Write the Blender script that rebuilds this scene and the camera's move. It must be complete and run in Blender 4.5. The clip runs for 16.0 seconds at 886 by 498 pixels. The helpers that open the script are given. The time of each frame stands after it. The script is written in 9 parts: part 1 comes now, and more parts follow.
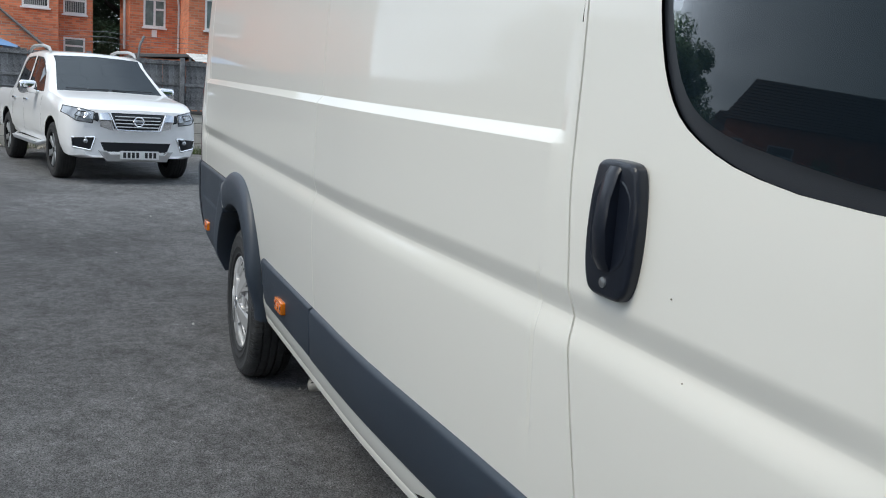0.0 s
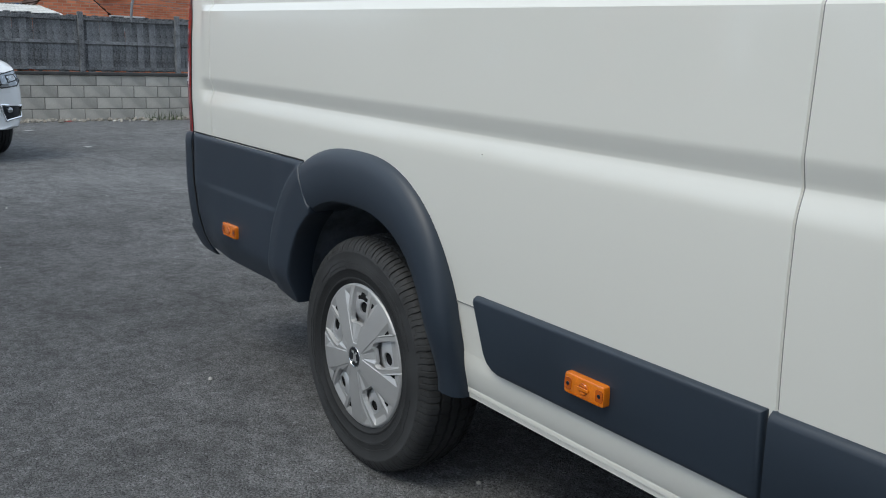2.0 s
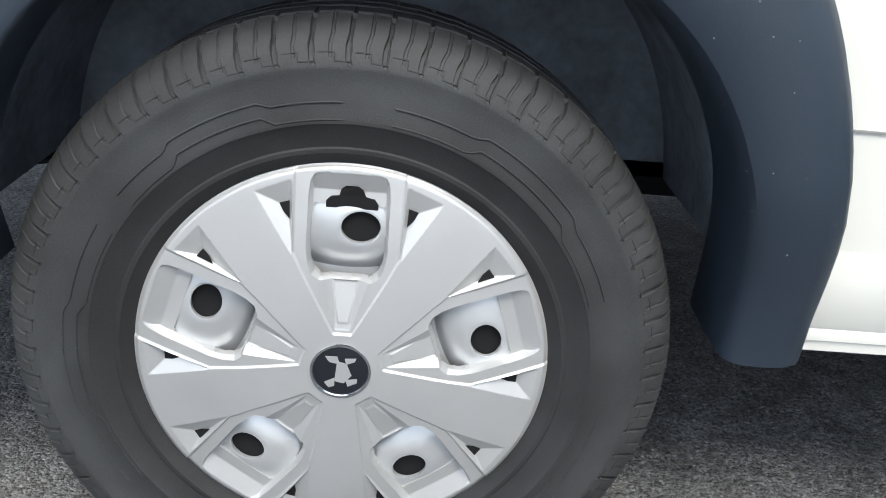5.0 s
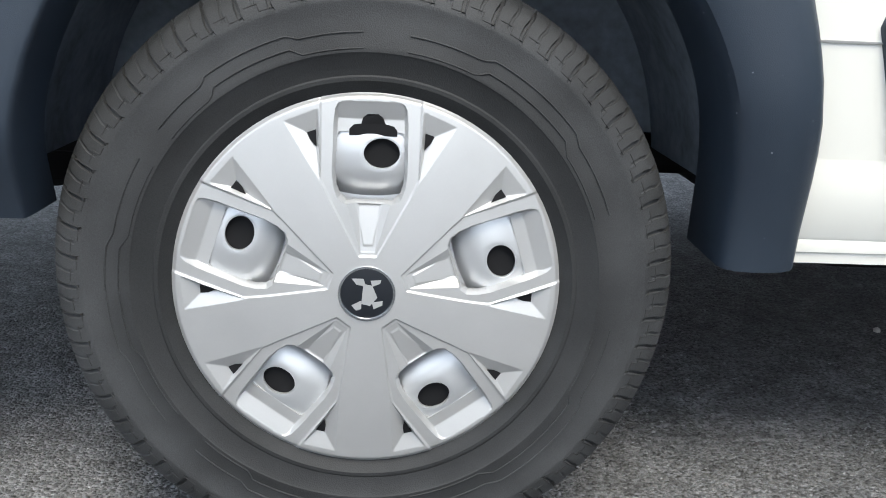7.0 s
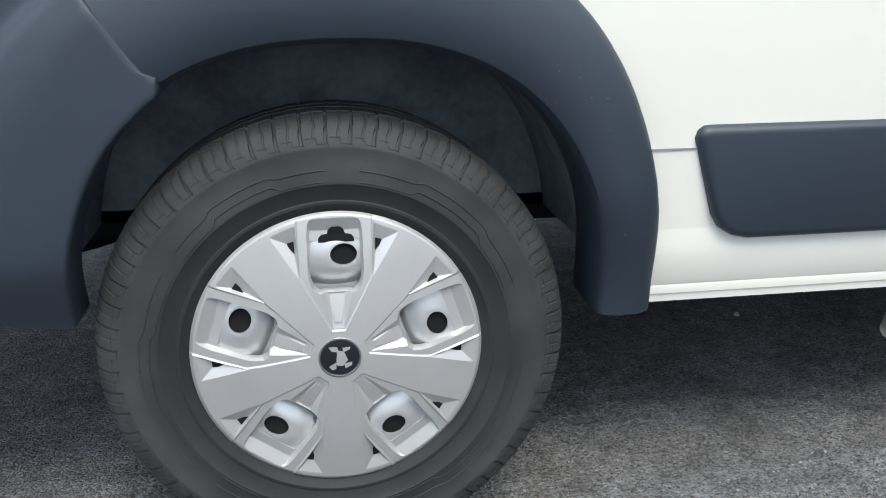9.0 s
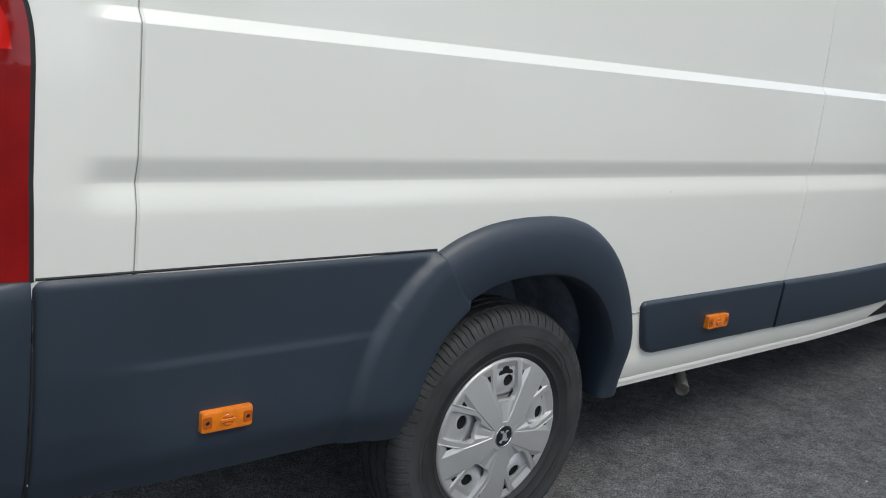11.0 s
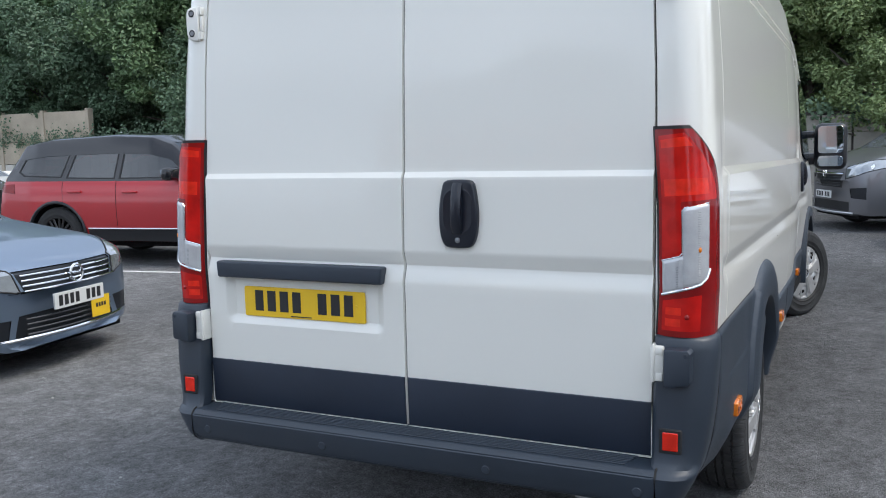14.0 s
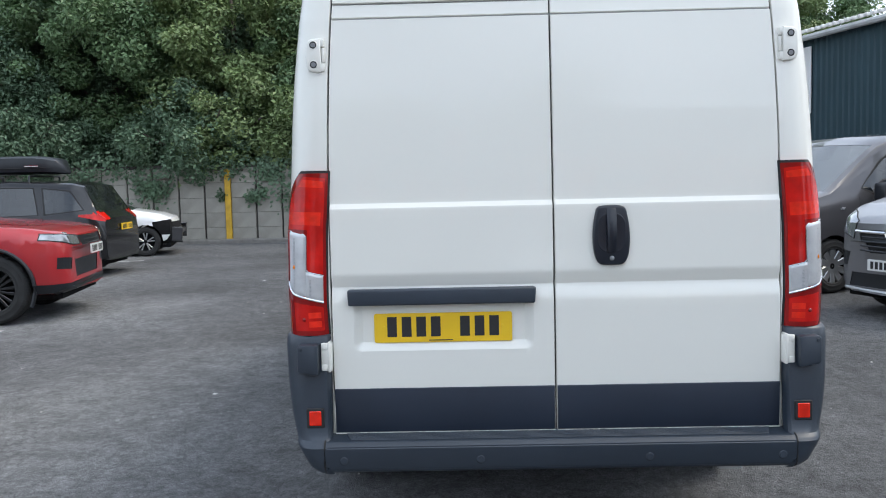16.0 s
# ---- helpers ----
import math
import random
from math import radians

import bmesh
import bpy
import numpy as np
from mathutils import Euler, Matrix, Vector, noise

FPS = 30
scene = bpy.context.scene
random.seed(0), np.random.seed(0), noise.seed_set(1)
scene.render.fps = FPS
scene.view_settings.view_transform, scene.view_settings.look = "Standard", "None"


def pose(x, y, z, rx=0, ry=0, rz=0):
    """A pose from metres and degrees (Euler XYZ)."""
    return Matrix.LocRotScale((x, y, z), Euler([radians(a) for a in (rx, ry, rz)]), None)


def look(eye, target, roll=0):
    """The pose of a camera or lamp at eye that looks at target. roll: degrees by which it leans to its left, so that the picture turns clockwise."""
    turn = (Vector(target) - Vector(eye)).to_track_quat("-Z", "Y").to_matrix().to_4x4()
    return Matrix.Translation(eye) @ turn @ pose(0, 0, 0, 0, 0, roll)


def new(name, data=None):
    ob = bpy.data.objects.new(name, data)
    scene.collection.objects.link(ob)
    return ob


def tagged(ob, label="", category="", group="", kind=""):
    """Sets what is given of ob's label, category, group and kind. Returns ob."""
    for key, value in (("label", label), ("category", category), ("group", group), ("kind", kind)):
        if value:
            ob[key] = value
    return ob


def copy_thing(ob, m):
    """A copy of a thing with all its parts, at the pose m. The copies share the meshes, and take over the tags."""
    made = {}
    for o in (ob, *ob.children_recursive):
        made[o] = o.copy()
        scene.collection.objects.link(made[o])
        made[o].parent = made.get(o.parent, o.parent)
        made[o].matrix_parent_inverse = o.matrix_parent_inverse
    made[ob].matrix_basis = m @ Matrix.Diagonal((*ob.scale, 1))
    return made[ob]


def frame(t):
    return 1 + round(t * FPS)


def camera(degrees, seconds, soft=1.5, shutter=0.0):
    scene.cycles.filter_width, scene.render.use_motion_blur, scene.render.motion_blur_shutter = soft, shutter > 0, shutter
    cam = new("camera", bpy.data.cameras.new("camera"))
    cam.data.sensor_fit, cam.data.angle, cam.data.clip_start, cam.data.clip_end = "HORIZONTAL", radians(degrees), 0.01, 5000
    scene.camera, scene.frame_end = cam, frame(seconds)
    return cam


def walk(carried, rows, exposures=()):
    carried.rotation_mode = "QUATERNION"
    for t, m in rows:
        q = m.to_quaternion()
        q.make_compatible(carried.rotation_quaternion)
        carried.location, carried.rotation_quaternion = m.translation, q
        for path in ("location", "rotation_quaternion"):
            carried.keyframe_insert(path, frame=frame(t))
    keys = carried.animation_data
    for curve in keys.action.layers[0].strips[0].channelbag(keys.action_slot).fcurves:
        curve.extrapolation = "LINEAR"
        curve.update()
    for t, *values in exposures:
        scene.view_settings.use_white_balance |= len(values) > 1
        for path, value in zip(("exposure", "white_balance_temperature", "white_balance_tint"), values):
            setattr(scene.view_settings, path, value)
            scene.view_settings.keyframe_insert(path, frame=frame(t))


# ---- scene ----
cam = camera(53.0, 16.0, soft=1.0)
PATH = [
    (0, (4.282, -1.762, 1.389), (2.470, -0.982, 1.063), 3.84),
    (0.5, (3.874, -2.022, 1.425), (2.060, -1.224, 1.149), 3.73),
    (1, (3.356, -2.160, 1.354), (1.556, -1.330, 1.090), 3.81),
    (1.5, (2.789, -2.281, 1.284), (1.074, -1.316, 0.928), 3.93),
    (2, (2.231, -2.344, 1.255), (0.667, -1.169, 0.839), 1.69),
    (2.5, (1.644, -2.377, 1.260), (0.321, -0.978, 0.721), 0.93),
    (3, (1.142, -2.405, 1.240), (0.137, -0.783, 0.643), 0.87),
    (3.5, (0.725, -2.354, 1.220), (0.001, -0.600, 0.586), -0.82),
    (4, (0.349, -2.252, 1.165), (0.028, -0.400, 0.484), 2.39),
    (4.5, (0.171, -2.015, 1.075), (0.110, -0.150, 0.354), 3.87),
    (5, (0.078, -1.820, 0.860), (0.152, 0.017, 0.073), 4.05),
    (5.2, (0.071, -1.846, 0.774), (0.146, 0.025, 0.070), 2.97),
    (7.4, (0.046, -1.961, 0.692), (0.139, -0.042, 0.137), 1.30),
    (8, (0.059, -1.992, 0.703), (0.144, -0.074, 0.144), 0.90),
    (10.4, (-1.023, -2.541, 1.359), (0.031, -0.981, 0.684), 3.09),
    (10.5, (-1.159, -2.531, 1.370), (-0.036, -0.988, 0.771), 3.53),
    (11, (-1.654, -2.624, 1.423), (-0.392, -1.140, 0.969), 5.20),
    (11.5, (-2.104, -2.650, 1.463), (-0.746, -1.236, 1.067), 3.26),
    (12, (-2.563, -2.408, 1.442), (-1.096, -1.068, 1.209), 3.62),
    (12.5, (-2.871, -2.152, 1.439), (-1.358, -0.865, 1.200), 1.65),
    (13, (-3.229, -1.942, 1.438), (-1.604, -0.806, 1.177), 1.74),
    (13.5, (-3.673, -1.732, 1.517), (-1.917, -0.810, 1.259), 2.66),
    (14, (-3.942, -1.410, 1.534), (-2.153, -0.547, 1.293), -1.50),
    (14.5, (-4.257, -1.068, 1.542), (-2.366, -0.430, 1.402), -1.37),
    (15, (-4.505, -0.689, 1.549), (-2.560, -0.245, 1.403), -0.46),
    (15.5, (-4.581, -0.204, 1.527), (-2.625, 0.181, 1.371), -1.72),
    (16, (-4.634, 0.343, 1.527), (-2.641, 0.386, 1.366), -1.32),
]
EXPOSURES = [(0, 0.54, 6300, 8), (0.5, 0.38, 6250, 8), (1.0, 0.03, 6220, 7), (2.0, 0.28, 6180, 7), (3.0, 0.62, 6200, 8), (3.5, 0.72, 6240, 8), (4.5, 1.16, 6300, 8), (5.0, 1.56, 6350, 9), (8.2, 1.50, 6350, 9), (10.3, 0.66, 6300, 9), (11.0, 0.48, 6300, 9), (11.5, 0.46, 6300, 9), (12.5, 0.54, 6300, 9), (13.0, 0.78, 6250, 10), (13.5, 0.82, 6240, 11), (14.5, 0.82, 6220, 11), (16, 1.00, 6330, 10)]
walk(cam, [(t, look(eye, target, roll)) for t, eye, target, roll in PATH], EXPOSURES)

# ---- world and sun: bright overcast, the sun veiled, high on the -y side ----
SUN_EL, SUN_AZ = 56, 280
world = bpy.data.worlds.new("sky")
scene.world = world
world.use_nodes = True
wn, wl = world.node_tree.nodes, world.node_tree.links
wn.clear()
sky = wn.new("ShaderNodeTexSky")
sky.sky_type, sky.sun_disc = "NISHITA", False
sky.sun_elevation, sky.sun_rotation = radians(SUN_EL), radians(90 - SUN_AZ)
sky.air_density, sky.dust_density, sky.ozone_density = 1.0, 4.0, 1.0
wtc = wn.new("ShaderNodeTexCoord")
wmap = wn.new("ShaderNodeMapping")
wmap.inputs["Scale"].default_value = (1.0, 1.0, 2.6)
cloud = wn.new("ShaderNodeTexNoise")
cloud.inputs["Scale"].default_value, cloud.inputs["Detail"].default_value, cloud.inputs["Roughness"].default_value = 2.2, 7, 0.55
ramp = wn.new("ShaderNodeValToRGB")
ramp.color_ramp.elements[0].position, ramp.color_ramp.elements[0].color = 0.38, (2.5, 3.0, 3.8, 1)
ramp.color_ramp.elements[1].position, ramp.color_ramp.elements[1].color = 0.64, (8.6, 9.4, 10.4, 1)
wmix = wn.new("ShaderNodeMixRGB")
wmix.inputs[0].default_value = 0.82
bg = wn.new("ShaderNodeBackground")
bg.inputs["Strength"].default_value = 0.13
wout = wn.new("ShaderNodeOutputWorld")
wl.new(wtc.outputs["Generated"], wmap.inputs[0])
wl.new(wmap.outputs[0], cloud.inputs["Vector"])
wl.new(cloud.outputs["Fac"], ramp.inputs[0])
wl.new(sky.outputs[0], wmix.inputs[1])
wl.new(ramp.outputs[0], wmix.inputs[2])
wl.new(wmix.outputs[0], bg.inputs["Color"])
wl.new(bg.outputs[0], wout.inputs[0])
sun = new("sun", bpy.data.lights.new("sun", "SUN"))
sun.data.energy, sun.data.angle, sun.data.color = 1.15, radians(26), (1.0, 0.92, 0.77)
sun.matrix_world = look((0, 0, 30), (-30 * math.cos(radians(SUN_AZ)) / math.tan(radians(SUN_EL)), -30 * math.sin(radians(SUN_AZ)) / math.tan(radians(SUN_EL)), 0))


# ---- materials ----
def make(name, color, rough=0.5, metal=0.0, var=0.08, scale=3.0, bump=0.0, bscale=120.0, coat=0.0, spec=0.5, rand=0.0, fine=0.0, rvar=0.0, trans=0.0, emit=None):
    """A principled material with two scales of variation, fine relief, and optional change from piece to piece."""
    m = bpy.data.materials.new(name)
    m.use_nodes = True
    n, l = m.node_tree.nodes, m.node_tree.links
    b = n["Principled BSDF"]
    b.inputs["Roughness"].default_value, b.inputs["Metallic"].default_value = rough, metal
    b.inputs["Coat Weight"].default_value, b.inputs["Coat Roughness"].default_value = coat, 0.04
    b.inputs["Specular IOR Level"].default_value, b.inputs["Transmission Weight"].default_value = spec, trans
    tc = n.new("ShaderNodeTexCoord")
    big = n.new("ShaderNodeTexNoise")
    big.inputs["Scale"].default_value, big.inputs["Detail"].default_value = scale, 5
    l.new(tc.outputs["Object"], big.inputs["Vector"])
    sm = n.new("ShaderNodeTexNoise")
    sm.inputs["Scale"].default_value, sm.inputs["Detail"].default_value = bscale, 3
    l.new(tc.outputs["Object"], sm.inputs["Vector"])
    add = n.new("ShaderNodeMath")
    add.operation = "MULTIPLY_ADD"
    l.new(sm.outputs["Fac"], add.inputs[0])
    add.inputs[1].default_value = fine
    l.new(big.outputs["Fac"], add.inputs[2])
    out = add.outputs[0]
    if rand:
        info = n.new("ShaderNodeObjectInfo")
        geo = n.new("ShaderNodeNewGeometry")
        both = n.new("ShaderNodeMath")
        both.operation = "ADD"
        l.new(info.outputs["Random"], both.inputs[0])
        l.new(geo.outputs["Random Per Island"], both.inputs[1])
        more = n.new("ShaderNodeMath")
        more.operation = "MULTIPLY_ADD"
        l.new(both.outputs[0], more.inputs[0])
        more.inputs[1].default_value = rand
        l.new(out, more.inputs[2])
        out = more.outputs[0]
    r = n.new("ShaderNodeMapRange")
    mid = 0.5 + fine * 0.5 + rand
    r.inputs["From Min"].default_value, r.inputs["From Max"].default_value = mid - 0.5, mid + 0.5
    r.inputs["To Min"].default_value, r.inputs["To Max"].default_value = 1 - var * 2, 1 + var * 2
    l.new(out, r.inputs["Value"])
    mul = n.new("ShaderNodeVectorMath")
    mul.operation = "SCALE"
    mul.inputs[0].default_value = color
    l.new(r.outputs[0], mul.inputs["Scale"])
    l.new(mul.outputs[0], b.inputs["Base Color"])
    if rvar:
        rr = n.new("ShaderNodeMapRange")
        rr.inputs["To Min"].default_value, rr.inputs["To Max"].default_value = max(0, rough - rvar), min(1, rough + rvar)
        l.new(big.outputs["Fac"], rr.inputs["Value"])
        l.new(rr.outputs[0], b.inputs["Roughness"])
    if bump:
        bp = n.new("ShaderNodeBump")
        bp.inputs["Strength"].default_value, bp.inputs["Distance"].default_value = min(1, bump * 100), 0.003 if bump < 0.01 else bump * 0.3
        l.new(sm.outputs["Fac"], bp.inputs["Height"])
        l.new(bp.outputs[0], b.inputs["Normal"])
    if emit:
        b.inputs["Emission Color"].default_value, b.inputs["Emission Strength"].default_value = (*emit[:3], 1), emit[3]
    return m


WHITE = make("white_paint", (0.785, 0.778, 0.718), 0.34, var=0.012, scale=1.3, coat=0.75, bscale=300, fine=0.1)
CLAD = make("grey_black_plastic", (0.019, 0.029, 0.044), 0.46, var=0.13, scale=3.5, bump=0.0012, bscale=900, rvar=0.06, spec=0.62)
DOOR_CLAD = make("dark_navy_plastic", (0.013, 0.021, 0.038), 0.5, var=0.15, scale=4, bump=0.001, bscale=900, rvar=0.06)
BLACK = make("black_plastic", (0.010, 0.012, 0.016), 0.34, var=0.15, scale=6, bump=0.0008, bscale=700)
RUBBER = make("tyre_rubber", (0.030, 0.030, 0.030), 0.74, var=0.28, scale=7, bump=0.003, bscale=260, fine=0.5, spec=0.3)
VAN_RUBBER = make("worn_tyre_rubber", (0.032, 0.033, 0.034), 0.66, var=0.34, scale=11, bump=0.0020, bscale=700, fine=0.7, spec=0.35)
SEAL = make("rubber_seal", (0.012, 0.012, 0.013), 0.7, var=0.1)
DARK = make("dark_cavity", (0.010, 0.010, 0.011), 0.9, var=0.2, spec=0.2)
LINER = make("wheel_arch_liner", (0.16, 0.185, 0.22), 0.7, var=0.5, scale=9, bump=0.004, bscale=60, fine=0.4)
SILVER = make("silver_hubcap_paint", (0.48, 0.48, 0.476), 0.44, 0.50, var=0.05, scale=12, coat=0.10, bscale=500, fine=0.2)
TAILPIPE = make("scorched_pipe_steel", (0.55, 0.53, 0.49), 0.50, 0.30, var=0.3, scale=30, fine=0.3)
STEEL = make("painted_steel", (0.58, 0.59, 0.60), 0.38, 0.60, var=0.10, scale=9)


def paled_outward(m, lo, hi, r0, r1):
    """Pales a tyre's colour from its bead to its shoulder."""
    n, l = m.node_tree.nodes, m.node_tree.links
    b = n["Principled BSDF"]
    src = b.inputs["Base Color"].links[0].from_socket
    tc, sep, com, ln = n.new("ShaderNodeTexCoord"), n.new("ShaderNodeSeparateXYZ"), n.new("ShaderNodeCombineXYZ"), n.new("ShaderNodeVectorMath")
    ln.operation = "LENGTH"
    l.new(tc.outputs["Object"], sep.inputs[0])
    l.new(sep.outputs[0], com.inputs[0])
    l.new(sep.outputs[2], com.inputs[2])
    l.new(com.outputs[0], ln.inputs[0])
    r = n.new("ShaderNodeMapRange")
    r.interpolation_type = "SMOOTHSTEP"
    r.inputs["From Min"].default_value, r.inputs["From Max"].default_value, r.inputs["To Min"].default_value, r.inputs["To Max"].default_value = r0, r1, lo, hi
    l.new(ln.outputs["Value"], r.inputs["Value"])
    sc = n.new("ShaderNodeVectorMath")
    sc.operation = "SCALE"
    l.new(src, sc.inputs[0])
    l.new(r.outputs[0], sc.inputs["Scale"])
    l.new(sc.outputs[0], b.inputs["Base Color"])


paled_outward(VAN_RUBBER, 0.66, 1.20, 0.250, 0.310)
HANDLE = make("navy_black_handle_plastic", (0.009, 0.012, 0.020), 0.28, var=0.15, scale=6, bump=0.0006, bscale=700)
GREY_METAL = make("dull_key_metal", (0.22, 0.23, 0.24), 0.4, 0.6, var=0.1)
CHROME = make("chrome", (0.82, 0.83, 0.84), 0.08, 1.0, var=0.02)
RED_LENS = make("red_lens", (0.52, 0.008, 0.005), 0.12, var=0.30, scale=14, coat=0.15, spec=0.4, bump=0.0009, bscale=150)
RED_DARK = make("dark_red_lens", (0.24, 0.006, 0.006), 0.12, var=0.25, scale=8, coat=0.15, spec=0.4)
RED_HOT = make("bright_red_lens", (0.72, 0.022, 0.008), 0.14, var=0.25, scale=25, coat=0.15, spec=0.4, bump=0.0012, bscale=240)
CLEAR_LENS = make("clear_lens", (0.54, 0.55, 0.56), 0.20, 0.30, var=0.14, scale=16, coat=0.6, bump=0.0006, bscale=160, fine=0.2)
AMBER_DARK = make("deep_amber_lens", (0.46, 0.092, 0.003), 0.2, var=0.3, scale=60, coat=1.0)
AMBER = make("amber_lens", (0.74, 0.190, 0.004), 0.16, var=0.14, scale=40, coat=1.0, bump=0.002, bscale=320, fine=0.5)
PLATE_Y = make("yellow_plate", (0.85, 0.54, 0.014), 0.35, var=0.05, scale=10, coat=0.4)
PLATE_W = make("white_plate", (0.70, 0.71, 0.70), 0.35, var=0.04, scale=10, coat=0.4)
INK = make("plate_black", (0.02, 0.02, 0.022), 0.5, var=0.1)
GLASS = make("tinted_glass", (0.018, 0.023, 0.028), 0.015, var=0.02, trans=0.4, spec=0.5)
DOOR_GLASS = make("dark_door_glass", (0.008, 0.015, 0.022), 0.012, var=0.02, trans=0.4)
DOOR_GLASS.node_tree.nodes["Principled BSDF"].inputs["IOR"].default_value = 1.24
DOOR_GLASS.node_tree.nodes["Principled BSDF"].inputs["Specular Tint"].default_value = (0.66, 0.90, 1.0, 1)
SCREEN = make("windscreen_glass", (0.022, 0.027, 0.031), 0.02, var=0.05, trans=0.4)
SCREEN.node_tree.nodes["Principled BSDF"].inputs["IOR"].default_value = 1.55
SCREEN.node_tree.nodes["Principled BSDF"].inputs["Specular Tint"].default_value = (0.78, 0.92, 1.0, 1)
PRIVACY = make("dark_privacy_glass", (0.025, 0.03, 0.035), 0.02, var=0.04, trans=0.5, spec=0.6)
GLASS.node_tree.nodes["Principled BSDF"].inputs["IOR"].default_value = 1.8
PRIVACY.node_tree.nodes["Principled BSDF"].inputs["IOR"].default_value = 1.62
HEADLAMP = make("headlamp", (0.36, 0.38, 0.40), 0.12, 0.65, var=0.14, scale=9, coat=0.8, bscale=60, fine=0.3)
RUST = make("exhaust_steel", (0.35, 0.31, 0.26), 0.55, 0.6, var=0.3, scale=25, fine=0.5)
# Dust and sky reflections are put into this glass's pale colour.
PALE_SCREEN = make("dusty_windscreen_glass", (0.15, 0.165, 0.175), 0.05, var=0.10, scale=5, trans=0.35)
PALE_SCREEN.node_tree.nodes["Principled BSDF"].inputs["IOR"].default_value = 1.85
MIRROR = make("mirror_glass", (0.46, 0.53, 0.60), 0.02, 1.0, var=0.01)
CABIN = make("cabin_trim", (0.035, 0.036, 0.038), 0.8, var=0.2)


# ---- mesh helpers ----
def part(name, bm, material, parent=None, label="", smooth=30, category="", kind="", group=""):
    """Links a bmesh as one mesh object under a thing or a part. smooth: the angle past which an edge stays sharp."""
    me = bpy.data.meshes.new(name)
    bm.to_mesh(me)
    bm.free()
    for m in material if isinstance(material, (list, tuple)) else [material]:
        me.materials.append(m)
    if smooth:
        me.shade_smooth()
        me.set_sharp_from_angle(angle=radians(smooth))
    ob = new(name, me)
    ob.parent = parent
    return tagged(ob, label, category, group, kind)


def thing(name, label, category, m=None, group="", kind=""):
    ob = new(name)
    ob.empty_display_size = 0.2
    ob.matrix_world = m or Matrix()
    return tagged(ob, label, category, group, kind)


def box(bm, x0, x1, y0, y1, z0, z1, bevel=0.0, segs=2, m=None, mat=0):
    made = bmesh.ops.create_cube(bm, size=1)["verts"]
    t = Matrix.Translation(((x0 + x1) / 2, (y0 + y1) / 2, (z0 + z1) / 2)) @ Matrix.Diagonal((abs(x1 - x0), abs(y1 - y0), abs(z1 - z0), 1))
    bmesh.ops.transform(bm, matrix=(m or Matrix()) @ t, verts=made)
    faces = {f for v in made for f in v.link_faces}
    if bevel:
        edges = list({e for v in made for e in v.link_edges})
        got = bmesh.ops.bevel(bm, geom=edges, offset=bevel, segments=segs, affect="EDGES", profile=0.5)
        faces = {f for f in faces if f.is_valid} | set(got["faces"])
    for f in faces:
        f.material_index = mat
    return bm


def tube(bm, pts, r, segs=10, caps=True, mat=0):
    """A round bar through the points; r is one radius, or one for each point."""
    rs = r if isinstance(r, (list, tuple)) else [r] * len(pts)
    pts = [Vector(p) for p in pts]
    rings = []
    for i, p in enumerate(pts):
        d = (pts[min(i + 1, len(pts) - 1)] - pts[max(i - 1, 0)]).normalized()
        q = d.to_track_quat("Z", "Y")
        rings.append([bm.verts.new(p + q @ Vector((rs[i] * math.cos(a), rs[i] * math.sin(a), 0))) for a in (2 * math.pi * k / segs for k in range(segs))])
    for a, b in zip(rings, rings[1:]):
        for k in range(segs):
            bm.faces.new((a[k], a[(k + 1) % segs], b[(k + 1) % segs], b[k])).material_index = mat
    if caps:
        bm.faces.new(rings[0][::-1]).material_index = mat
        bm.faces.new(rings[-1]).material_index = mat
    return bm


def lathe(bm, prof, segs=48, axis="y", mat=0, closed=False):
    """Turns a profile of (radius, offset along the axis) round the axis."""
    rings = []
    for r, h in prof:
        ring = []
        for k in range(segs):
            a = 2 * math.pi * k / segs
            c, s = r * math.cos(a), r * math.sin(a)
            ring.append(bm.verts.new((c, h, s) if axis == "y" else (c, s, h)))
        rings.append(ring)
    pairs = list(zip(rings, rings[1:])) + ([(rings[-1], rings[0])] if closed else [])
    for a, b in pairs:
        for k in range(segs):
            bm.faces.new((a[k], a[(k + 1) % segs], b[(k + 1) % segs], b[k])).material_index = mat
    return bm


def prism(bm, poly, depth, place, bevel=0.0, segs=2, mat=0, back=True):
    """Extrudes a flat outline (list of 2D points). place maps (a, b, height) to a point; height 0 is the front face."""
    front = [bm.verts.new(place(a, b, 0)) for a, b in poly]
    rear = [bm.verts.new(place(a, b, -depth)) for a, b in poly]
    n = len(poly)
    top = bm.faces.new(front)
    made = [top]
    for i in range(n):
        made.append(bm.faces.new((front[i], rear[i], rear[(i + 1) % n], front[(i + 1) % n])))
    if back:
        made.append(bm.faces.new(rear[::-1]))
    bmesh.ops.recalc_face_normals(bm, faces=made)
    if bevel:
        got = bmesh.ops.bevel(bm, geom=list(top.edges), offset=bevel, segments=segs, affect="EDGES", profile=0.5)
        made = [f for f in made if f.is_valid] + got["faces"]
    for f in made:
        f.material_index = mat
    return bm


def rounded(w, h, r, segs=5):
    """The outline of a rounded rectangle round the origin."""
    pts = []
    for cx, cy, a0 in ((w / 2 - r, h / 2 - r, 0), (-w / 2 + r, h / 2 - r, 90), (-w / 2 + r, -h / 2 + r, 180), (w / 2 - r, -h / 2 + r, 270)):
        for k in range(segs + 1):
            a = radians(a0 + 90 * k / segs)
            pts.append((cx + r * math.cos(a), cy + r * math.sin(a)))
    return pts


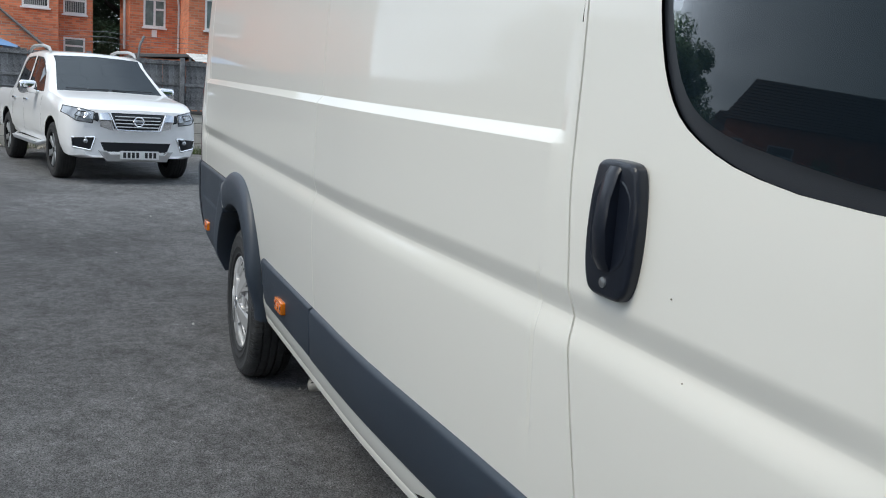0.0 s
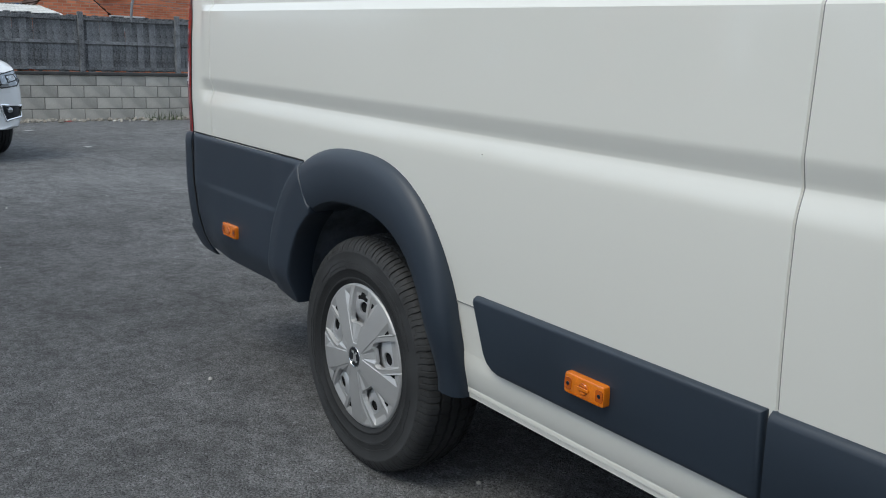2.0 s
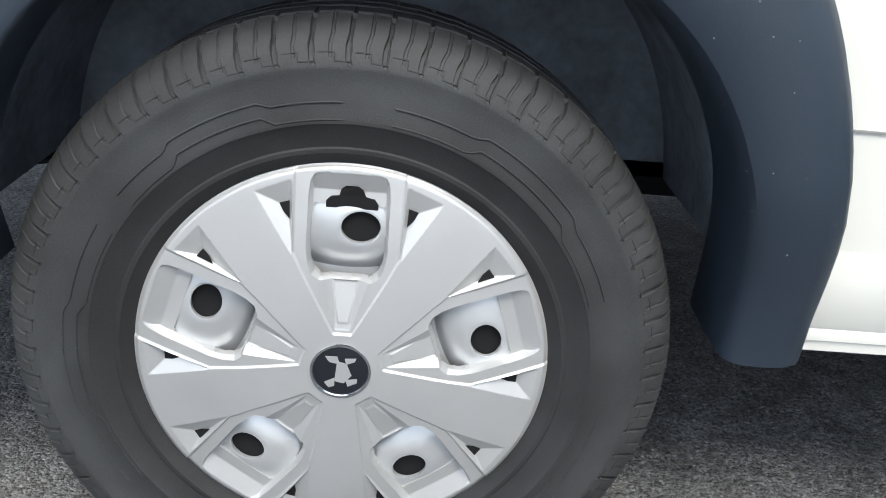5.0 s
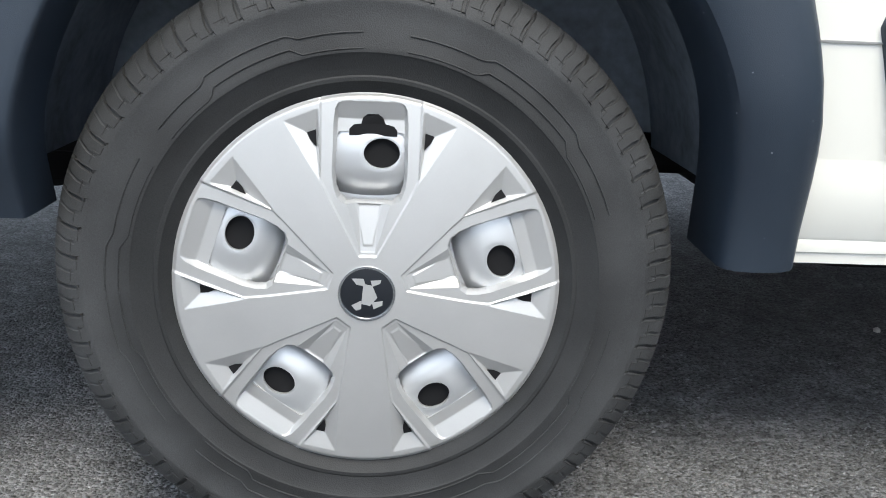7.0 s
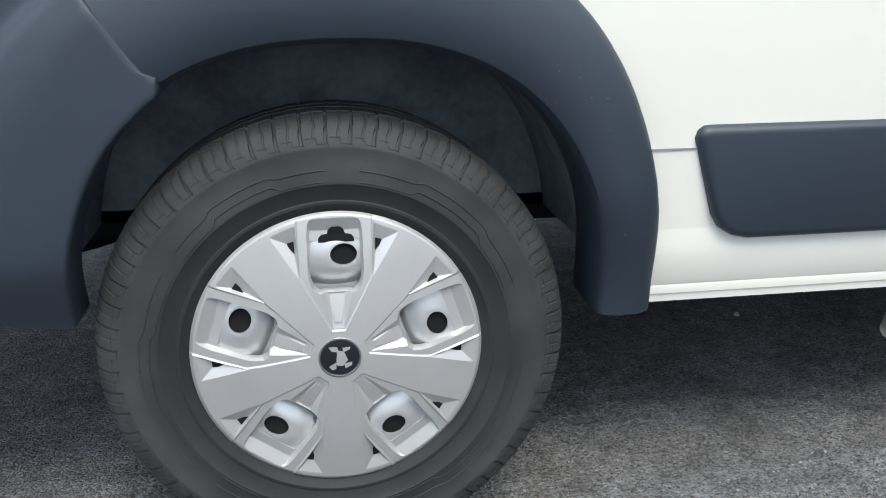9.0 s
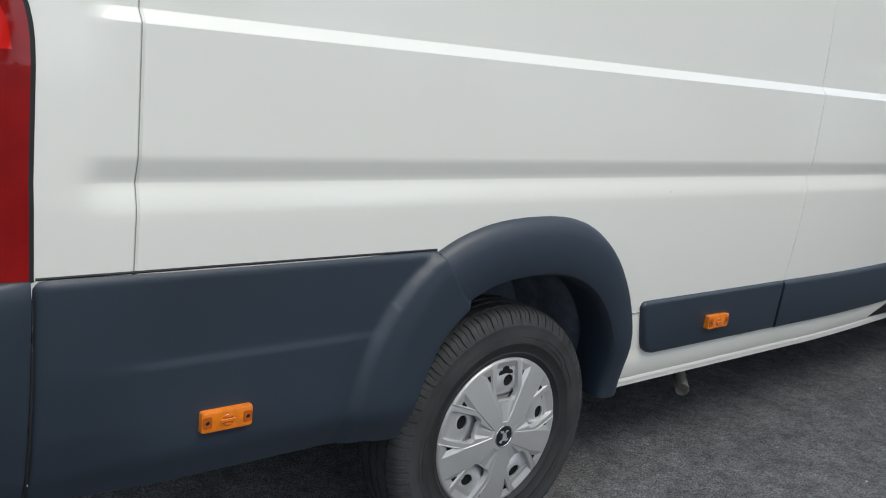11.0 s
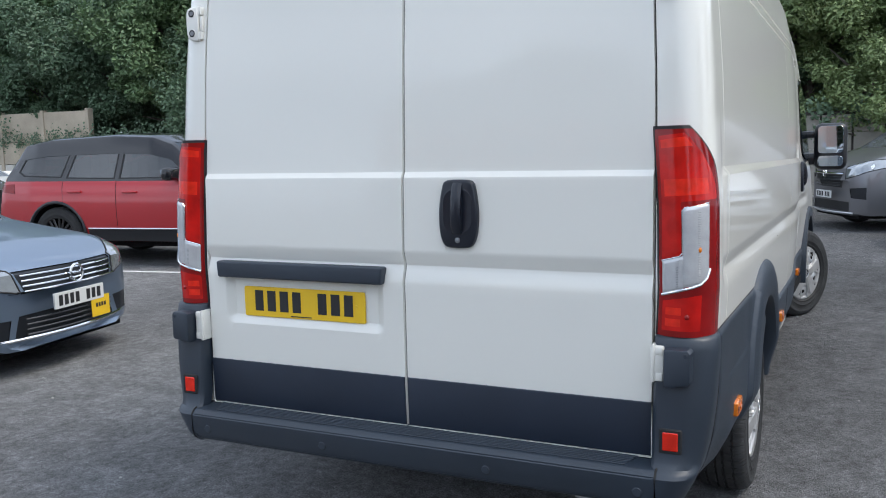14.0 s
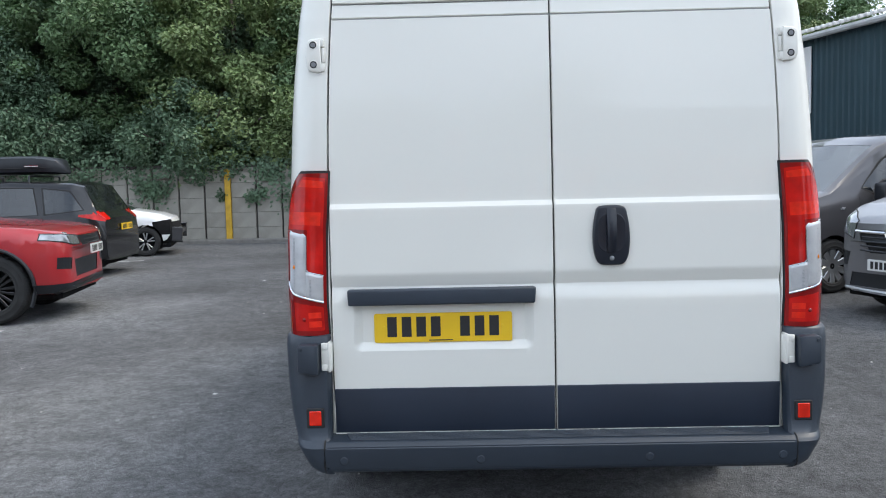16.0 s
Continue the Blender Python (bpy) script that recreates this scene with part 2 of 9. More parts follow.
def lerp_table(table, x):
    """Straight-line reading of a table of (x, y)."""
    if x <= table[0][0]:
        return table[0][1]
    for (x0, y0), (x1, y1) in zip(table, table[1:]):
        if x <= x1:
            return y0 + (y1 - y0) * (x - x0) / (x1 - x0)
    return table[-1][1]


def ease(a, b, x):
    t = min(1, max(0, (x - a) / (b - a)))
    return t * t * (3 - 2 * t)


def within(poly, x, y):
    inside = False
    for (x0, y0), (x1, y1) in zip(poly, poly[1:] + poly[:1]):
        if (y0 > y) != (y1 > y) and x < (x1 - x0) * (y - y0) / (y1 - y0) + x0:
            inside = not inside
    return inside


def carve(bm, poly, i, j, keep):
    """Cuts a convex outline, seen along one axis, into the faces that keep() accepts, and returns the faces inside it."""
    lo = (min(p[0] for p in poly) - 0.02, min(p[1] for p in poly) - 0.02)
    hi = (max(p[0] for p in poly) + 0.02, max(p[1] for p in poly) + 0.02)

    def near(f):
        a, b = [v.co[i] for v in f.verts], [v.co[j] for v in f.verts]
        return max(a) > lo[0] and min(a) < hi[0] and max(b) > lo[1] and min(b) < hi[1] and keep(f)

    for p, q in zip(poly, poly[1:] + poly[:1]):
        co, no = Vector((0, 0, 0)), Vector((0, 0, 0))
        co[i], co[j] = p
        no[i], no[j] = q[1] - p[1], p[0] - q[0]
        if no.length < 1e-6:
            continue
        faces = [f for f in bm.faces if near(f)]
        geom = faces + list({e for f in faces for e in f.edges}) + list({v for f in faces for v in f.verts})
        bmesh.ops.bisect_plane(bm, geom=geom, dist=1e-5, plane_co=co, plane_no=no.normalized())
    got = []
    for f in bm.faces:
        c = f.calc_center_median()
        if near(f) and within(poly, c[i], c[j]):
            got.append(f)
    return got


def lift(bm, faces, off=0.0):
    """Takes faces out of a bmesh into a new one, moved along their normals by off."""
    out = bmesh.new()
    at = {}
    for v in {v for f in faces for v in f.verts}:
        n = sum((f.normal for f in v.link_faces if f in faces), Vector())
        at[v] = out.verts.new(v.co + (n.normalized() * off if n.length else Vector()))
    for f in faces:
        out.faces.new([at[v] for v in f.verts])
    return out


def strip(bm, faces):
    bmesh.ops.delete(bm, geom=faces, context="FACES")


def grow(poly, d):
    """A convex outline moved outwards by d from its middle."""
    cx, cy = sum(p[0] for p in poly) / len(poly), sum(p[1] for p in poly) / len(poly)
    return [(cx + (x - cx) * (1 + d / max(1e-6, math.hypot(x - cx, y - cy))), cy + (y - cy) * (1 + d / max(1e-6, math.hypot(x - cx, y - cy)))) for x, y in poly]


# ---- the white panel van: x forward from the rear axle, y to its left, nose-down by its empty load ----
van = thing("panel_van", "long white panel van with dark grey plastic cladding, parked empty", "van", pose(0, 0, 0, 0, 1.15, 0))
HALF = [(0.40, 0.952), (0.45, 0.960), (0.50, 0.968), (0.54, 0.974), (0.66, 0.986), (0.80, 1.000), (0.92, 1.008), (1.05, 1.013), (1.388, 1.012), (1.410, 0.994), (1.55, 0.993),
        (1.70, 0.987), (1.90, 0.973), (2.10, 0.952), (2.20, 0.938), (2.30, 0.915), (2.38, 0.880), (2.44, 0.82), (2.48, 0.74), (2.505, 0.62), (2.52, 0.42), (2.526, 0.0)]
SMOOTH = [p for p in HALF if p[0] < 1.2] + [(1.30, 1.009), (1.42, 1.001)] + [p for p in HALF if p[0] > 1.5]
REAR = [(0.40, -1.321), (0.70, -1.335), (1.10, -1.341), (1.50, -1.333), (1.80, -1.321), (2.10, -1.301), (2.25, -1.283), (2.35, -1.256), (2.44, -1.191), (2.50, -1.051), (2.526, -0.871)]
NOSE = [(0.40, 4.93), (0.60, 4.97), (0.85, 4.96), (1.05, 4.86), (1.22, 4.62), (1.40, 4.42), (1.70, 4.10), (2.00, 3.78), (2.20, 3.56), (2.35, 3.36), (2.45, 3.2), (2.526, 3.12)]
DOOR_SEAM = [(0.40, 3.055), (0.80, 3.012), (1.03, 2.970), (1.095, 2.959), (1.15, 2.947), (1.345, 2.915), (1.63, 2.890), (2.10, 2.862), (2.526, 2.84)]


def groove(z, scale=1.0):
    """The body's two pressings: a groove at 1.09 m. The ledge at 1.40 m is in HALF."""
    if 1.03 < z <= 1.094:
        f = ((z - 1.03) / 0.064) ** 1.5
    elif 1.094 < z < 1.144:
        f = ((1.144 - z) / 0.05) ** 1.15
    else:
        return 0.0
    return -0.0145 * scale * (f - 0.07 * f ** 6)


def slit(v, at, half=0.0035, depth=0.010):
    return -depth if abs(v - at) < half else 0.0


def shell_point(col, z, side):
    """A point of the shell: col is ('r', y), ('c', share of the rear corner), ('s', x), ('d', offset from the door seam) or ('n', share of the way round the nose)."""
    kind, v = col
    d, xr, xn = lerp_table(HALF, z), lerp_table(REAR, z), lerp_table(NOSE, z)
    rad = min(0.10, d * 0.6)
    flat = lerp_table(SMOOTH, z)
    ledge = lambda x: flat + (d - flat) * ease(-1.15, -1.12, x) * (1 - ease(2.845, 2.88, x))
    narrow = lambda x: -0.058 * ease(1.7, 3.1, x)
    if kind == "r":
        lean = min(1.0, (flat - rad) / 0.893)
        y = v * (lean + (1 - lean) * 0.45 * (1 - ease(0.86, 0.893, v)))
        off = 0.0
        if abs(v) < 0.8365:
            off += groove(z, 1.3) + (0.012 if z < 1.389 else 0.012 * max(0, (1.409 - z) / 0.02))
            off += min(slit(v, 0), slit(z, 2.10), slit(z, 2.155)) - (0.004 if 2.104 < z < 2.151 else 0)
            if side > 0:
                off -= 0.020 * ease(0.080, 0.112, v) * (1 - ease(0.725, 0.757, v)) * ease(0.852, 0.884, z) * (1 - ease(1.03, 1.05, z))
        off += slit(v, 0.8395, 0.003, 0.016)
        return Vector((xr - off, side * y, z))
    if kind == "c":
        a = radians(90 * v)
        return Vector((xr + rad - rad * math.cos(a), side * (flat - rad + rad * math.sin(a)), z))
    xs = lerp_table(DOOR_SEAM, z)
    if kind in "sd":
        x = v if kind == "s" else xs + v
        if kind == "s" and z > 2.2:
            x = max(x, xr + rad)
        off = groove(z) * ease(-1.175, -1.12, x)
        if x < 2.9:
            off += min(slit(z, 2.055), slit(z, 2.10))
        if z > 0.92:
            off += slit(x, -1.0615, 0.0018, 0.004)
        if 0.69 < z < 2.04:
            off += slit(x, 1.4015, 0.0018, 0.004)
        off += slit(x, xs, 0.0024, 0.014)
        if 0.85 < z < 1.16:
            off += -0.004 * max(0, 1 - abs(x - 2.845) / 0.006)
        return Vector((x, side * (ledge(x) + off + narrow(x)), z))
    x0, dn = xs + 0.02, flat - 0.058
    rn = min(0.35, dn * 0.8)
    span = max(0.05, xn - rn - x0)
    if v < 0.5:
        x = x0 + span * v / 0.5
        return Vector((x, side * (ledge(x) + narrow(x) + groove(z) * (1 - ease(3.5, 3.9, x))), z))
    if v < 0.85:
        a = radians(90 * (v - 0.5) / 0.35)
        return Vector((x0 + span + rn * math.sin(a), side * (dn - rn + rn * math.cos(a)), z))
    return Vector((x0 + span + rn + 0.03 * (v - 0.85) / 0.15, side * (dn - rn) * (1 - v) / 0.15, z))


def build_shell():
    zs = [0.40, 0.44, 0.48, 0.50, 0.535, 0.58, 0.64, 0.70, 0.76, 0.82, 0.852, 0.862, 0.873, 0.884, 0.91, 0.925, 0.96, 1.0, 1.03, 1.04, 1.052, 1.066, 1.08, 1.092, 1.0955, 1.108, 1.12, 1.134, 1.143, 1.15,
          1.17, 1.22, 1.29, 1.35, 1.378, 1.386, 1.390, 1.408, 1.412, 1.425, 1.47, 1.53, 1.6, 1.7, 1.8, 1.9, 1.98, 2.03, 2.05, 2.053, 2.057, 2.06, 2.08, 2.095, 2.098, 2.102, 2.105, 2.15, 2.153, 2.157, 2.16,
          2.2, 2.25, 2.3, 2.35, 2.39, 2.42, 2.45, 2.475, 2.495, 2.51, 2.52, 2.5245, 2.526]
    cols = [("r", y) for y in (0.0, 0.002, 0.005, 0.03, 0.06, 0.08, 0.09, 0.1, 0.112, 0.14, 0.25, 0.4, 0.55, 0.68, 0.725, 0.737, 0.747, 0.757, 0.80, 0.832, 0.836, 0.8372, 0.8415, 0.8435, 0.86, 0.893)]
    cols += [("c", k / 7) for k in range(1, 8)]
    xs = [-1.19, -1.165, -1.145, -1.125, -1.10, -1.066, -1.0627, -1.0603, -1.056] + [-0.95 + 0.14 * k for k in range(17)] + [1.39, 1.398, 1.4005, 1.4025, 1.405, 1.42] + [1.55 + 0.15 * k for k in range(9)] + [2.80, 2.838, 2.845, 2.852, 2.864, 2.878]
    cols += [("s", x) for x in xs]
    cols += [("d", o) for o in (-0.012, -0.0030, -0.0018, 0.0018, 0.0030, 0.012)]
    cols += [("n", k / 40) for k in range(1, 41)]
    bm = bmesh.new()
    for side in (-1, 1):
        grid = [[bm.verts.new(shell_point(c, z, side)) for z in zs] for c in cols]
        for i in range(len(cols) - 1):
            for j in range(len(zs) - 1):
                q = (grid[i][j], grid[i][j + 1], grid[i + 1][j + 1], grid[i + 1][j])
                try:
                    f = bm.faces.new(q if side < 0 else q[::-1])
                except ValueError:
                    continue
                c, e = cols[i], cols[i + 1]
                f.material_index = 0
                if c[0] == e[0] == "r" and (e[1] <= 0.002 or c[1] >= 0.8372 and e[1] <= 0.8415):
                    f.material_index = 1
                if c[0] == e[0] == "d" and c[1] == -0.0018:
                    f.material_index = 1
                if c[0] == e[0] == "s" and (c[1] in (-1.0627, 1.4005)) and zs[j] > 0.68:
                    f.material_index = 2
                if (c[0] in "r" and e[0] == "r" and c[1] < 0.83 and (zs[j] in (2.098, 2.153))) or (c[0] == "s" and zs[j] in (2.053, 2.098)):
                    f.material_index = 2
    bmesh.ops.remove_doubles(bm, verts=bm.verts, dist=0.0004)
    bmesh.ops.dissolve_degenerate(bm, dist=0.0002, edges=bm.edges)
    return bm


def arch(h, w, cx, grow_by=0.0, n=24, foot=0.40, rear_w=None):
    """The wheel arch's outline over the foot line: a squarish curve of half width w and height h."""
    pts = []
    for k in range(n + 1):
        a = math.pi * k / n
        c, s = math.cos(a), math.sin(a)
        ww = rear_w if rear_w and c < 0 else w
        pts.append((cx + (ww + grow_by) * math.copysign(abs(c) ** (2 / 2.4), c), foot + (h + grow_by) * abs(s) ** (2 / 2.4)))
    return pts


SEAM = make("panel_seam", (0.25, 0.25, 0.245), 0.6, var=0.05)
shell = build_shell()
for cx in (0.03, 4.02):
    hole = arch(0.57, 0.462, cx, n=18) if cx < 1 else arch(0.53, 0.46, cx, n=18)
    hole = [(hole[0][0], 0.3)] + hole + [(hole[-1][0], 0.3)]
    for sgn in (-1, 1):
        strip(shell, carve(shell, hole, 0, 2, lambda f, s=sgn: f.calc_center_median().y * s > 0.7))
strip(shell, [f for f in shell.faces if f.calc_center_median().x < -0.40 and f.calc_center_median().z < 0.515])
# driver's and passenger's door glass, with a black surround
GLAZING = [(3.075, 2.0), (3.078, 1.75), (3.09, 1.63), (3.118, 1.54), (3.15, 1.485), (3.19, 1.445), (3.25, 1.415), (3.33, 1.39), (3.47, 1.371), (3.75, 1.368), (4.12, 1.40), (4.05, 1.55), (3.66, 1.96)]
GLAZING = [p for (x0, z0), (x1, z1) in zip(GLAZING, GLAZING[1:] + GLAZING[:1]) for p in ((x0 * 0.75 + x1 * 0.25, z0 * 0.75 + z1 * 0.25), (x0 * 0.25 + x1 * 0.75, z0 * 0.25 + z1 * 0.75))]
for sgn in (-1, 1):
    side_only = lambda f, s=sgn: f.calc_center_median().y * s > 0.6 and abs(f.normal.y) > 0.3
    carve(shell, GLAZING, 0, 2, side_only)
    inner = carve(shell, grow(GLAZING, -0.036), 0, 2, side_only)
    rim = [f for f in shell.faces if side_only(f) and within(GLAZING, f.calc_center_median().x, f.calc_center_median().z) and f not in set(inner)]
    part("door_glass", lift(shell, inner, -0.004), DOOR_GLASS, van, "dark tinted door window glass")
    part("window_seal", lift(shell, rim, 0.006), BLACK, van, "black rubber window surround")
    strip(shell, list(set(inner) | set(rim)))
# windscreen
screen = [f for f in shell.faces if f.calc_center_median().x > 3.3 and 1.32 < f.calc_center_median().z < 2.1 and f.normal.x > 0.45 and abs(f.calc_center_median().y) < 0.86]
part("windscreen", lift(shell, screen), SCREEN, van)
strip(shell, screen)


def keep_slots(name, label, test):
    """Lifts a panel out of the shell, with the material slots of its faces."""
    faces = [f for f in shell.faces if test(f.calc_center_median())]
    slots = [f.material_index for f in faces]
    bm = lift(shell, faces)
    bm.faces.ensure_lookup_table()
    for f, s in zip(bm.faces, slots):
        f.material_index = s
    got = part(name, bm, [WHITE, SEAL, SEAM], van, label, smooth=19)
    strip(shell, faces)
    return got


door_left = keep_slots("rear_door", "white rear door with a recessed number plate", lambda c: c.x < -0.9 and 0.001 < c.y < 0.8365 and c.z > 0.5)
door_right = keep_slots("rear_door", "white rear door with a black handle", lambda c: c.x < -0.9 and -0.8365 < c.y < -0.001 and c.z > 0.5)
cab_right = keep_slots("front_door", "white driver's door", lambda c: c.y < -0.5 and lerp_table(DOOR_SEAM, c.z) + 0.003 < c.x < 3.95 and 0.45 < c.z < 2.05)
cab_left = keep_slots("front_door", "white passenger door", lambda c: c.y > 0.5 and lerp_table(DOOR_SEAM, c.z) + 0.003 < c.x < 3.95 and 0.45 < c.z < 2.05)
part("body_shell", shell, [WHITE, SEAL, SEAM], van, "white ribbed steel body", smooth=19)

# dark cargo lining, floor pan and chassis rails, so that the shell is closed below
bm = bmesh.new()
box(bm, -1.24, 4.7, -0.60, 0.60, 0.45, 0.50)
box(bm, 0.55, 3.5, -0.94, 0.94, 0.44, 0.49)
box(bm, -1.24, -0.52, -0.94, 0.94, 0.46, 0.50)
box(bm, -1.15, 4.4, -0.52, -0.40, 0.42, 0.50, 0.01)
box(bm, -1.15, 4.4, 0.40, 0.52, 0.42, 0.50, 0.01)
tube(bm, [(0, -0.85, 0.34), (0, 0.85, 0.34)], 0.045)
box(bm, -1.0, -0.75, -0.5, 0.5, 0.30, 0.44, 0.03)
part("floor_pan", bm, DARK, van)
# Unseen block, added to hold light off the ground under the van.
bm = bmesh.new()
box(bm, 0.72, 2.75, -0.58, 0.66, 0.27, 0.46, 0.06, 3)
part("fuel_tank", bm, DARK, van, "dark unseen block added under the floor to deepen its shade")
# Unseen disc, added farther back to darken the ground there too.
bm = bmesh.new()
lathe(bm, [(0.0, 0.31), (0.30, 0.31), (0.335, 0.33), (0.345, 0.37), (0.335, 0.42), (0.30, 0.45), (0.0, 0.45)], 32, "z")
bmesh.ops.translate(bm, verts=bm.verts, vec=(-0.72, 0, 0))
part("spare_wheel", bm, DARK, van, "dark unseen disc added under the floor to deepen its shade")
bm = bmesh.new()
box(bm, 3.0, 4.3, -0.89, 0.89, 0.55, 1.34, 0.05)
for y in (-0.45, 0.15, 0.55):
    box(bm, 3.15, 3.32, y - 0.22, y + 0.22, 1.1, 1.72, 0.07)
    box(bm, 3.17, 3.27, y - 0.13, y + 0.13, 1.75, 1.93, 0.04)
box(bm, 2.98, 3.0, -0.9, 0.9, 0.6, 2.1)
part("cab_interior", bm, CABIN, van, "dark cab seats and bulkhead")


# rear wheel arch flares
def flare(cx, side, a0, a1, name="arch_flare", n=36):
    bm = bmesh.new()
    ins, outs = arch(0.430, 0.390, cx - 0.008, n=120, rear_w=0.405), arch(0.594, 0.476, cx, n=120, rear_w=0.58)
    rows = []
    for k in range(n + 1):
        i = round(a0 + (a1 - a0) * k / n)
        p, q = Vector((ins[i][0], 0, ins[i][1])), Vector((outs[i][0], 0, outs[i][1]))
        prof = [(1.0, 0.985), (1.0, 1.010), (0.96, 1.022), (0.88, 1.033), (0.70, 1.042), (0.40, 1.045), (0.15, 1.041), (0.05, 1.034), (0.0, 1.020), (0.0, 0.985), (0.02, 0.90)]
        row = []
        for t, y in prof:
            v = p.lerp(q, t)
            low = 1 - ease(0.40, 0.62, v.z)
            row.append(bm.verts.new((v.x, side * (y - 0.045 * low), v.z)))
        rows.append(row)
    for r0, r1 in zip(rows, rows[1:]):
        for j in range(len(r0) - 1):
            f = (r0[j], r1[j], r1[j + 1], r0[j + 1])
            bm.faces.new(f if side < 0 else f[::-1])
    for r in (rows[0], rows[-1]):
        try:
            bm.faces.new(r)
        except ValueError:
            pass
    bmesh.ops.recalc_face_normals(bm, faces=bm.faces)
    return part(name, bm, CLAD, van, "dark grey plastic wheel arch flare", smooth=35)


# pale specks of stone damage on the near flare's front leg
bm = bmesh.new()
rnd = random.Random(12)
leg_in, leg_out = arch(0.430, 0.390, 0.022, n=120, rear_w=0.405), arch(0.594, 0.476, 0.03, n=120, rear_w=0.58)
for k in range(20):
    i, t = rnd.randint(1, 34), rnd.uniform(0.04, 0.86) ** 1.5
    p = Vector((leg_in[i][0], 0, leg_in[i][1])).lerp(Vector((leg_out[i][0], 0, leg_out[i][1])), t)
    y = lerp_table([(0.0, 1.020), (0.05, 1.034), (0.15, 1.041), (0.40, 1.045), (0.70, 1.042), (0.88, 1.033)], t) - 0.045 * (1 - ease(0.40, 0.62, p.z))
    r = rnd.uniform(0.0006, 0.0012)
    bmesh.ops.create_icosphere(bm, subdivisions=1, radius=r, matrix=Matrix.Translation((p.x, -(y + 0.0002), p.z)) @ Matrix.Diagonal((rnd.uniform(0.7, 1.5), 0.35, 1, 1)))
part("stone_speck", bm, make("bare_plastic_chip", (0.17, 0.19, 0.21), 0.8, var=0.2), van, "pale stone specks on the cladding", smooth=0, kind="stuff")
for side in (-1, 1):
    flare(0.03, side, 0, 83)
    bm = bmesh.new()
    ins = [p for p in arch(0.455, 0.41, 0.022, n=60, foot=0.38, rear_w=0.432) if p[1] > 0.450]
    rows = [[bm.verts.new((x, side * y, z)) for y in (0.985, 0.80, 0.60)] for x, z in ins]
    for r0, r1 in zip(rows, rows[1:]):
        for j in range(2):
            bm.faces.new((r0[j], r1[j], r1[j + 1], r0[j + 1]))
    bm.faces.new([r[2] for r in rows if r[2].co.z > 0.47])
    part("wheel_arch_liner", bm, LINER, van, "dirty black wheel arch liner")
    bm = bmesh.new()
    ins = arch(0.50, 0.45, 4.02, n=30, foot=0.42)
    rows = [[bm.verts.new((x, side * y, z)) for y in (0.935, 0.75, 0.5)] for x, z in ins]
    for r0, r1 in zip(rows, rows[1:]):
        for j in range(2):
            bm.faces.new((r0[j], r1[j], r1[j + 1], r0[j + 1]))
    part("wheel_arch_liner", bm, LINER, van)
    bm = bmesh.new()
    ins, outs = arch(0.50, 0.43, 4.02, n=30, foot=0.42), arch(0.575, 0.50, 4.02, n=30, foot=0.42)
    rows = [[bm.verts.new((p[0], side * 0.925, p[1])), bm.verts.new((p[0], side * 0.972, p[1])), bm.verts.new((q[0], side * 0.972, q[1])), bm.verts.new((q[0], side * 0.925, q[1]))] for p, q in zip(ins, outs)]
    for r0, r1 in zip(rows, rows[1:]):
        for j in range(3):
            bm.faces.new((r0[j], r1[j], r1[j + 1], r0[j + 1]))
    part("front_arch_flare", bm, CLAD, van)


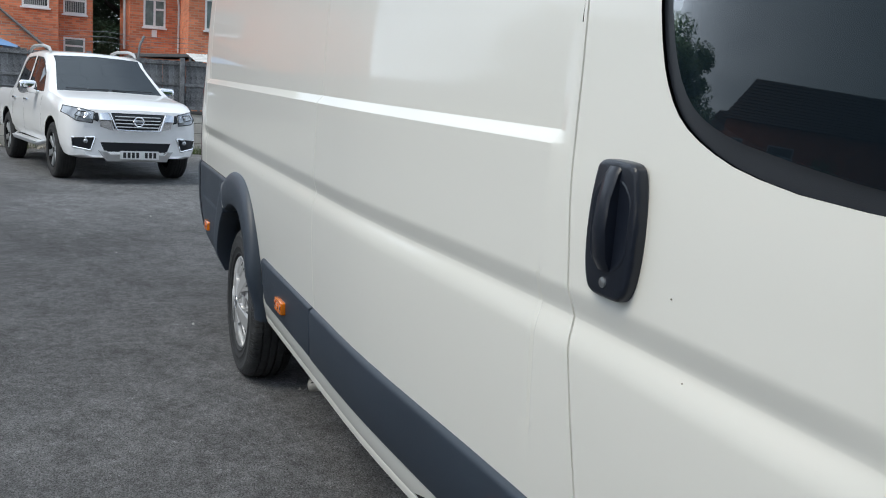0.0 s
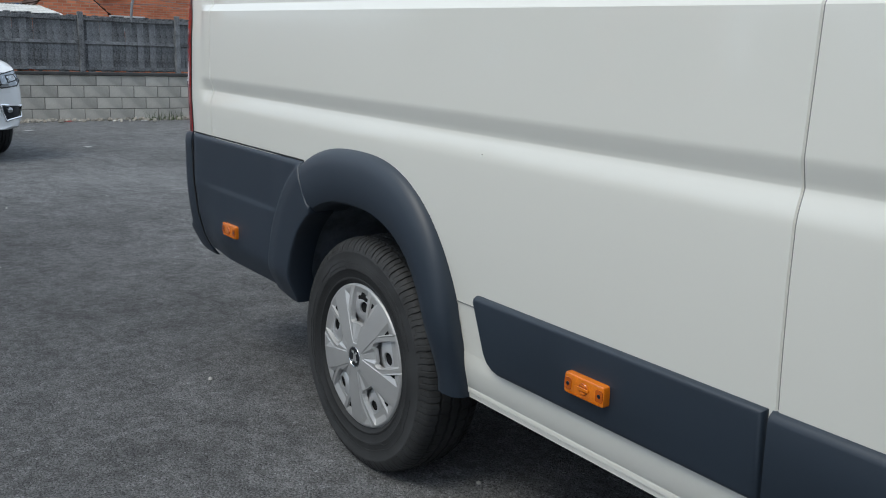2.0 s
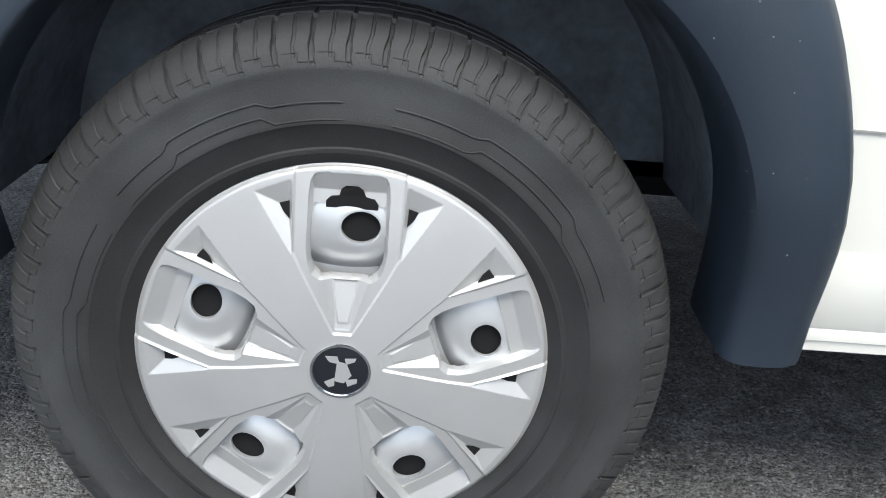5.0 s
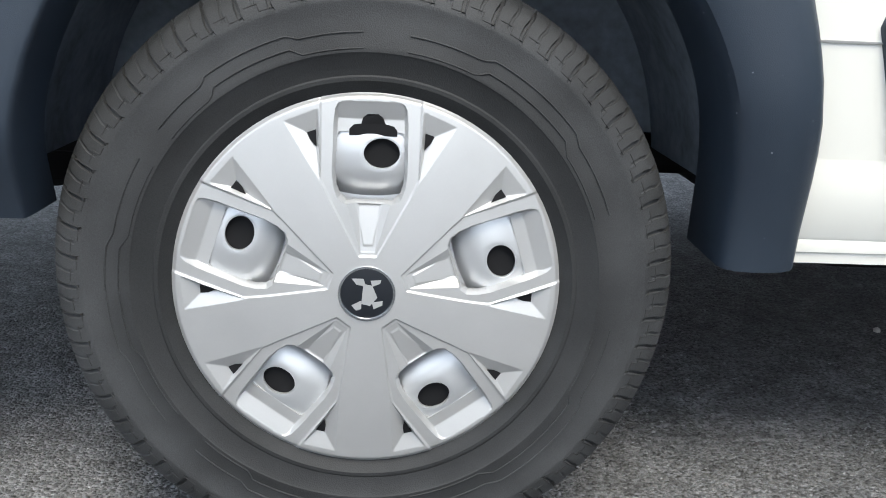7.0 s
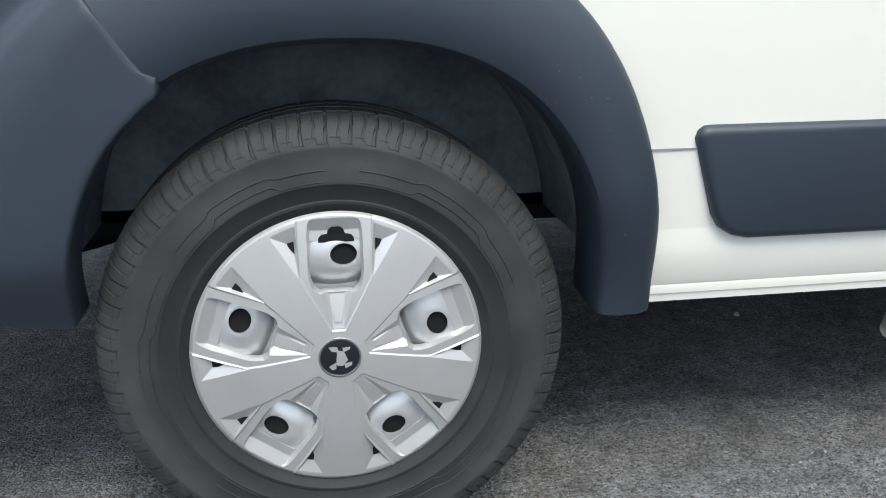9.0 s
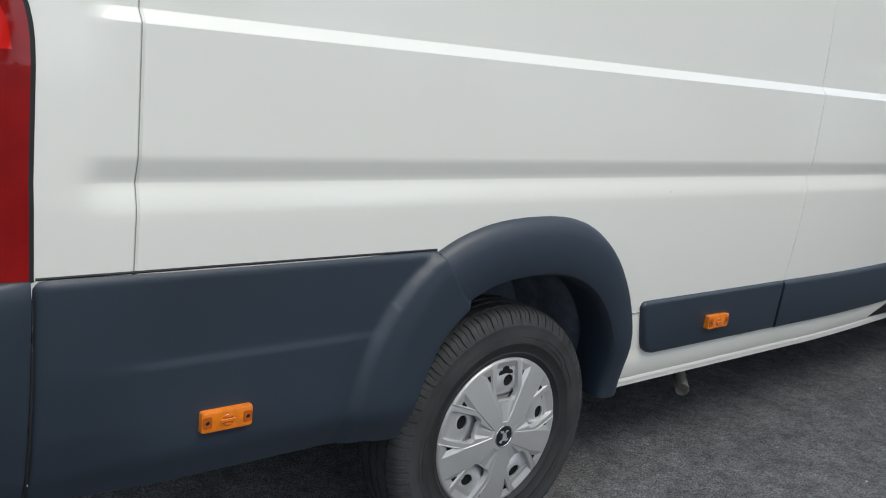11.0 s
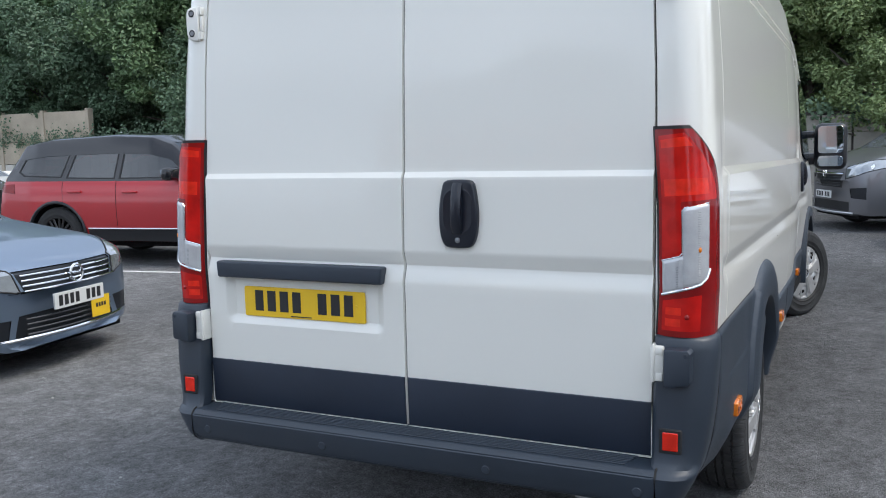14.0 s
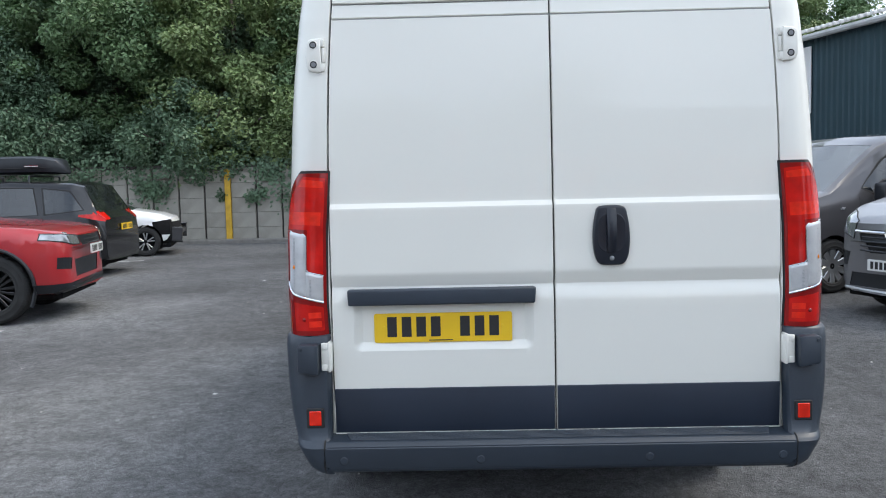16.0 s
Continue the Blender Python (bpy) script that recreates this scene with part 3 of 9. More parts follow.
# rear quarter cladding between the arch and the bumper corner, with a soft pressed crease
def quarter(side):
    bm = bmesh.new()
    ins, outs = arch(0.430, 0.390, 0.022, n=480, rear_w=0.397), arch(0.594, 0.482, 0.03, n=480, rear_w=0.58)
    zs = [0.436 + (0.921 - 0.436) * k / 60 for k in range(61)]

    def front_edge(z):
        # along the slanting joint to the flare, then down the arch's inner edge
        if z > 0.795:
            return -0.236 + (z - 0.795) / (0.915 - 0.795) * (-0.317 + 0.236)
        best = min(ins[330:], key=lambda p: abs(p[1] - z))
        return best[0]

    def surface(x, z):
        # the slab, its crease at 0.73 m, and the swelling towards the flare
        y = 1.012 + 0.006 * ease(0.45, 0.6, z) - 0.004 * ease(0.722, 0.738, z) * (1 - ease(-0.55, -0.42, x)) * ease(-1.24, -0.95, x)
        ex = min(outs[310:], key=lambda p: abs(p[1] - z))[0]
        y += 0.018 * ease(ex - 0.008, ex + 0.022, x) + 0.010 * ease(ex, ex + 0.10, x)
        y -= 0.05 * (1 - ease(0.40, 0.55, z))
        y -= 0.010 * (1 - ease(0.0, 0.012, 0.921 - z))
        # towards the bumper corner it draws in with it
        corner_y = lerp_table([(0.405, 0.915), (0.42, 0.932), (0.50, 0.972), (0.515, 0.978), (0.60, 1.000), (0.72, 1.014), (0.90, 1.023), (0.921, 1.014)], z) + 0.002
        return y + (min(corner_y, y) - y) * (1 - ease(-1.22, -0.95, x))

    cols = [0.0, 0.012, 0.04] + [0.04 + 0.96 * k / 96 for k in range(1, 97)]
    grid = []
    for z in zs:
        x0, x1 = -1.2445, front_edge(z)
        row = []
        for c in cols:
            x = x0 + (x1 - x0) * c
            zz = 0.450 + (z - 0.436) / (0.921 - 0.436) * (0.921 - 0.450) if x < -0.50 else z + (0.014 * (1 - ease(-0.50, -0.40, x))) * (0.921 - z) / 0.485
            row.append(bm.verts.new((x, side * (surface(x, zz) - (0.012 if c == 0 else 0.003 if c == 0.012 else 0)), zz)))
        out, up_to = abs(row[-1].co.y), row[-1].co.z
        for dx, dy in ((0.0025, 0.001), (0.0045, 0.004), (0.0055, 0.010), (0.006, 0.035), (0.006, 0.090)):
            row.append(bm.verts.new((x1 + dx, side * (out - dy), up_to)))
        grid.append(row)
    for r0, r1 in zip(grid, grid[1:]):
        for j in range(len(r0) - 1):
            f = (r0[j], r0[j + 1], r1[j + 1], r1[j])
            bm.faces.new(f if side < 0 else f[::-1])
    # turned-in top and bottom edges
    for row, dz in ((grid[0], 0.01), (grid[-1], 0.002)):
        row = row[:len(cols)]
        lip = [bm.verts.new((v.co.x, v.co.y - side * 0.05, v.co.z + dz)) for v in row]
        for a, b, c, d in zip(row, row[1:], lip[1:], lip):
            bm.faces.new((a, b, c, d))
    bmesh.ops.recalc_face_normals(bm, faces=bm.faces)
    gap = bmesh.new()
    tube(gap, [(-1.2462, side * (surface(-1.24, z) - 0.0035), z) for z in zs[2::6]], 0.0030, 6)
    part("panel_gap", gap, SEAL, van)
    gap = bmesh.new()
    tube(gap, [(-1.24 + 0.0577 * k, side * 1.0075, 0.9225) for k in range(17)], 0.0030, 6)
    part("panel_gap", gap, SEAL, van)
    gap = bmesh.new()
    tube(gap, [(-0.316 + 0.081 * k / 8, side * (1.0205 + 0.0215 * ease(0, 4, k)), 0.914 - 0.119 * k / 8) for k in range(9)], 0.0022, 6)
    part("panel_gap", gap, SEAL, van)
    return part("rear_quarter_cladding", bm, CLAD, van, "dark grey plastic lower rear panel", smooth=45)


quarter(-1), quarter(1)


# rubbing strips along the sills, in two lengths with a gap
def rub_strip(x0, x1, side):
    bm = bmesh.new()
    z0, z1 = 0.512, 0.698
    pts = [(x0 - 0.004, z1 - 0.020), (x0 - 0.001, z1 - 0.008), (x0 + 0.008, z1 - 0.001), (x0 + 0.018, z1), (x1, z1), (x1, z0), (x0 + 0.100, z0), (x0 + 0.074, z0 + 0.006), (x0 + 0.052, z0 + 0.020), (x0 + 0.038, z0 + 0.042)]
    place = lambda a, b, h: Vector((a, side * (1.000 + 0.004 * (b - 0.62) / 0.07 + h - 0.058 * ease(1.7, 3.1, a)), b))
    if x0 < 1:
        prism(bm, pts, 0.035, place, 0.015, 4)
    else:
        rows = []
        for x in [x0 + (x1 - x0) * k / 14 for k in range(15)]:
            y = lambda b, h: side * (1.000 + 0.004 * (b - 0.62) / 0.07 + h - 0.058 * ease(1.7, 3.1, x))
            rows.append([bm.verts.new((x, y(b, h), b)) for b, h in ((z0, -0.035), (z0, -0.008), (z0 + 0.003, -0.003), (z0 + 0.010, 0), (z1 - 0.019, 0), (z1 - 0.008, -0.004), (z1, -0.015), (z1, -0.035))])
        for r0, r1 in zip(rows, rows[1:]):
            for j in range(7):
                bm.faces.new((r0[j], r1[j], r1[j + 1], r0[j + 1]))
        bm.faces.new(rows[0]), bm.faces.new(rows[-1][::-1])
    bmesh.ops.recalc_face_normals(bm, faces=bm.faces)
    return part("rubbing_strip", bm, CLAD, van, "dark grey plastic rubbing strip", smooth=40)


for side in (-1, 1):
    rub_strip(0.556, 1.386, side), rub_strip(1.394, 2.858, side), rub_strip(2.866, 3.50, side)
    # white sill below the strips, with its pressed line
    bm = bmesh.new()
    rows = []
    for k in range(25):
        x = 0.50 + 3.05 * k / 24
        y = lambda d: side * (d - 0.058 * ease(1.7, 3.1, x))
        rows.append([bm.verts.new((x, y(d), z)) for z, d in ((0.412, 0.90), (0.409, 0.948), (0.415, 0.957), (0.428, 0.9595), (0.431, 0.9588), (0.434, 0.9607), (0.476, 0.9695), (0.484, 0.9712), (0.491, 0.9722), (0.506, 0.9735), (0.530, 0.974))])
    for r0, r1 in zip(rows, rows[1:]):
        for j in range(10):
            bm.faces.new((r0[j], r1[j], r1[j + 1], r0[j + 1]) if side < 0 else (r0[j], r0[j + 1], r1[j + 1], r1[j]))
    bmesh.ops.recalc_face_normals(bm, faces=bm.faces)
    part("sill", bm, WHITE, van, "white painted sill")
    bm = bmesh.new()
    box(bm, 0.470, 0.575, side * 0.975, side * 0.9885, 0.6605, 0.6628)
    part("sill_seam", bm, SEAM, van, smooth=0)


# amber side markers
def marker(x, y, z, side, tilt=0.0):
    bm = bmesh.new()
    place = lambda a, b, h: Vector((x + a, side * (y + h), z + b))
    prism(bm, rounded(0.118, 0.048, 0.006, 3), 0.020, lambda a, b, h: place(a, b, h + 0.016), 0.005, 2)
    lens = part("side_marker", bm, AMBER, van, "amber side marker lamp")
    bm = bmesh.new()
    disc = [(0.0135 * math.cos(q * 0.3142), 0.0135 * math.sin(q * 0.3142)) for q in range(20)]
    prism(bm, disc, 0.003, lambda a, b, h: place(a, b, h + 0.0185), 0.001, 1)
    part("deep_lens", bm, AMBER_DARK, lens, "darker amber moulding", smooth=0)
    for s in (-0.046, 0.046):
        bm = bmesh.new()
        prism(bm, rounded(0.020, 0.026, 0.004, 2), 0.002, lambda a, b, h, s=s: place(a + s, b, h + 0.0172))
        part("deep_lens", bm, AMBER_DARK, lens, "darker amber moulding", smooth=0)
    bm = bmesh.new()
    prism(bm, rounded(0.034, 0.007, 0.002, 2), 0.002, lambda a, b, h: place(a, b, h + 0.0200), 0.0006, 1)
    for s in (-0.0085, 0.0085):
        prism(bm, rounded(0.014, 0.003, 0.001, 2), 0.002, lambda a, b, h, s=s: place(a, b + s, h + 0.0195))
    for q in range(24):
        prism(bm, rounded(0.0016, 0.005, 0.0005, 2), 0.001, lambda a, b, h, q=q: place(a - 0.046 + 0.004 * q, b - 0.0195, h + 0.0168))
    part("lens_rib", bm, AMBER, lens, smooth=0)
    for s in (-0.046, 0.046):
        bm = bmesh.new()
        prism(bm, rounded(0.009, 0.009, 0.0044, 4), 0.002, lambda a, b, h, s=s: place(a + s, b, h + 0.0182), 0.0006, 1)
        part("screw", bm, BLACK, lens, "dark screw head")


for side in (-1, 1):
    marker(-0.862, 1.016, 0.592, side)
    marker(0.967, 1.001, 0.594, side)
    marker(2.76, 0.956, 0.605, side)

# exhaust
bm = bmesh.new()
pipe_end, pipe_bend = Vector((1.025, -0.884, 0.285)), Vector((1.115, -0.790, 0.318))
tube(bm, [(1.7, -0.40, 0.37), (1.45, -0.55, 0.37), (1.24, -0.70, 0.352), pipe_bend, pipe_end], [0.025, 0.025, 0.025, 0.0245, 0.0255], 16, False)
bmesh.ops.solidify(bm, geom=bm.faces, thickness=0.003)
pipe = part("exhaust_pipe", bm, TAILPIPE, van, "stained steel exhaust tail pipe")
run = (pipe_end - pipe_bend).normalized()
out = Vector((0.62, -0.25, 0.55))
out = (out - run * out.dot(run)).normalized()
for u in (0.22, 0.55, 0.86):
    bm = bmesh.new()
    across = run.cross(out)
    bmesh.ops.create_icosphere(bm, subdivisions=2, radius=1.0)
    for v in bm.verts:
        v.co = pipe_bend.lerp(pipe_end, u) + out * (0.0243 + 0.0018 * v.co.x) + run * (0.008 * v.co.y) + across * (0.0032 * v.co.z)
    part("pipe_slot", bm, SEAL, pipe, "dark slot in the pipe")

# stone chips in the paint
for x, z in ((3.231, 1.194), (3.278, 1.082), (0.581, 1.051)):
    bm = bmesh.new()
    y = lerp_table(HALF, z) - 0.058 * ease(1.7, 3.1, x)
    prism(bm, [(0.0011, 0.0003), (0.0003, 0.0012), (-0.0009, 0.0006), (-0.0006, -0.0009), (0.0006, -0.0012)], 0.002, lambda a, b, h: Vector((x + a, -(y + 0.0012 + h), z + b)))
    part("paint_chip", bm, RUST, van, "small dark stone chip", smooth=0)


# ---- the van's rear fittings ----
def rear(y, z, h=0.0):
    return Vector((lerp_table(REAR, z) - 0.012 - h, y, z))


def corner_point(s, z, side, out):
    """A point on the rear corner: s is the way from where the corner's curve begins, negative on the rear face."""
    d, xr, rad = lerp_table(SMOOTH, z), lerp_table(REAR, z), 0.10
    xr -= 0.024 * max(0, 1 - ((s - 0.035) / 0.098) ** 2)
    if s < 0:
        return Vector((xr - out, side * (d - rad + s), z))
    a = min(s / rad, math.pi / 2)
    more = max(0, s - rad * math.pi / 2)
    return Vector((xr + rad - (rad + out) * math.cos(a) + more, side * (d - rad + (rad + out) * math.sin(a)), z))


def lamp_edge(z):
    """The lamp's outer edge: upright, then cut away aslant to the narrow top."""
    return lerp_table([(0.918, 0.153), (1.30, 0.153), (1.34, 0.1515), (1.37, 0.148), (1.395, 0.1425), (1.415, 0.1355), (1.435, 0.126), (1.455, 0.1135), (1.475, 0.099), (1.495, 0.083), (1.512, 0.068), (1.525, 0.056), (1.5345, 0.046)], z)


def inside(poly, a, b):
    """Signed distance to a convex outline, below nought within it."""
    d = np.full(a.shape, -1e9)
    for (x0, y0), (x1, y1) in zip(poly, poly[1:] + poly[:1]):
        n = math.hypot(x1 - x0, y1 - y0)
        d = np.maximum(d, ((a - x0) * (y1 - y0) - (b - y0) * (x1 - x0)) / n)
    return d


LENS_UP = [(-0.046, 1.312), (0.1220, 1.322), (0.117, 1.37), (0.104, 1.405), (0.078, 1.450), (0.046, 1.495), (0.030, 1.513), (-0.046, 1.506)]
LENS_COLUMN = [(-0.046, 1.148), (0.006, 1.160), (0.010, 1.168), (0.010, 1.314), (-0.046, 1.310)]
CLEAR_UP = [(0.014, 1.066), (0.060, 1.074), (0.078, 1.092), (0.088, 1.120), (0.090, 1.306), (0.086, 1.311), (0.020, 1.298), (0.014, 1.290)]
CLEAR_LOW = [(-0.046, 1.043), (0.016, 1.060), (0.016, 1.159), (-0.046, 1.142)]
FOG = [(-0.044, 0.936), (0.066, 0.936), (0.066, 1.044), (-0.044, 1.024)]
HOT_A = [(-0.040, 1.470), (0.050, 1.476), (0.034, 1.503), (-0.040, 1.494)]
HOT_B = [(-0.036, 1.330), (0.092, 1.338), (0.088, 1.384), (-0.036, 1.380)]
HOT_C = [(-0.036, 0.950), (0.012, 0.950), (0.012, 0.972), (-0.036, 0.972)]
HOT_D = [(-0.036, 0.985), (0.012, 0.985), (0.012, 1.006), (-0.036, 1.004)]
GASKET = [(-0.070, 0.90), (-0.0568, 0.90), (-0.0568, 1.56), (-0.070, 1.56)]


def lamp_parts(side):
    """The lamp's one skin as a fine net over (s, z), its lines drawn to the lens outlines, then parted lens by lens."""
    nz, nk = 120, 52
    zz = (0.918 + (1.5345 - 0.918) * np.linspace(0, 1, nz + 1) ** 0.94)[:, None] * np.ones((1, nk + 1))
    edge = np.array([lamp_edge(z) for z in zz[:, 0]])[:, None]
    ss = -0.0635 + (edge + 0.0635) * np.linspace(0, 1, nk + 1)[None, :]
    for poly in (CLEAR_UP, CLEAR_LOW, LENS_UP, LENS_COLUMN, FOG, HOT_A, HOT_B, GASKET):
        d, e = inside(poly, ss, zz), 1e-5
        gx, gz = (inside(poly, ss + e, zz) - d) / e, (inside(poly, ss, zz + e) - d) / e
        near = (np.abs(d) < 0.0028) & (np.arange(nk + 1)[None, :] % nk > 0)
        ss, zz = np.where(near, ss - d * gx, ss), np.where(near, zz - d * gz, zz)
    clear = np.minimum(inside(CLEAR_UP, ss, zz), inside(CLEAR_LOW, ss, zz))
    rim = np.minimum(np.minimum(np.arange(nk + 1) / 3, (nk - np.arange(nk + 1)) / 12)[None, :], 1)
    proud = 0.001 + 0.007 * rim + 0.005 * np.clip(-clear / 0.006, 0, 1)
    mid = lambda v: (v[:-1, :-1] + v[1:, :-1] + v[:-1, 1:] + v[1:, 1:]) / 4
    ms, mz = mid(ss), mid(zz)
    region = np.zeros(ms.shape, int)
    for poly, code in ((LENS_UP, 1), (LENS_COLUMN, 1), (FOG, 3), (HOT_A, 4), (HOT_B, 5), (HOT_C, 6), (HOT_D, 7), (CLEAR_UP, 2), (CLEAR_LOW, 2), (GASKET, 8)):
        region[inside(poly, ms, mz) < 0] = code
    region[:, :1] = 8
    region[-2:, :] = 8
    region[:, -2:] = 8
    out = {}
    for code in range(9):
        bm, at = bmesh.new(), {}
        for i, k in zip(*np.nonzero(region == code)):
            q = []
            for a, b in ((i, k), (i, k + 1), (i + 1, k + 1), (i + 1, k)):
                if (a, b) not in at:
                    at[a, b] = bm.verts.new(corner_point(ss[a, b], zz[a, b], side, proud[a, b]))
                q.append(at[a, b])
            bm.faces.new(q if side < 0 else q[::-1])
        out[code] = bm
    return out


for side in (-1, 1):
    got = lamp_parts(side)
    lip = [corner_point(-0.0635 + (lamp_edge(1.5345) + 0.0635) * k / 12, 1.5345, side, 0.001) for k in range(13)]
    for a, b in zip(lip, lip[1:]):
        q = [got[0].verts.new(v) for v in (a, b, b + Vector((0.02, 0, 0.002)), a + Vector((0.02, 0, 0.002)))]
        got[0].faces.new(q)
    lamp = part("tail_lamp", got[0], RED_DARK, van, "red and clear rear lamp cluster", smooth=50)
    part("brake_lens", got[1], RED_LENS, lamp, "bright red brake lens", smooth=50)
    part("clear_lens", got[2], CLEAR_LENS, lamp, "clear reversing and indicator lens", smooth=60)
    part("fog_lens", got[3], RED_LENS, lamp, "red fog lamp lens", smooth=50)
    for code in (4, 5, 6, 7):
        part("reflector_panel", got[code], RED_HOT, lamp, "ribbed red reflector", smooth=50)
    part("gasket", got[8], SEAL, lamp, "black lamp gasket", smooth=50)
    bm = bmesh.new()
    for line, r in (([(-0.047, 1.042), (0.0, 1.055), (0.040, 1.067), (0.062, 1.075), (0.079, 1.092), (0.089, 1.120)], 0.0042), ([(0.014, 1.160), (0.013, 1.290), (0.020, 1.299), (0.086, 1.312)], 0.0016), ([(-0.047, 1.143), (0.006, 1.157), (0.013, 1.166)], 0.0016)):
        tube(bm, [corner_point(a, b, side, 0.011) for a, b in line], r, 6)
    part("bright_trim", bm, CHROME, lamp, "bright trim round the clear lens")
    # ladders of fine prisms behind the clear lens, and the amber bulb
    for s0, z0, z1 in ((0.058, 1.085, 1.285), (0.000, 1.066, 1.130)):
        bm = bmesh.new()
        q = z0
        while q < z1:
            tube(bm, [corner_point(s0 - 0.0035, q, side, 0.0132), corner_point(s0 + 0.0035, q, side, 0.0132)], 0.0007, 4)
            q += 0.005
        part("prism_ladder", bm, GREY_METAL, lamp, "fine ribs behind the clear lens", smooth=0, kind="stuff")
    bm = bmesh.new()
    bmesh.ops.create_uvsphere(bm, u_segments=10, v_segments=6, radius=0.007, matrix=Matrix.Translation(corner_point(0.058, 1.176, side, 0.011)) @ Matrix.Diagonal((0.6, 1, 1.3, 1)))
    part("bulb", bm, AMBER, lamp, "small amber bulb")
    bulb = bmesh.new()
    c = corner_point(0.028, 0.978, side, 0.006)
    bmesh.ops.create_uvsphere(bulb, u_segments=10, v_segments=6, radius=0.008, matrix=Matrix.Translation(c))
    part("bulb", bulb, RED_DARK, lamp)
    # bumper corner
    bm = bmesh.new()
    rows = []
    for z in [0.405, 0.412, 0.43, 0.46, 0.49, 0.508, 0.516, 0.522, 0.53, 0.55, 0.58, 0.64, 0.70, 0.76, 0.82, 0.88, 0.908, 0.916, 0.920]:
        xb = lerp_table([(0.405, -1.418), (0.43, -1.438), (0.508, -1.446), (0.522, -1.434), (0.53, -1.418), (0.56, -1.404), (0.70, -1.394), (0.908, -1.373), (0.916, -1.366), (0.920, -1.354)], z)
        dm = lerp_table([(0.405, 0.915), (0.42, 0.932), (0.50, 0.972), (0.515, 0.978), (0.60, 1.000), (0.72, 1.014), (0.90, 1.023), (0.920, 1.014)], z)
        r = 0.085
        pts = [(xb + 0.055, 0.845), (xb + 0.012, 0.847), (xb, 0.858)] + [(xb, 0.858 + (dm - r - 0.858) * k / 3) for k in (1, 2, 3)]
        pts += [(xb + r - r * math.cos(radians(a)), dm - r + r * math.sin(radians(a))) for a in range(10, 91, 10)]
        pts += [(-1.255, dm), (-1.249, dm - 0.002), (-1.2475, dm - 0.012)]
        rows.append([bm.verts.new((x, side * y, z)) for x, y in pts])
    for r0, r1 in zip(rows, rows[1:]):
        for j in range(len(r0) - 1):
            bm.faces.new((r0[j], r0[j + 1], r1[j + 1], r1[j]))
    top = [bm.verts.new((v.co.x + 0.05, v.co.y - side * 0.02, v.co.z)) for v in rows[-1]]
    for a, b, c, d in zip(rows[-1], rows[-1][1:], top[1:], top):
        bm.faces.new((a, b, c, d))
    bmesh.ops.recalc_face_normals(bm, faces=bm.faces)
    corner = part("bumper_corner", bm, CLAD, van, "dark grey plastic bumper corner", smooth=40)
    bm = bmesh.new()
    prism(bm, rounded(0.066, 0.074, 0.006, 3), 0.012, lambda a, b, h: Vector((-1.407 - h, side * 0.903 + a, 0.613 + b)), 0.003, 1)
    part("reflector_frame", bm, SEAL, corner)
    bm = bmesh.new()
    prism(bm, rounded(0.046, 0.056, 0.004, 3), 0.012, lambda a, b, h: Vector((-1.4095 - h, side * 0.903 + a, 0.613 + b)), 0.003, 1)
    part("reflector", bm, RED_HOT, corner, "small red reflector")
    # lower hinge and its plastic cap
    bm = bmesh.new()
    box(bm, -1.388, -1.33, side * 0.838, side * 0.878, 0.786, 0.892, 0.005)
    box(bm, -1.392, -1.34, side * 0.842, side * 0.852, 0.782, 0.897, 0.004)
    for z in (0.80, 0.878):
        box(bm, -1.391, -1.34, side * 0.855, side * 0.876, z - 0.012, z + 0.012, 0.003)
    part("door_hinge", bm, WHITE, van, "white door hinge")
    bm = bmesh.new()
    place = lambda a, b, h: Vector((-1.425 - h, side * (0.922 + a * 0.86), 0.836 + b))
    prism(bm, [(-0.044, 0.050), (-0.030, 0.056), (0.036, 0.056), (0.046, 0.046), (0.046, -0.040), (0.036, -0.050), (0.004, -0.052), (-0.004, -0.058), (-0.040, -0.058), (-0.044, -0.052)], 0.085, place, 0.007, 2)
    prism(bm, rounded(0.013, 0.013, 0.006, 4), 0.006, lambda a, b, h: place(a + 0.030, b + 0.040, h + 0.003), 0.001, 1, mat=1)
    part("hinge_cap", bm, [CLAD, BLACK], van, "dark plastic hinge cap")
    # upper hinge: a rounded leaf with two sunk bolts, and the knuckle beside the gap
    bm = bmesh.new()
    xh = lerp_table(REAR, 1.965)
    place = lambda a, b, h: Vector((xh - 0.020 - h, side * (0.876 + a), 1.965 + b))
    prism(bm, [(-0.022, 0.062), (0.014, 0.060), (0.027, 0.053), (0.033, 0.040), (0.035, 0.0), (0.033, -0.040), (0.026, -0.055), (0.012, -0.062), (-0.022, -0.064)], 0.022, place, 0.007, 3)
    box(bm, xh - 0.016, xh + 0.02, side * 0.842, side * 0.858, 1.905, 1.935, 0.004)
    box(bm, xh - 0.016, xh + 0.02, side * 0.842, side * 0.858, 1.995, 2.025, 0.004)
    box(bm, xh - 0.013, xh + 0.02, side * 0.840, side * 0.852, 1.937, 1.993, 0.004)
    hinge = part("door_hinge", bm, WHITE, van, "white door hinge with two sunk bolts")
    for s in (-0.036, 0.036):
        bm = bmesh.new()
        ring = lambda r, h: [bm.verts.new(place(0.006 + r * math.cos(2 * math.pi * q / 20), s + r * math.sin(2 * math.pi * q / 20), h)) for q in range(20)]
        rings = [ring(0.0165, 0.0003), ring(0.0150, 0.0022), ring(0.0132, 0.0012)]
        for r0, r1 in zip(rings, rings[1:]):
            for q in range(20):
                bm.faces.new((r0[q], r0[(q + 1) % 20], r1[(q + 1) % 20], r1[q]))
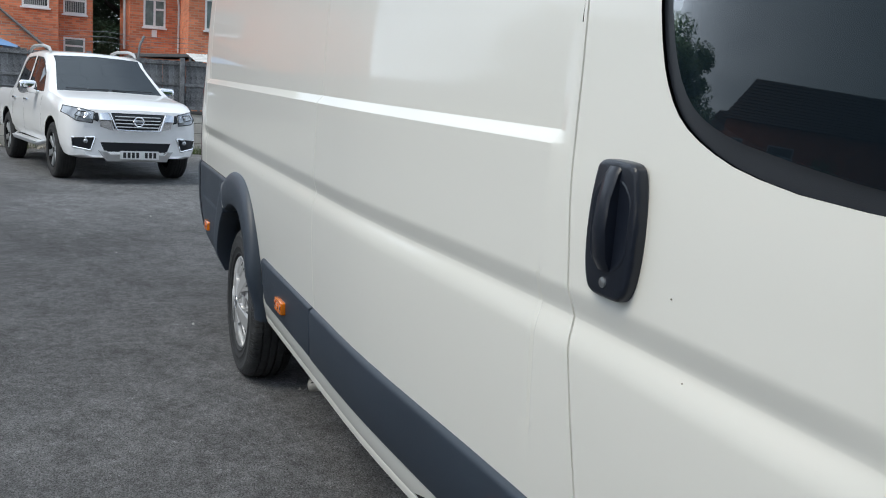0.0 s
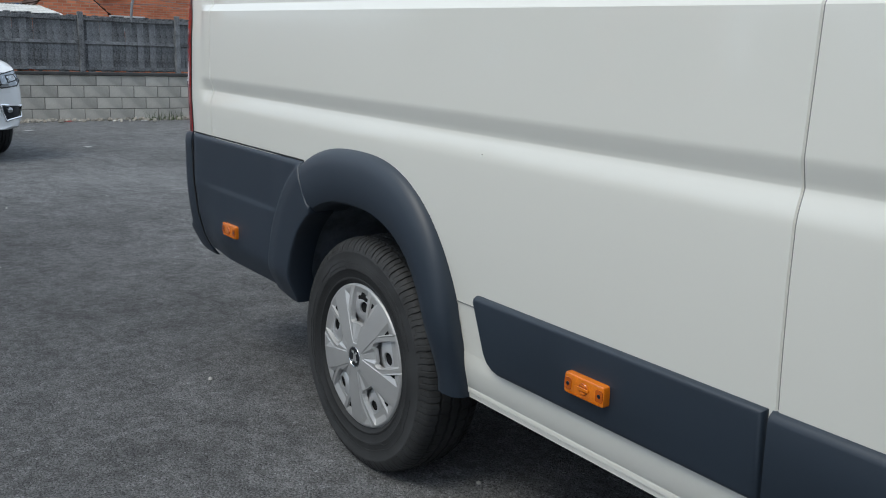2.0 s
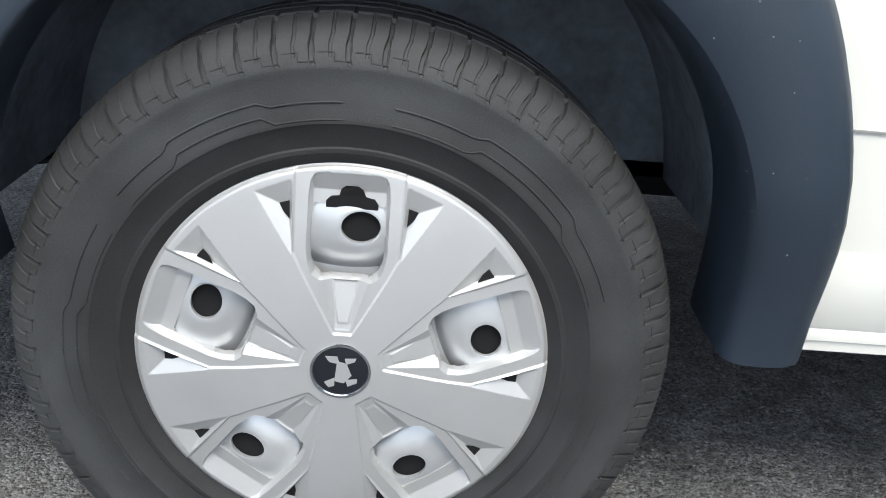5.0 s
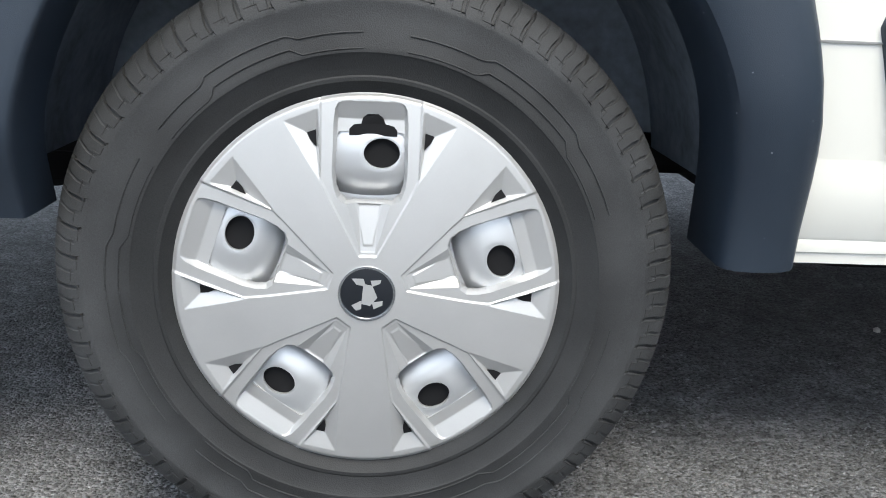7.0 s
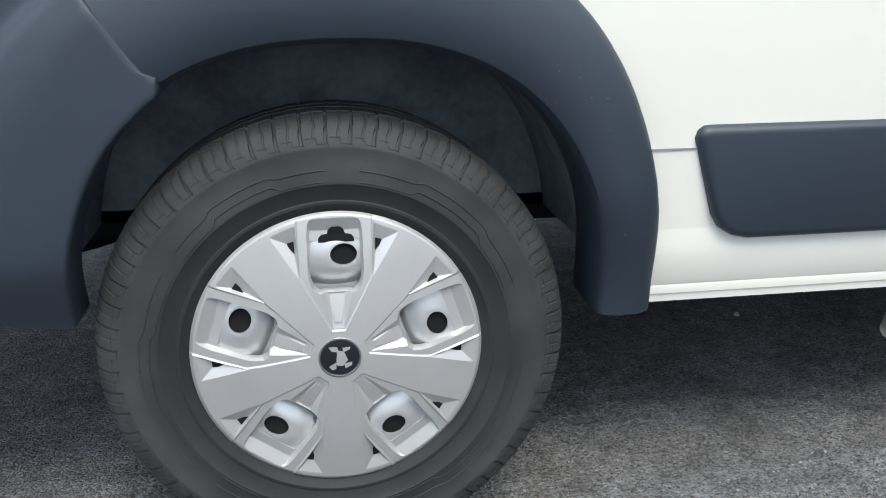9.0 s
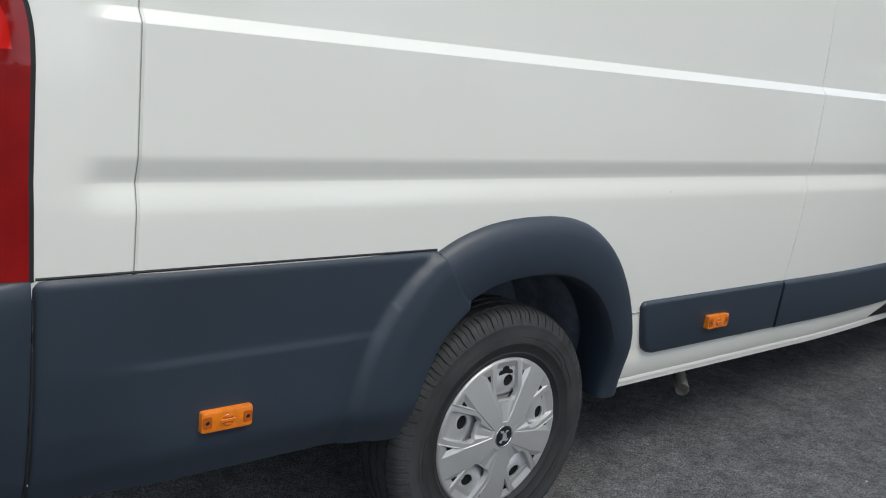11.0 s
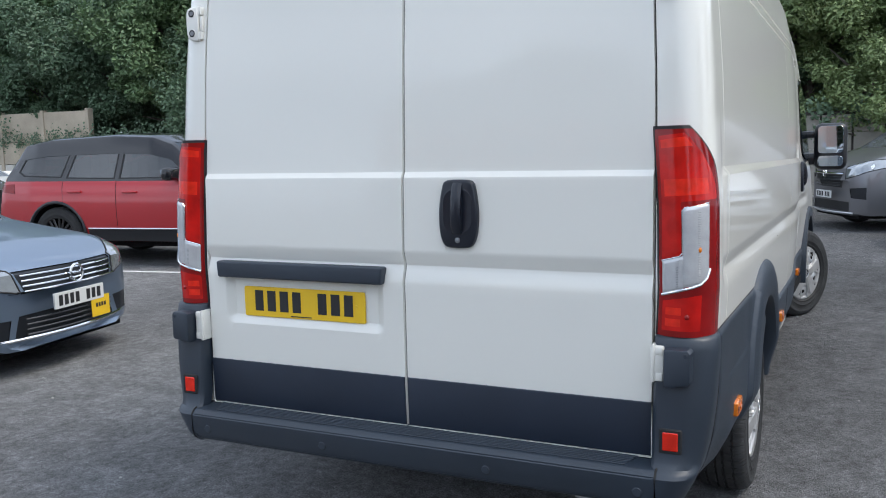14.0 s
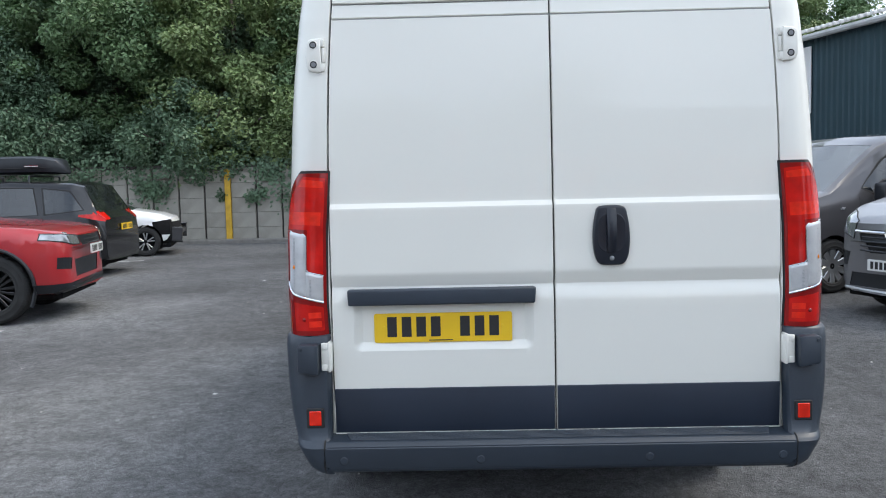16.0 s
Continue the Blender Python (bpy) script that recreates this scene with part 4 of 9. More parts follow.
        bmesh.ops.recalc_face_normals(bm, faces=bm.faces)
        part("bolt_rim", bm, WHITE, hinge)
        bm = bmesh.new()
        prism(bm, rounded(0.0266, 0.0266, 0.0132, 5), 0.002, lambda a, b, h: place(a + 0.006, b + s, h + 0.0009), 0.0, 1)
        cup = part("bolt_recess", bm, SEAL, hinge, "dark bolt recess")
        bm = bmesh.new()
        prism(bm, rounded(0.018, 0.018, 0.0089, 5), 0.004, lambda a, b, h: place(a + 0.006, b + s, h + 0.0030), 0.0012, 1)
        part("bolt", bm, GREY_METAL, cup, "grey steel bolt")

# step bumper with ribbed tread and parking sensors
bm = bmesh.new()
prof = [(-1.290, 0.538), (-1.418, 0.530), (-1.434, 0.524), (-1.446, 0.510), (-1.442, 0.445), (-1.430, 0.420), (-1.411, 0.408), (-1.290, 0.408)]
ends = [[bm.verts.new((x, y, z)) for x, z in prof] for y in (-0.864, 0.864)]
for j in range(len(prof)):
    bm.faces.new((ends[0][j], ends[1][j], ends[1][(j + 1) % len(prof)], ends[0][(j + 1) % len(prof)]))
bm.faces.new(ends[0]), bm.faces.new(ends[1][::-1])
bmesh.ops.recalc_face_normals(bm, faces=bm.faces)
bmesh.ops.bevel(bm, geom=[e for e in bm.edges if abs(e.verts[0].co.y - e.verts[1].co.y) > 1], offset=0.004, segments=2, affect="EDGES")
bumper = part("step_bumper", bm, CLAD, van, "dark grey plastic rear step bumper")
for k in range(8):
    bm = bmesh.new()
    x = -1.335 - 0.0116 * k
    box(bm, x - 0.0036, x + 0.0036, -0.80 + 0.004 * k, 0.80 - 0.004 * k, 0.524, 0.538 - 0.010 * (abs(x) - 1.335) / 0.12 + 0.0032, 0.0014, 1)
    part("tread_rib", bm, CLAD, bumper)
for y in (0.795, 0.290, -0.330, -0.815):
    bm = bmesh.new()
    ring = rounded(0.026, 0.026, 0.0129, 6)
    prism(bm, ring, 0.01, lambda a, b, h: Vector((-1.4455 - h, y + a, 0.462 + b)), 0.0015, 1)
    prism(bm, rounded(0.036, 0.036, 0.0179, 6), 0.01, lambda a, b, h: Vector((-1.4440 - h, y + a, 0.462 + b)), 0.002, 1, mat=1)
    part("parking_sensor", bm, [CLAD, SEAL], bumper, "round parking sensor")
for g in (-1, 1):
    bm = bmesh.new()
    tube(bm, [(-1.405, g * 0.8665, 0.5345), (-1.432, g * 0.8665, 0.5265), (-1.4455, g * 0.8665, 0.512), (-1.4430, g * 0.8665, 0.450), (-1.432, g * 0.8665, 0.422), (-1.412, g * 0.8665, 0.409)], 0.0032, 6)
    part("panel_gap", bm, SEAL, bumper)
bm = bmesh.new()
box(bm, -1.37, -1.28, -0.69, -0.60, 0.385, 0.410, 0.006)
part("tow_bracket", bm, STEEL, van)

# cladding on the doors' feet, the handle bar, the plate and the handles
for y0, y1 in ((0.0055, 0.8358), (-0.8358, -0.0055)):
    bm = bmesh.new()
    prism(bm, [(y0 - (y0 + y1) / 2, 0.084), (y1 - (y0 + y1) / 2, 0.084), (y1 - (y0 + y1) / 2, -0.084), (y0 - (y0 + y1) / 2, -0.084)], 0.02, lambda a, b, h: rear((y0 + y1) / 2 + a, 0.626 + b, 0.007 + h), 0.004, 2)
    part("door_cladding", bm, DOOR_CLAD, door_left if y0 > 0 else door_right, "dark grey plastic door cladding")
    bm = bmesh.new()
    box(bm, -1.3490, -1.31, y0, y1, 0.5380, 0.5405)
    box(bm, -1.3490, -1.31, y1 - 0.001 if y0 > 0 else y0 - 0.001, y1 + 0.001 if y0 > 0 else y0 + 0.001, 0.54, 0.706)
    part("door_edge", bm, WHITE, door_left if y0 > 0 else door_right)
bm = bmesh.new()
prism(bm, [(-0.352, 0.027), (-0.345, 0.031), (0.345, 0.031), (0.352, 0.027), (0.349, -0.025), (0.343, -0.029), (-0.343, -0.029), (-0.349, -0.025)], 0.04, lambda a, b, h: rear(0.424 + a, 1.056 + b, 0.028 + h), 0.008, 3)
part("plate_lamp_bar", bm, CLAD, door_left, "dark plastic bar over the number plate")
bm = bmesh.new()
prism(bm, rounded(0.520, 0.111, 0.008, 4), 0.004, lambda a, b, h: rear(0.421 + a, 0.937 + b, -0.012 + h), 0.001, 1)
plate = part("number_plate", bm, PLATE_Y, door_left, "yellow rear number plate")


def letter_bars(place, width, height, marks, material, parent, name="plate_character"):
    """Plain upright bars in place of characters: marks are shares of the width, None for the gap."""
    step = width / (len(marks))
    for k, on in enumerate(marks):
        if on:
            bm = bmesh.new()
            a0 = -width / 2 + step * (k + 0.5)
            w = step * 0.66
            prism(bm, [(a0 - w / 2, height / 2), (a0 + w / 2, height / 2), (a0 + w / 2, -height / 2), (a0 - w / 2, -height / 2)], 0.001, place)
            part(name, bm, material, parent, smooth=0)


letter_bars(lambda a, b, h: rear(0.421 - a, 0.941 + b, -0.0105 + h), 0.44, 0.076, (1, 1, 1, 1, 0, 1, 1, 1), INK, plate)
for y in (0.645, 0.197):
    bm = bmesh.new()
    prism(bm, rounded(0.012, 0.012, 0.0059, 4), 0.003, lambda a, b, h: rear(y + a, 0.940 + b, -0.009 + h), 0.001, 1)
    part("plate_screw", bm, PLATE_Y, plate)
bm = bmesh.new()
prism(bm, [(-0.045, 0.0018), (0.045, 0.0018), (0.045, -0.0018), (-0.045, -0.0018)], 0.001, lambda a, b, h: rear(0.43 + a, 0.889 + b, -0.0105 + h))
part("maker_line", bm, INK, plate, smooth=0)


def door_handle(place, parent):
    """The tall black pull handle: place(a across, b up, h out)."""
    bm = bmesh.new()
    outline = [(-0.052, 0.094), (-0.046, 0.104), (-0.030, 0.110), (0.030, 0.110), (0.046, 0.104), (0.053, 0.092), (0.062, 0.040), (0.065, -0.010), (0.062, -0.060), (0.054, -0.092), (0.042, -0.108), (0.026, -0.112),
               (-0.026, -0.112), (-0.042, -0.108), (-0.053, -0.094), (-0.062, -0.060), (-0.065, -0.010), (-0.062, 0.040)]
    outline = [(a * 1.07, b) for a, b in outline]
    for _ in range(2):
        outline = [p for (x0, z0), (x1, z1) in zip(outline, outline[1:] + outline[:1]) for p in ((x0 * 0.75 + x1 * 0.25, z0 * 0.75 + z1 * 0.25), (x0 * 0.25 + x1 * 0.75, z0 * 0.25 + z1 * 0.75))]
    prism(bm, outline, 0.022, lambda a, b, h: place(a, b, h + 0.020), 0.009, 3)
    body = part("door_handle", bm, HANDLE, parent, "black plastic door handle")
    # the finger scoop: a smooth dish let into the body
    bm = bmesh.new()
    rim = [(a, b + 0.008) for a, b in rounded(0.106, 0.150, 0.046, 8)]
    rings = [[bm.verts.new(place(a * g, 0.008 + (b - 0.008) * g, h)) for a, b in rim] for g, h in ((1.0, 0.0203), (0.97, 0.0214), (0.93, 0.0212), (0.84, 0.0206), (0.5, 0.0202))]
    for r0, r1 in zip(rings, rings[1:]):
        for q in range(len(rim)):
            bm.faces.new((r0[q], r0[(q + 1) % len(rim)], r1[(q + 1) % len(rim)], r1[q]))
    bm.faces.new(rings[-1])
    bmesh.ops.recalc_face_normals(bm, faces=bm.faces)
    part("finger_recess", bm, HANDLE, body, smooth=60)
    bm = bmesh.new()
    rows = []
    for b, out in ((0.100, 0.022), (0.088, 0.030), (0.05, 0.040), (0.0, 0.044), (-0.045, 0.038), (-0.066, 0.026)):
        w = 0.0175 if b > -0.05 else 0.016
        rows.append([bm.verts.new(place(a, b, h)) for a, h in ((-w, 0.018), (-w, out - 0.005), (-w + 0.006, out), (w - 0.006, out), (w, out - 0.005), (w, 0.018))])
    for r0, r1 in zip(rows, rows[1:]):
        for j in range(5):
            bm.faces.new((r0[j], r0[j + 1], r1[j + 1], r1[j]))
    bmesh.ops.recalc_face_normals(bm, faces=bm.faces)
    part("grip", bm, HANDLE, body, smooth=50)
    bm = bmesh.new()
    prism(bm, rounded(0.018, 0.018, 0.0089, 6), 0.006, lambda a, b, h: place(a, b - 0.086, h + 0.0235), 0.002, 2)
    part("key_cylinder", bm, GREY_METAL, body, "small steel key cylinder")


door_handle(lambda a, b, h: rear(-0.211 - a, 1.273 + b, h), door_right)
for side, cab in ((-1, cab_right), (1, cab_left)):
    door_handle(lambda a, b, h: Vector((3.080 + a, side * (0.953 + h), 1.270 + b)), cab)


# door mirrors on arms
for side in (-1, 1):
    bm = bmesh.new()
    box(bm, 3.93, 4.08, side * 0.985, side * 1.235, 1.30, 1.68, 0.06, 4)
    box(bm, 4.0, 4.10, side * 0.88, side * 1.02, 1.34, 1.44, 0.03, 2)
    box(bm, 4.0, 4.10, side * 0.88, side * 1.02, 1.56, 1.62, 0.02, 2)
    mirror = part("door_mirror", bm, BLACK, van, "large black door mirror")
    bm = bmesh.new()
    prism(bm, rounded(0.19, 0.22, 0.03, 4), 0.004, lambda a, b, h: Vector((3.927 - h, side * 1.112 + a, 1.545 + b)), 0.001, 1)
    prism(bm, rounded(0.19, 0.085, 0.03, 4), 0.004, lambda a, b, h: Vector((3.927 - h, side * 1.112 + a, 1.372 + b)), 0.001, 1)
    part("mirror_glass", bm, MIRROR, mirror, "mirror glass in two panes")


# ---- wheels ----
def tyre_mesh(R, half, bead, pitches=60, name="tyre"):
    """A tyre round the y axis, outer side at -y, with ribs, shoulder blocks and sidewall rings."""
    k = R / 0.361
    side = [(bead, 0.74), (bead + 0.006 * k, 0.80), (0.2205 * k, 0.845), (0.229 * k, 0.905), (0.234 * k, 0.955), (0.238 * k, 0.955), (0.240 * k, 0.945), (0.262 * k, 0.985), (0.264 * k, 1.0), (0.269 * k, 1.0), (0.271 * k, 0.992), (0.296 * k, 0.992),
            (0.312 * k, 0.975), (0.315 * k, 0.985), (0.319 * k, 0.98), (0.326 * k, 0.955), (0.338 * k, 0.90), (0.347 * k, 0.835), (0.353 * k, 0.76), (0.3565 * k, 0.68)]
    tread = [(0.3590, 0.58), (0.3597, 0.545), (0.351, 0.53), (0.351, 0.47), (0.3605, 0.455), (0.361, 0.20), (0.352, 0.185), (0.352, 0.115), (0.361, 0.10)]
    half_prof = side + [(r * k, y) for r, y in tread]
    prof = [(r, -y * half) for r, y in half_prof] + [(r, y * half) for r, y in half_prof[::-1]]
    steps = (0.0, 0.10, 0.125, 0.47, 0.50, 0.56, 0.585, 0.98)
    segs = pitches * len(steps)
    bm = bmesh.new()
    rings = []
    for r, y in prof:
        ring = []
        share = abs(y) / half
        shoulder = r > 0.3205 * k and share > 0.56
        # the cuts of the shoulder run in, then jog sideways half way up
        jog = 0.07 if shoulder and r < 0.343 * k else 0.0
        for i in range(segs):
            rr, yy = r, y
            ph = i % len(steps)
            if shoulder:
                if ph in (0, 1):
                    rr -= 0.0042 * k * min(1, (r - 0.3205 * k) / (0.012 * k))
                    yy *= 0.983
                elif ph in (4, 5) and r > 0.334 * k:
                    rr -= 0.0020 * k
                    yy *= 0.994
            elif r > 0.355 * k and 0.2 < share < 0.5 and ph in (0, 1):
                rr -= 0.004 * k
            if r > 0.35 * k and share < 0.56:
                yy += 0.0018 * (1 if ph in (3, 4, 5) else -1)
            a = 2 * math.pi * (i // len(steps) + steps[ph] + jog + (0.2 * share if share < 0.56 else 0.1)) / pitches
            ring.append(bm.verts.new((rr * math.cos(a), yy, rr * math.sin(a))))
        rings.append(ring)
    for a, b in zip(rings, rings[1:]):
        for i in range(segs):
            bm.faces.new((a[i], b[i], b[(i + 1) % segs], a[(i + 1) % segs]))
    bmesh.ops.recalc_face_normals(bm, faces=bm.faces)
    return bm


def cap_dome(r):
    """Height of the cap's crown over the wheel's middle plane."""
    return 0.0975 + 0.0215 * (1 - np.minimum(1, r ** 2 / 0.0504))


def both(half):
    return [(-a, b) for a, b in half] + [(a, b) for a, b in half[::-1]]


FRAME_LINE = both([(0.0565, 0.232), (0.0555, 0.130), (0.045, 0.108), (0.0105, 0.043)])
WINDOW = both([(0.030, 0.2140), (0.0365, 0.2115), (0.0395, 0.205), (0.0410, 0.190), (0.0415, 0.135), (0.0395, 0.120), (0.035, 0.108), (0.027, 0.1025)])
OPENING = both([(0.0345, 0.1800), (0.0372, 0.177), (0.0388, 0.135), (0.0370, 0.121), (0.0330, 0.111), (0.0255, 0.1045)])
TONGUE = both([(0.0265, 0.112), (0.0085, 0.048)])
WEDGE = both([(0.0160, 0.108), (0.0060, 0.055)])
NOOK = [(0.0545, 0.126), (0.0950, 0.1895), (0.0575, 0.2055)]
NOOK_L = [(-a, b) for a, b in NOOK[::-1]]


def edge_depth(p, q, a, b):
    """How far a place lies within the line from p to q, the inside being on its left."""
    n = math.hypot(q[0] - p[0], q[1] - p[1])
    return ((b - p[1]) * (q[0] - p[0]) - (a - p[0]) * (q[1] - p[1])) / n


def cap_height(a, b):
    """The cap's face over the wheel's middle plane, a across and b outwards along a window's middle line."""
    soft = lambda d, w: (lambda t: t * t * (3 - 2 * t))(np.clip(-d / w, 0, 1))
    rr, m = np.hypot(a, b), np.abs(a)
    h = cap_dome(rr) - 0.0022 * soft(inside(FRAME_LINE, a, b), 0.0022)
    # sunk triangles: a long slope from the rim, a slanted wall at the spoke, a steep one at the window's frame
    pit = np.minimum(np.minimum(edge_depth(NOOK[0], NOOK[1], m, b) * 0.50, edge_depth(NOOK[1], NOOK[2], m, b) * 0.36), edge_depth(NOOK[2], NOOK[0], m, b) * 1.9)
    h = h - np.clip(pit, 0, 0.0085)
    # the window: a sloping hood at its outer end, steep walls beside it
    wall = -inside(WINDOW, a, b)
    h = h - np.minimum(np.clip(wall * 2.6, 0, 0.010), np.clip((0.2145 - b) * 0.50, 0, 0.016))
    # the tongue sinks outwards between two slanted cheeks, with a flat wedge on it
    cheek = -inside(TONGUE, a, b)
    h = h - np.clip(np.minimum(cheek * 0.75, (b - 0.046) * 0.16), 0, 0.0085) * (b < 0.125) + np.clip(-inside(WEDGE, a, b) * 0.45, 0, 0.0008)
    return h - 0.0035 * np.clip((rr - 0.2175) / 0.005, 0, 1) ** 2


def hubcap_mesh():
    """The moulded cap as one skin: five flat spokes, a framed window and a tongue between each two, and sunk triangles at the rim."""
    nr, na = 168, 1200
    r = np.linspace(0.032, 0.2235, nr)[:, None] * np.ones((1, na))
    th = (np.arange(na) * 2 * math.pi / na)[None, :] * np.ones((nr, 1))
    fold = (th - math.pi / 2 + math.pi / 5) % (2 * math.pi / 5) - math.pi / 5
    a, b = -r * np.sin(fold), r * np.cos(fold)
    inner_rows = (np.arange(nr)[:, None] > 0) & (np.arange(nr)[:, None] < nr - 1)
    for poly in (FRAME_LINE, NOOK, NOOK_L, WINDOW, TONGUE, OPENING, OPENING):
        d, e = inside(poly, a, b), 1e-5
        gx, gy = (inside(poly, a + e, b) - d) / e, (inside(poly, a, b + e) - d) / e
        near = (np.abs(d) < 0.0007) & inner_rows & (np.abs(np.abs(fold) - math.pi / 5) > 0.02)
        a, b = np.where(near, a - d * gx, a), np.where(near, b - d * gy, b)
    d = inside(OPENING, a, b)
    h = cap_height(a, b)
    turn = th - fold
    c, s = np.cos(turn), np.sin(turn)
    x, z = b * c + a * s, b * s - a * c
    bm = bmesh.new()
    vs = [[bm.verts.new((x[i, j], -h[i, j], z[i, j])) for j in range(na)] for i in range(nr)]
    mid_d = (d[:-1] + d[1:] + np.roll(d, -1, 1)[:-1] + np.roll(d, -1, 1)[1:]) / 4
    for i in range(nr - 1):
        for j in range(na):
            if mid_d[i, j] > -2e-4:
                k = (j + 1) % na
                bm.faces.new((vs[i][j], vs[i + 1][j], vs[i + 1][k], vs[i][k]))
    bmesh.ops.delete(bm, geom=[v for v in bm.verts if not v.link_faces], context="VERTS")
    rim = [e for e in bm.edges if e.is_boundary]
    got = bmesh.ops.extrude_edge_only(bm, edges=rim)
    for v in got["geom"]:
        if isinstance(v, bmesh.types.BMVert):
            v.co.y += 0.009
    bmesh.ops.recalc_face_normals(bm, faces=bm.faces)
    return bm


def van_wheel(name="wheel"):
    """Steel wheel with a five-spoke silver hubcap; outer side at -y."""
    bm = bmesh.new()
    lathe(bm, [(0.0, -0.086), (0.05, -0.088), (0.10, -0.083), (0.16, -0.078), (0.185, -0.070), (0.196, -0.073), (0.203, -0.086), (0.209, -0.088), (0.212, -0.084), (0.205, -0.06), (0.19, 0.0), (0.20, 0.1)], 56)
    wheel = part(name, bm, STEEL, van, "silver steel wheel with a plastic hubcap")
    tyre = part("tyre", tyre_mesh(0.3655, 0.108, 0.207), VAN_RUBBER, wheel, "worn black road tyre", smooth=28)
    # raised dark strips for shaded stepped sipes round the outer shoulder, one a block
    k = 0.3655 / 0.361
    flank = [(0.3120 * k, 0.975), (0.315 * k, 0.985), (0.319 * k, 0.98), (0.326 * k, 0.955), (0.338 * k, 0.90), (0.347 * k, 0.835), (0.353 * k, 0.76), (0.3565 * k, 0.68)]
    bm = bmesh.new()
    for q in range(60):
        line = []
        for ph, r in ((0.14, 0.3520), (0.13, 0.3440), (0.12, 0.3360), (0.12, 0.3265), (0.34, 0.3262), (0.58, 0.3265), (0.58, 0.3300), (0.58, 0.3345), (0.80, 0.3345), (1.02, 0.3345)):
            an = 2 * math.pi * (q + ph) / 60
            line.append((r * math.cos(an), -0.108 * lerp_table(flank, r) + 0.0002, r * math.sin(an)))
        tube(bm, line, 0.00085, 4)
    part("shoulder_cut", bm, RUBBER, tyre, "dark raised strips in place of shaded stepped cuts", smooth=0, kind="stuff")
    # moulded ribs that jog in and out, and worn raised lettering
    wall_y = lambda r: -0.108 * lerp_table([(0.236, 0.945), (0.243, 0.945), (0.2653, 0.985), (0.2673, 1.0), (0.2745, 0.992), (0.2997, 0.992), (0.3159, 0.975)], r)
    for start, sweep in ((20, 62), (92, 50), (150, 66), (226, 48), (282, 70)):
        bm = bmesh.new()
        for base in (0.2715, 0.2885):
            line = []
            for q in range(41):
                u = q / 40
                r = base + 0.0085 * (ease(0.28, 0.32, u) - ease(0.70, 0.74, u)) * (1 if base < 0.28 else 0.7)
                an = radians(start + sweep * u)
                line.append((r * math.cos(an), wall_y(r) - 0.0003, r * math.sin(an)))
            tube(bm, line, 0.0011, 6)
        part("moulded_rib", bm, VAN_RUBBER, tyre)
    letters = random.Random(4)
    for start, count, r0, tall in ((112, 11, 0.246, 0.007), (148, 9, 0.244, 0.006), (162, 10, 0.256, 0.006), (186, 9, 0.256, 0.006), (6, 16, 0.250, 0.004), (60, 8, 0.250, 0.005), (80, 12, 0.246, 0.004), (200, 6, 0.246, 0.006), (318, 10, 0.250, 0.006), (250, 12, 0.250, 0.006)):
        bm = bmesh.new()
        for q in range(count):
            if letters.random() < 0.15:
                continue
            an, w = radians(start + q * tall * 200), 0.0011 + 0.001 * letters.random()
            at = lambda u, v, h: Vector(((r0 + v) * math.cos(an) - u * math.sin(an), wall_y(r0 + v) + 0.0006 - h, (r0 + v) * math.sin(an) + u * math.cos(an)))
            prism(bm, [(-w, -tall / 2), (w, -tall / 2), (w, tall / 2), (-w, tall / 2)], 0.0013, at)
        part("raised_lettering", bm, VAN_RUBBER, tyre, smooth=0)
    dome = lambda x, z: float(cap_dome(math.hypot(x, z)))

    def place(theta):
        c, s = math.cos(radians(theta)), math.sin(radians(theta))
        return lambda a, b, h: Vector((b * c + a * s, -(dome(b * c + a * s, b * s - a * c) + h), b * s - a * c))

    part("hubcap", hubcap_mesh(), SILVER, wheel, "silver five-spoke plastic hubcap", smooth=50)
    for k in range(5):
        f = place(90 + 72 * k)
        bm = bmesh.new()
        # the wheel's own disc bulges in the window, rolls in towards the hub, and has an oval hole to one side
        bulge = lambda a, b, h: Vector((f(a, b, 0).x, -(0.0985 + h - 9.0 * max(0, 0.142 - b) ** 1.9 - 4.5 * max(0, b - 0.150) ** 1.9 - 3.0 * a * a), f(a, b, 0).z))
        steps, turns = 14, 48
        fan = []
        for i in range(steps + 1):
            ring = []
            for j in range(turns):
                c, d = math.cos(2 * math.pi * j / turns), math.sin(2 * math.pi * j / turns)
                near_by = Vector((0.0125 + 0.0200 * c, 0.157 + 0.0165 * d))
                reach = min(((0.045 if c > 0 else -0.045) - 0.0125) / c if abs(c) > 1e-6 else 9, ((0.194 if d > 0 else 0.096) - 0.157) / d if abs(d) > 1e-6 else 9)
                far_off = Vector((0.0125 + reach * c, 0.157 + reach * d))
                p = near_by.lerp(far_off, i / steps)
                ring.append(bm.verts.new(bulge(p.x, p.y, -0.0007 if i == 0 else 0)))
            fan.append(ring)
        for r0, r1 in zip(fan, fan[1:]):
            for j in range(turns):
                bm.faces.new((r0[j], r0[(j + 1) % turns], r1[(j + 1) % turns], r1[j]))
        bm.verts.ensure_lookup_table()
        inner = set(fan[0])
        hole = [e for e in bm.edges if e.verts[0] in inner and e.verts[1] in inner]
        for v in bmesh.ops.extrude_edge_only(bm, edges=hole)["geom"]:
            if isinstance(v, bmesh.types.BMVert):
                v.co.y += 0.005
        bmesh.ops.recalc_face_normals(bm, faces=bm.faces)
        part("wheel_boss", bm, STEEL, wheel, smooth=50)
        # Dark sheet behind the hole: its shade is put into the colour.
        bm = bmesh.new()
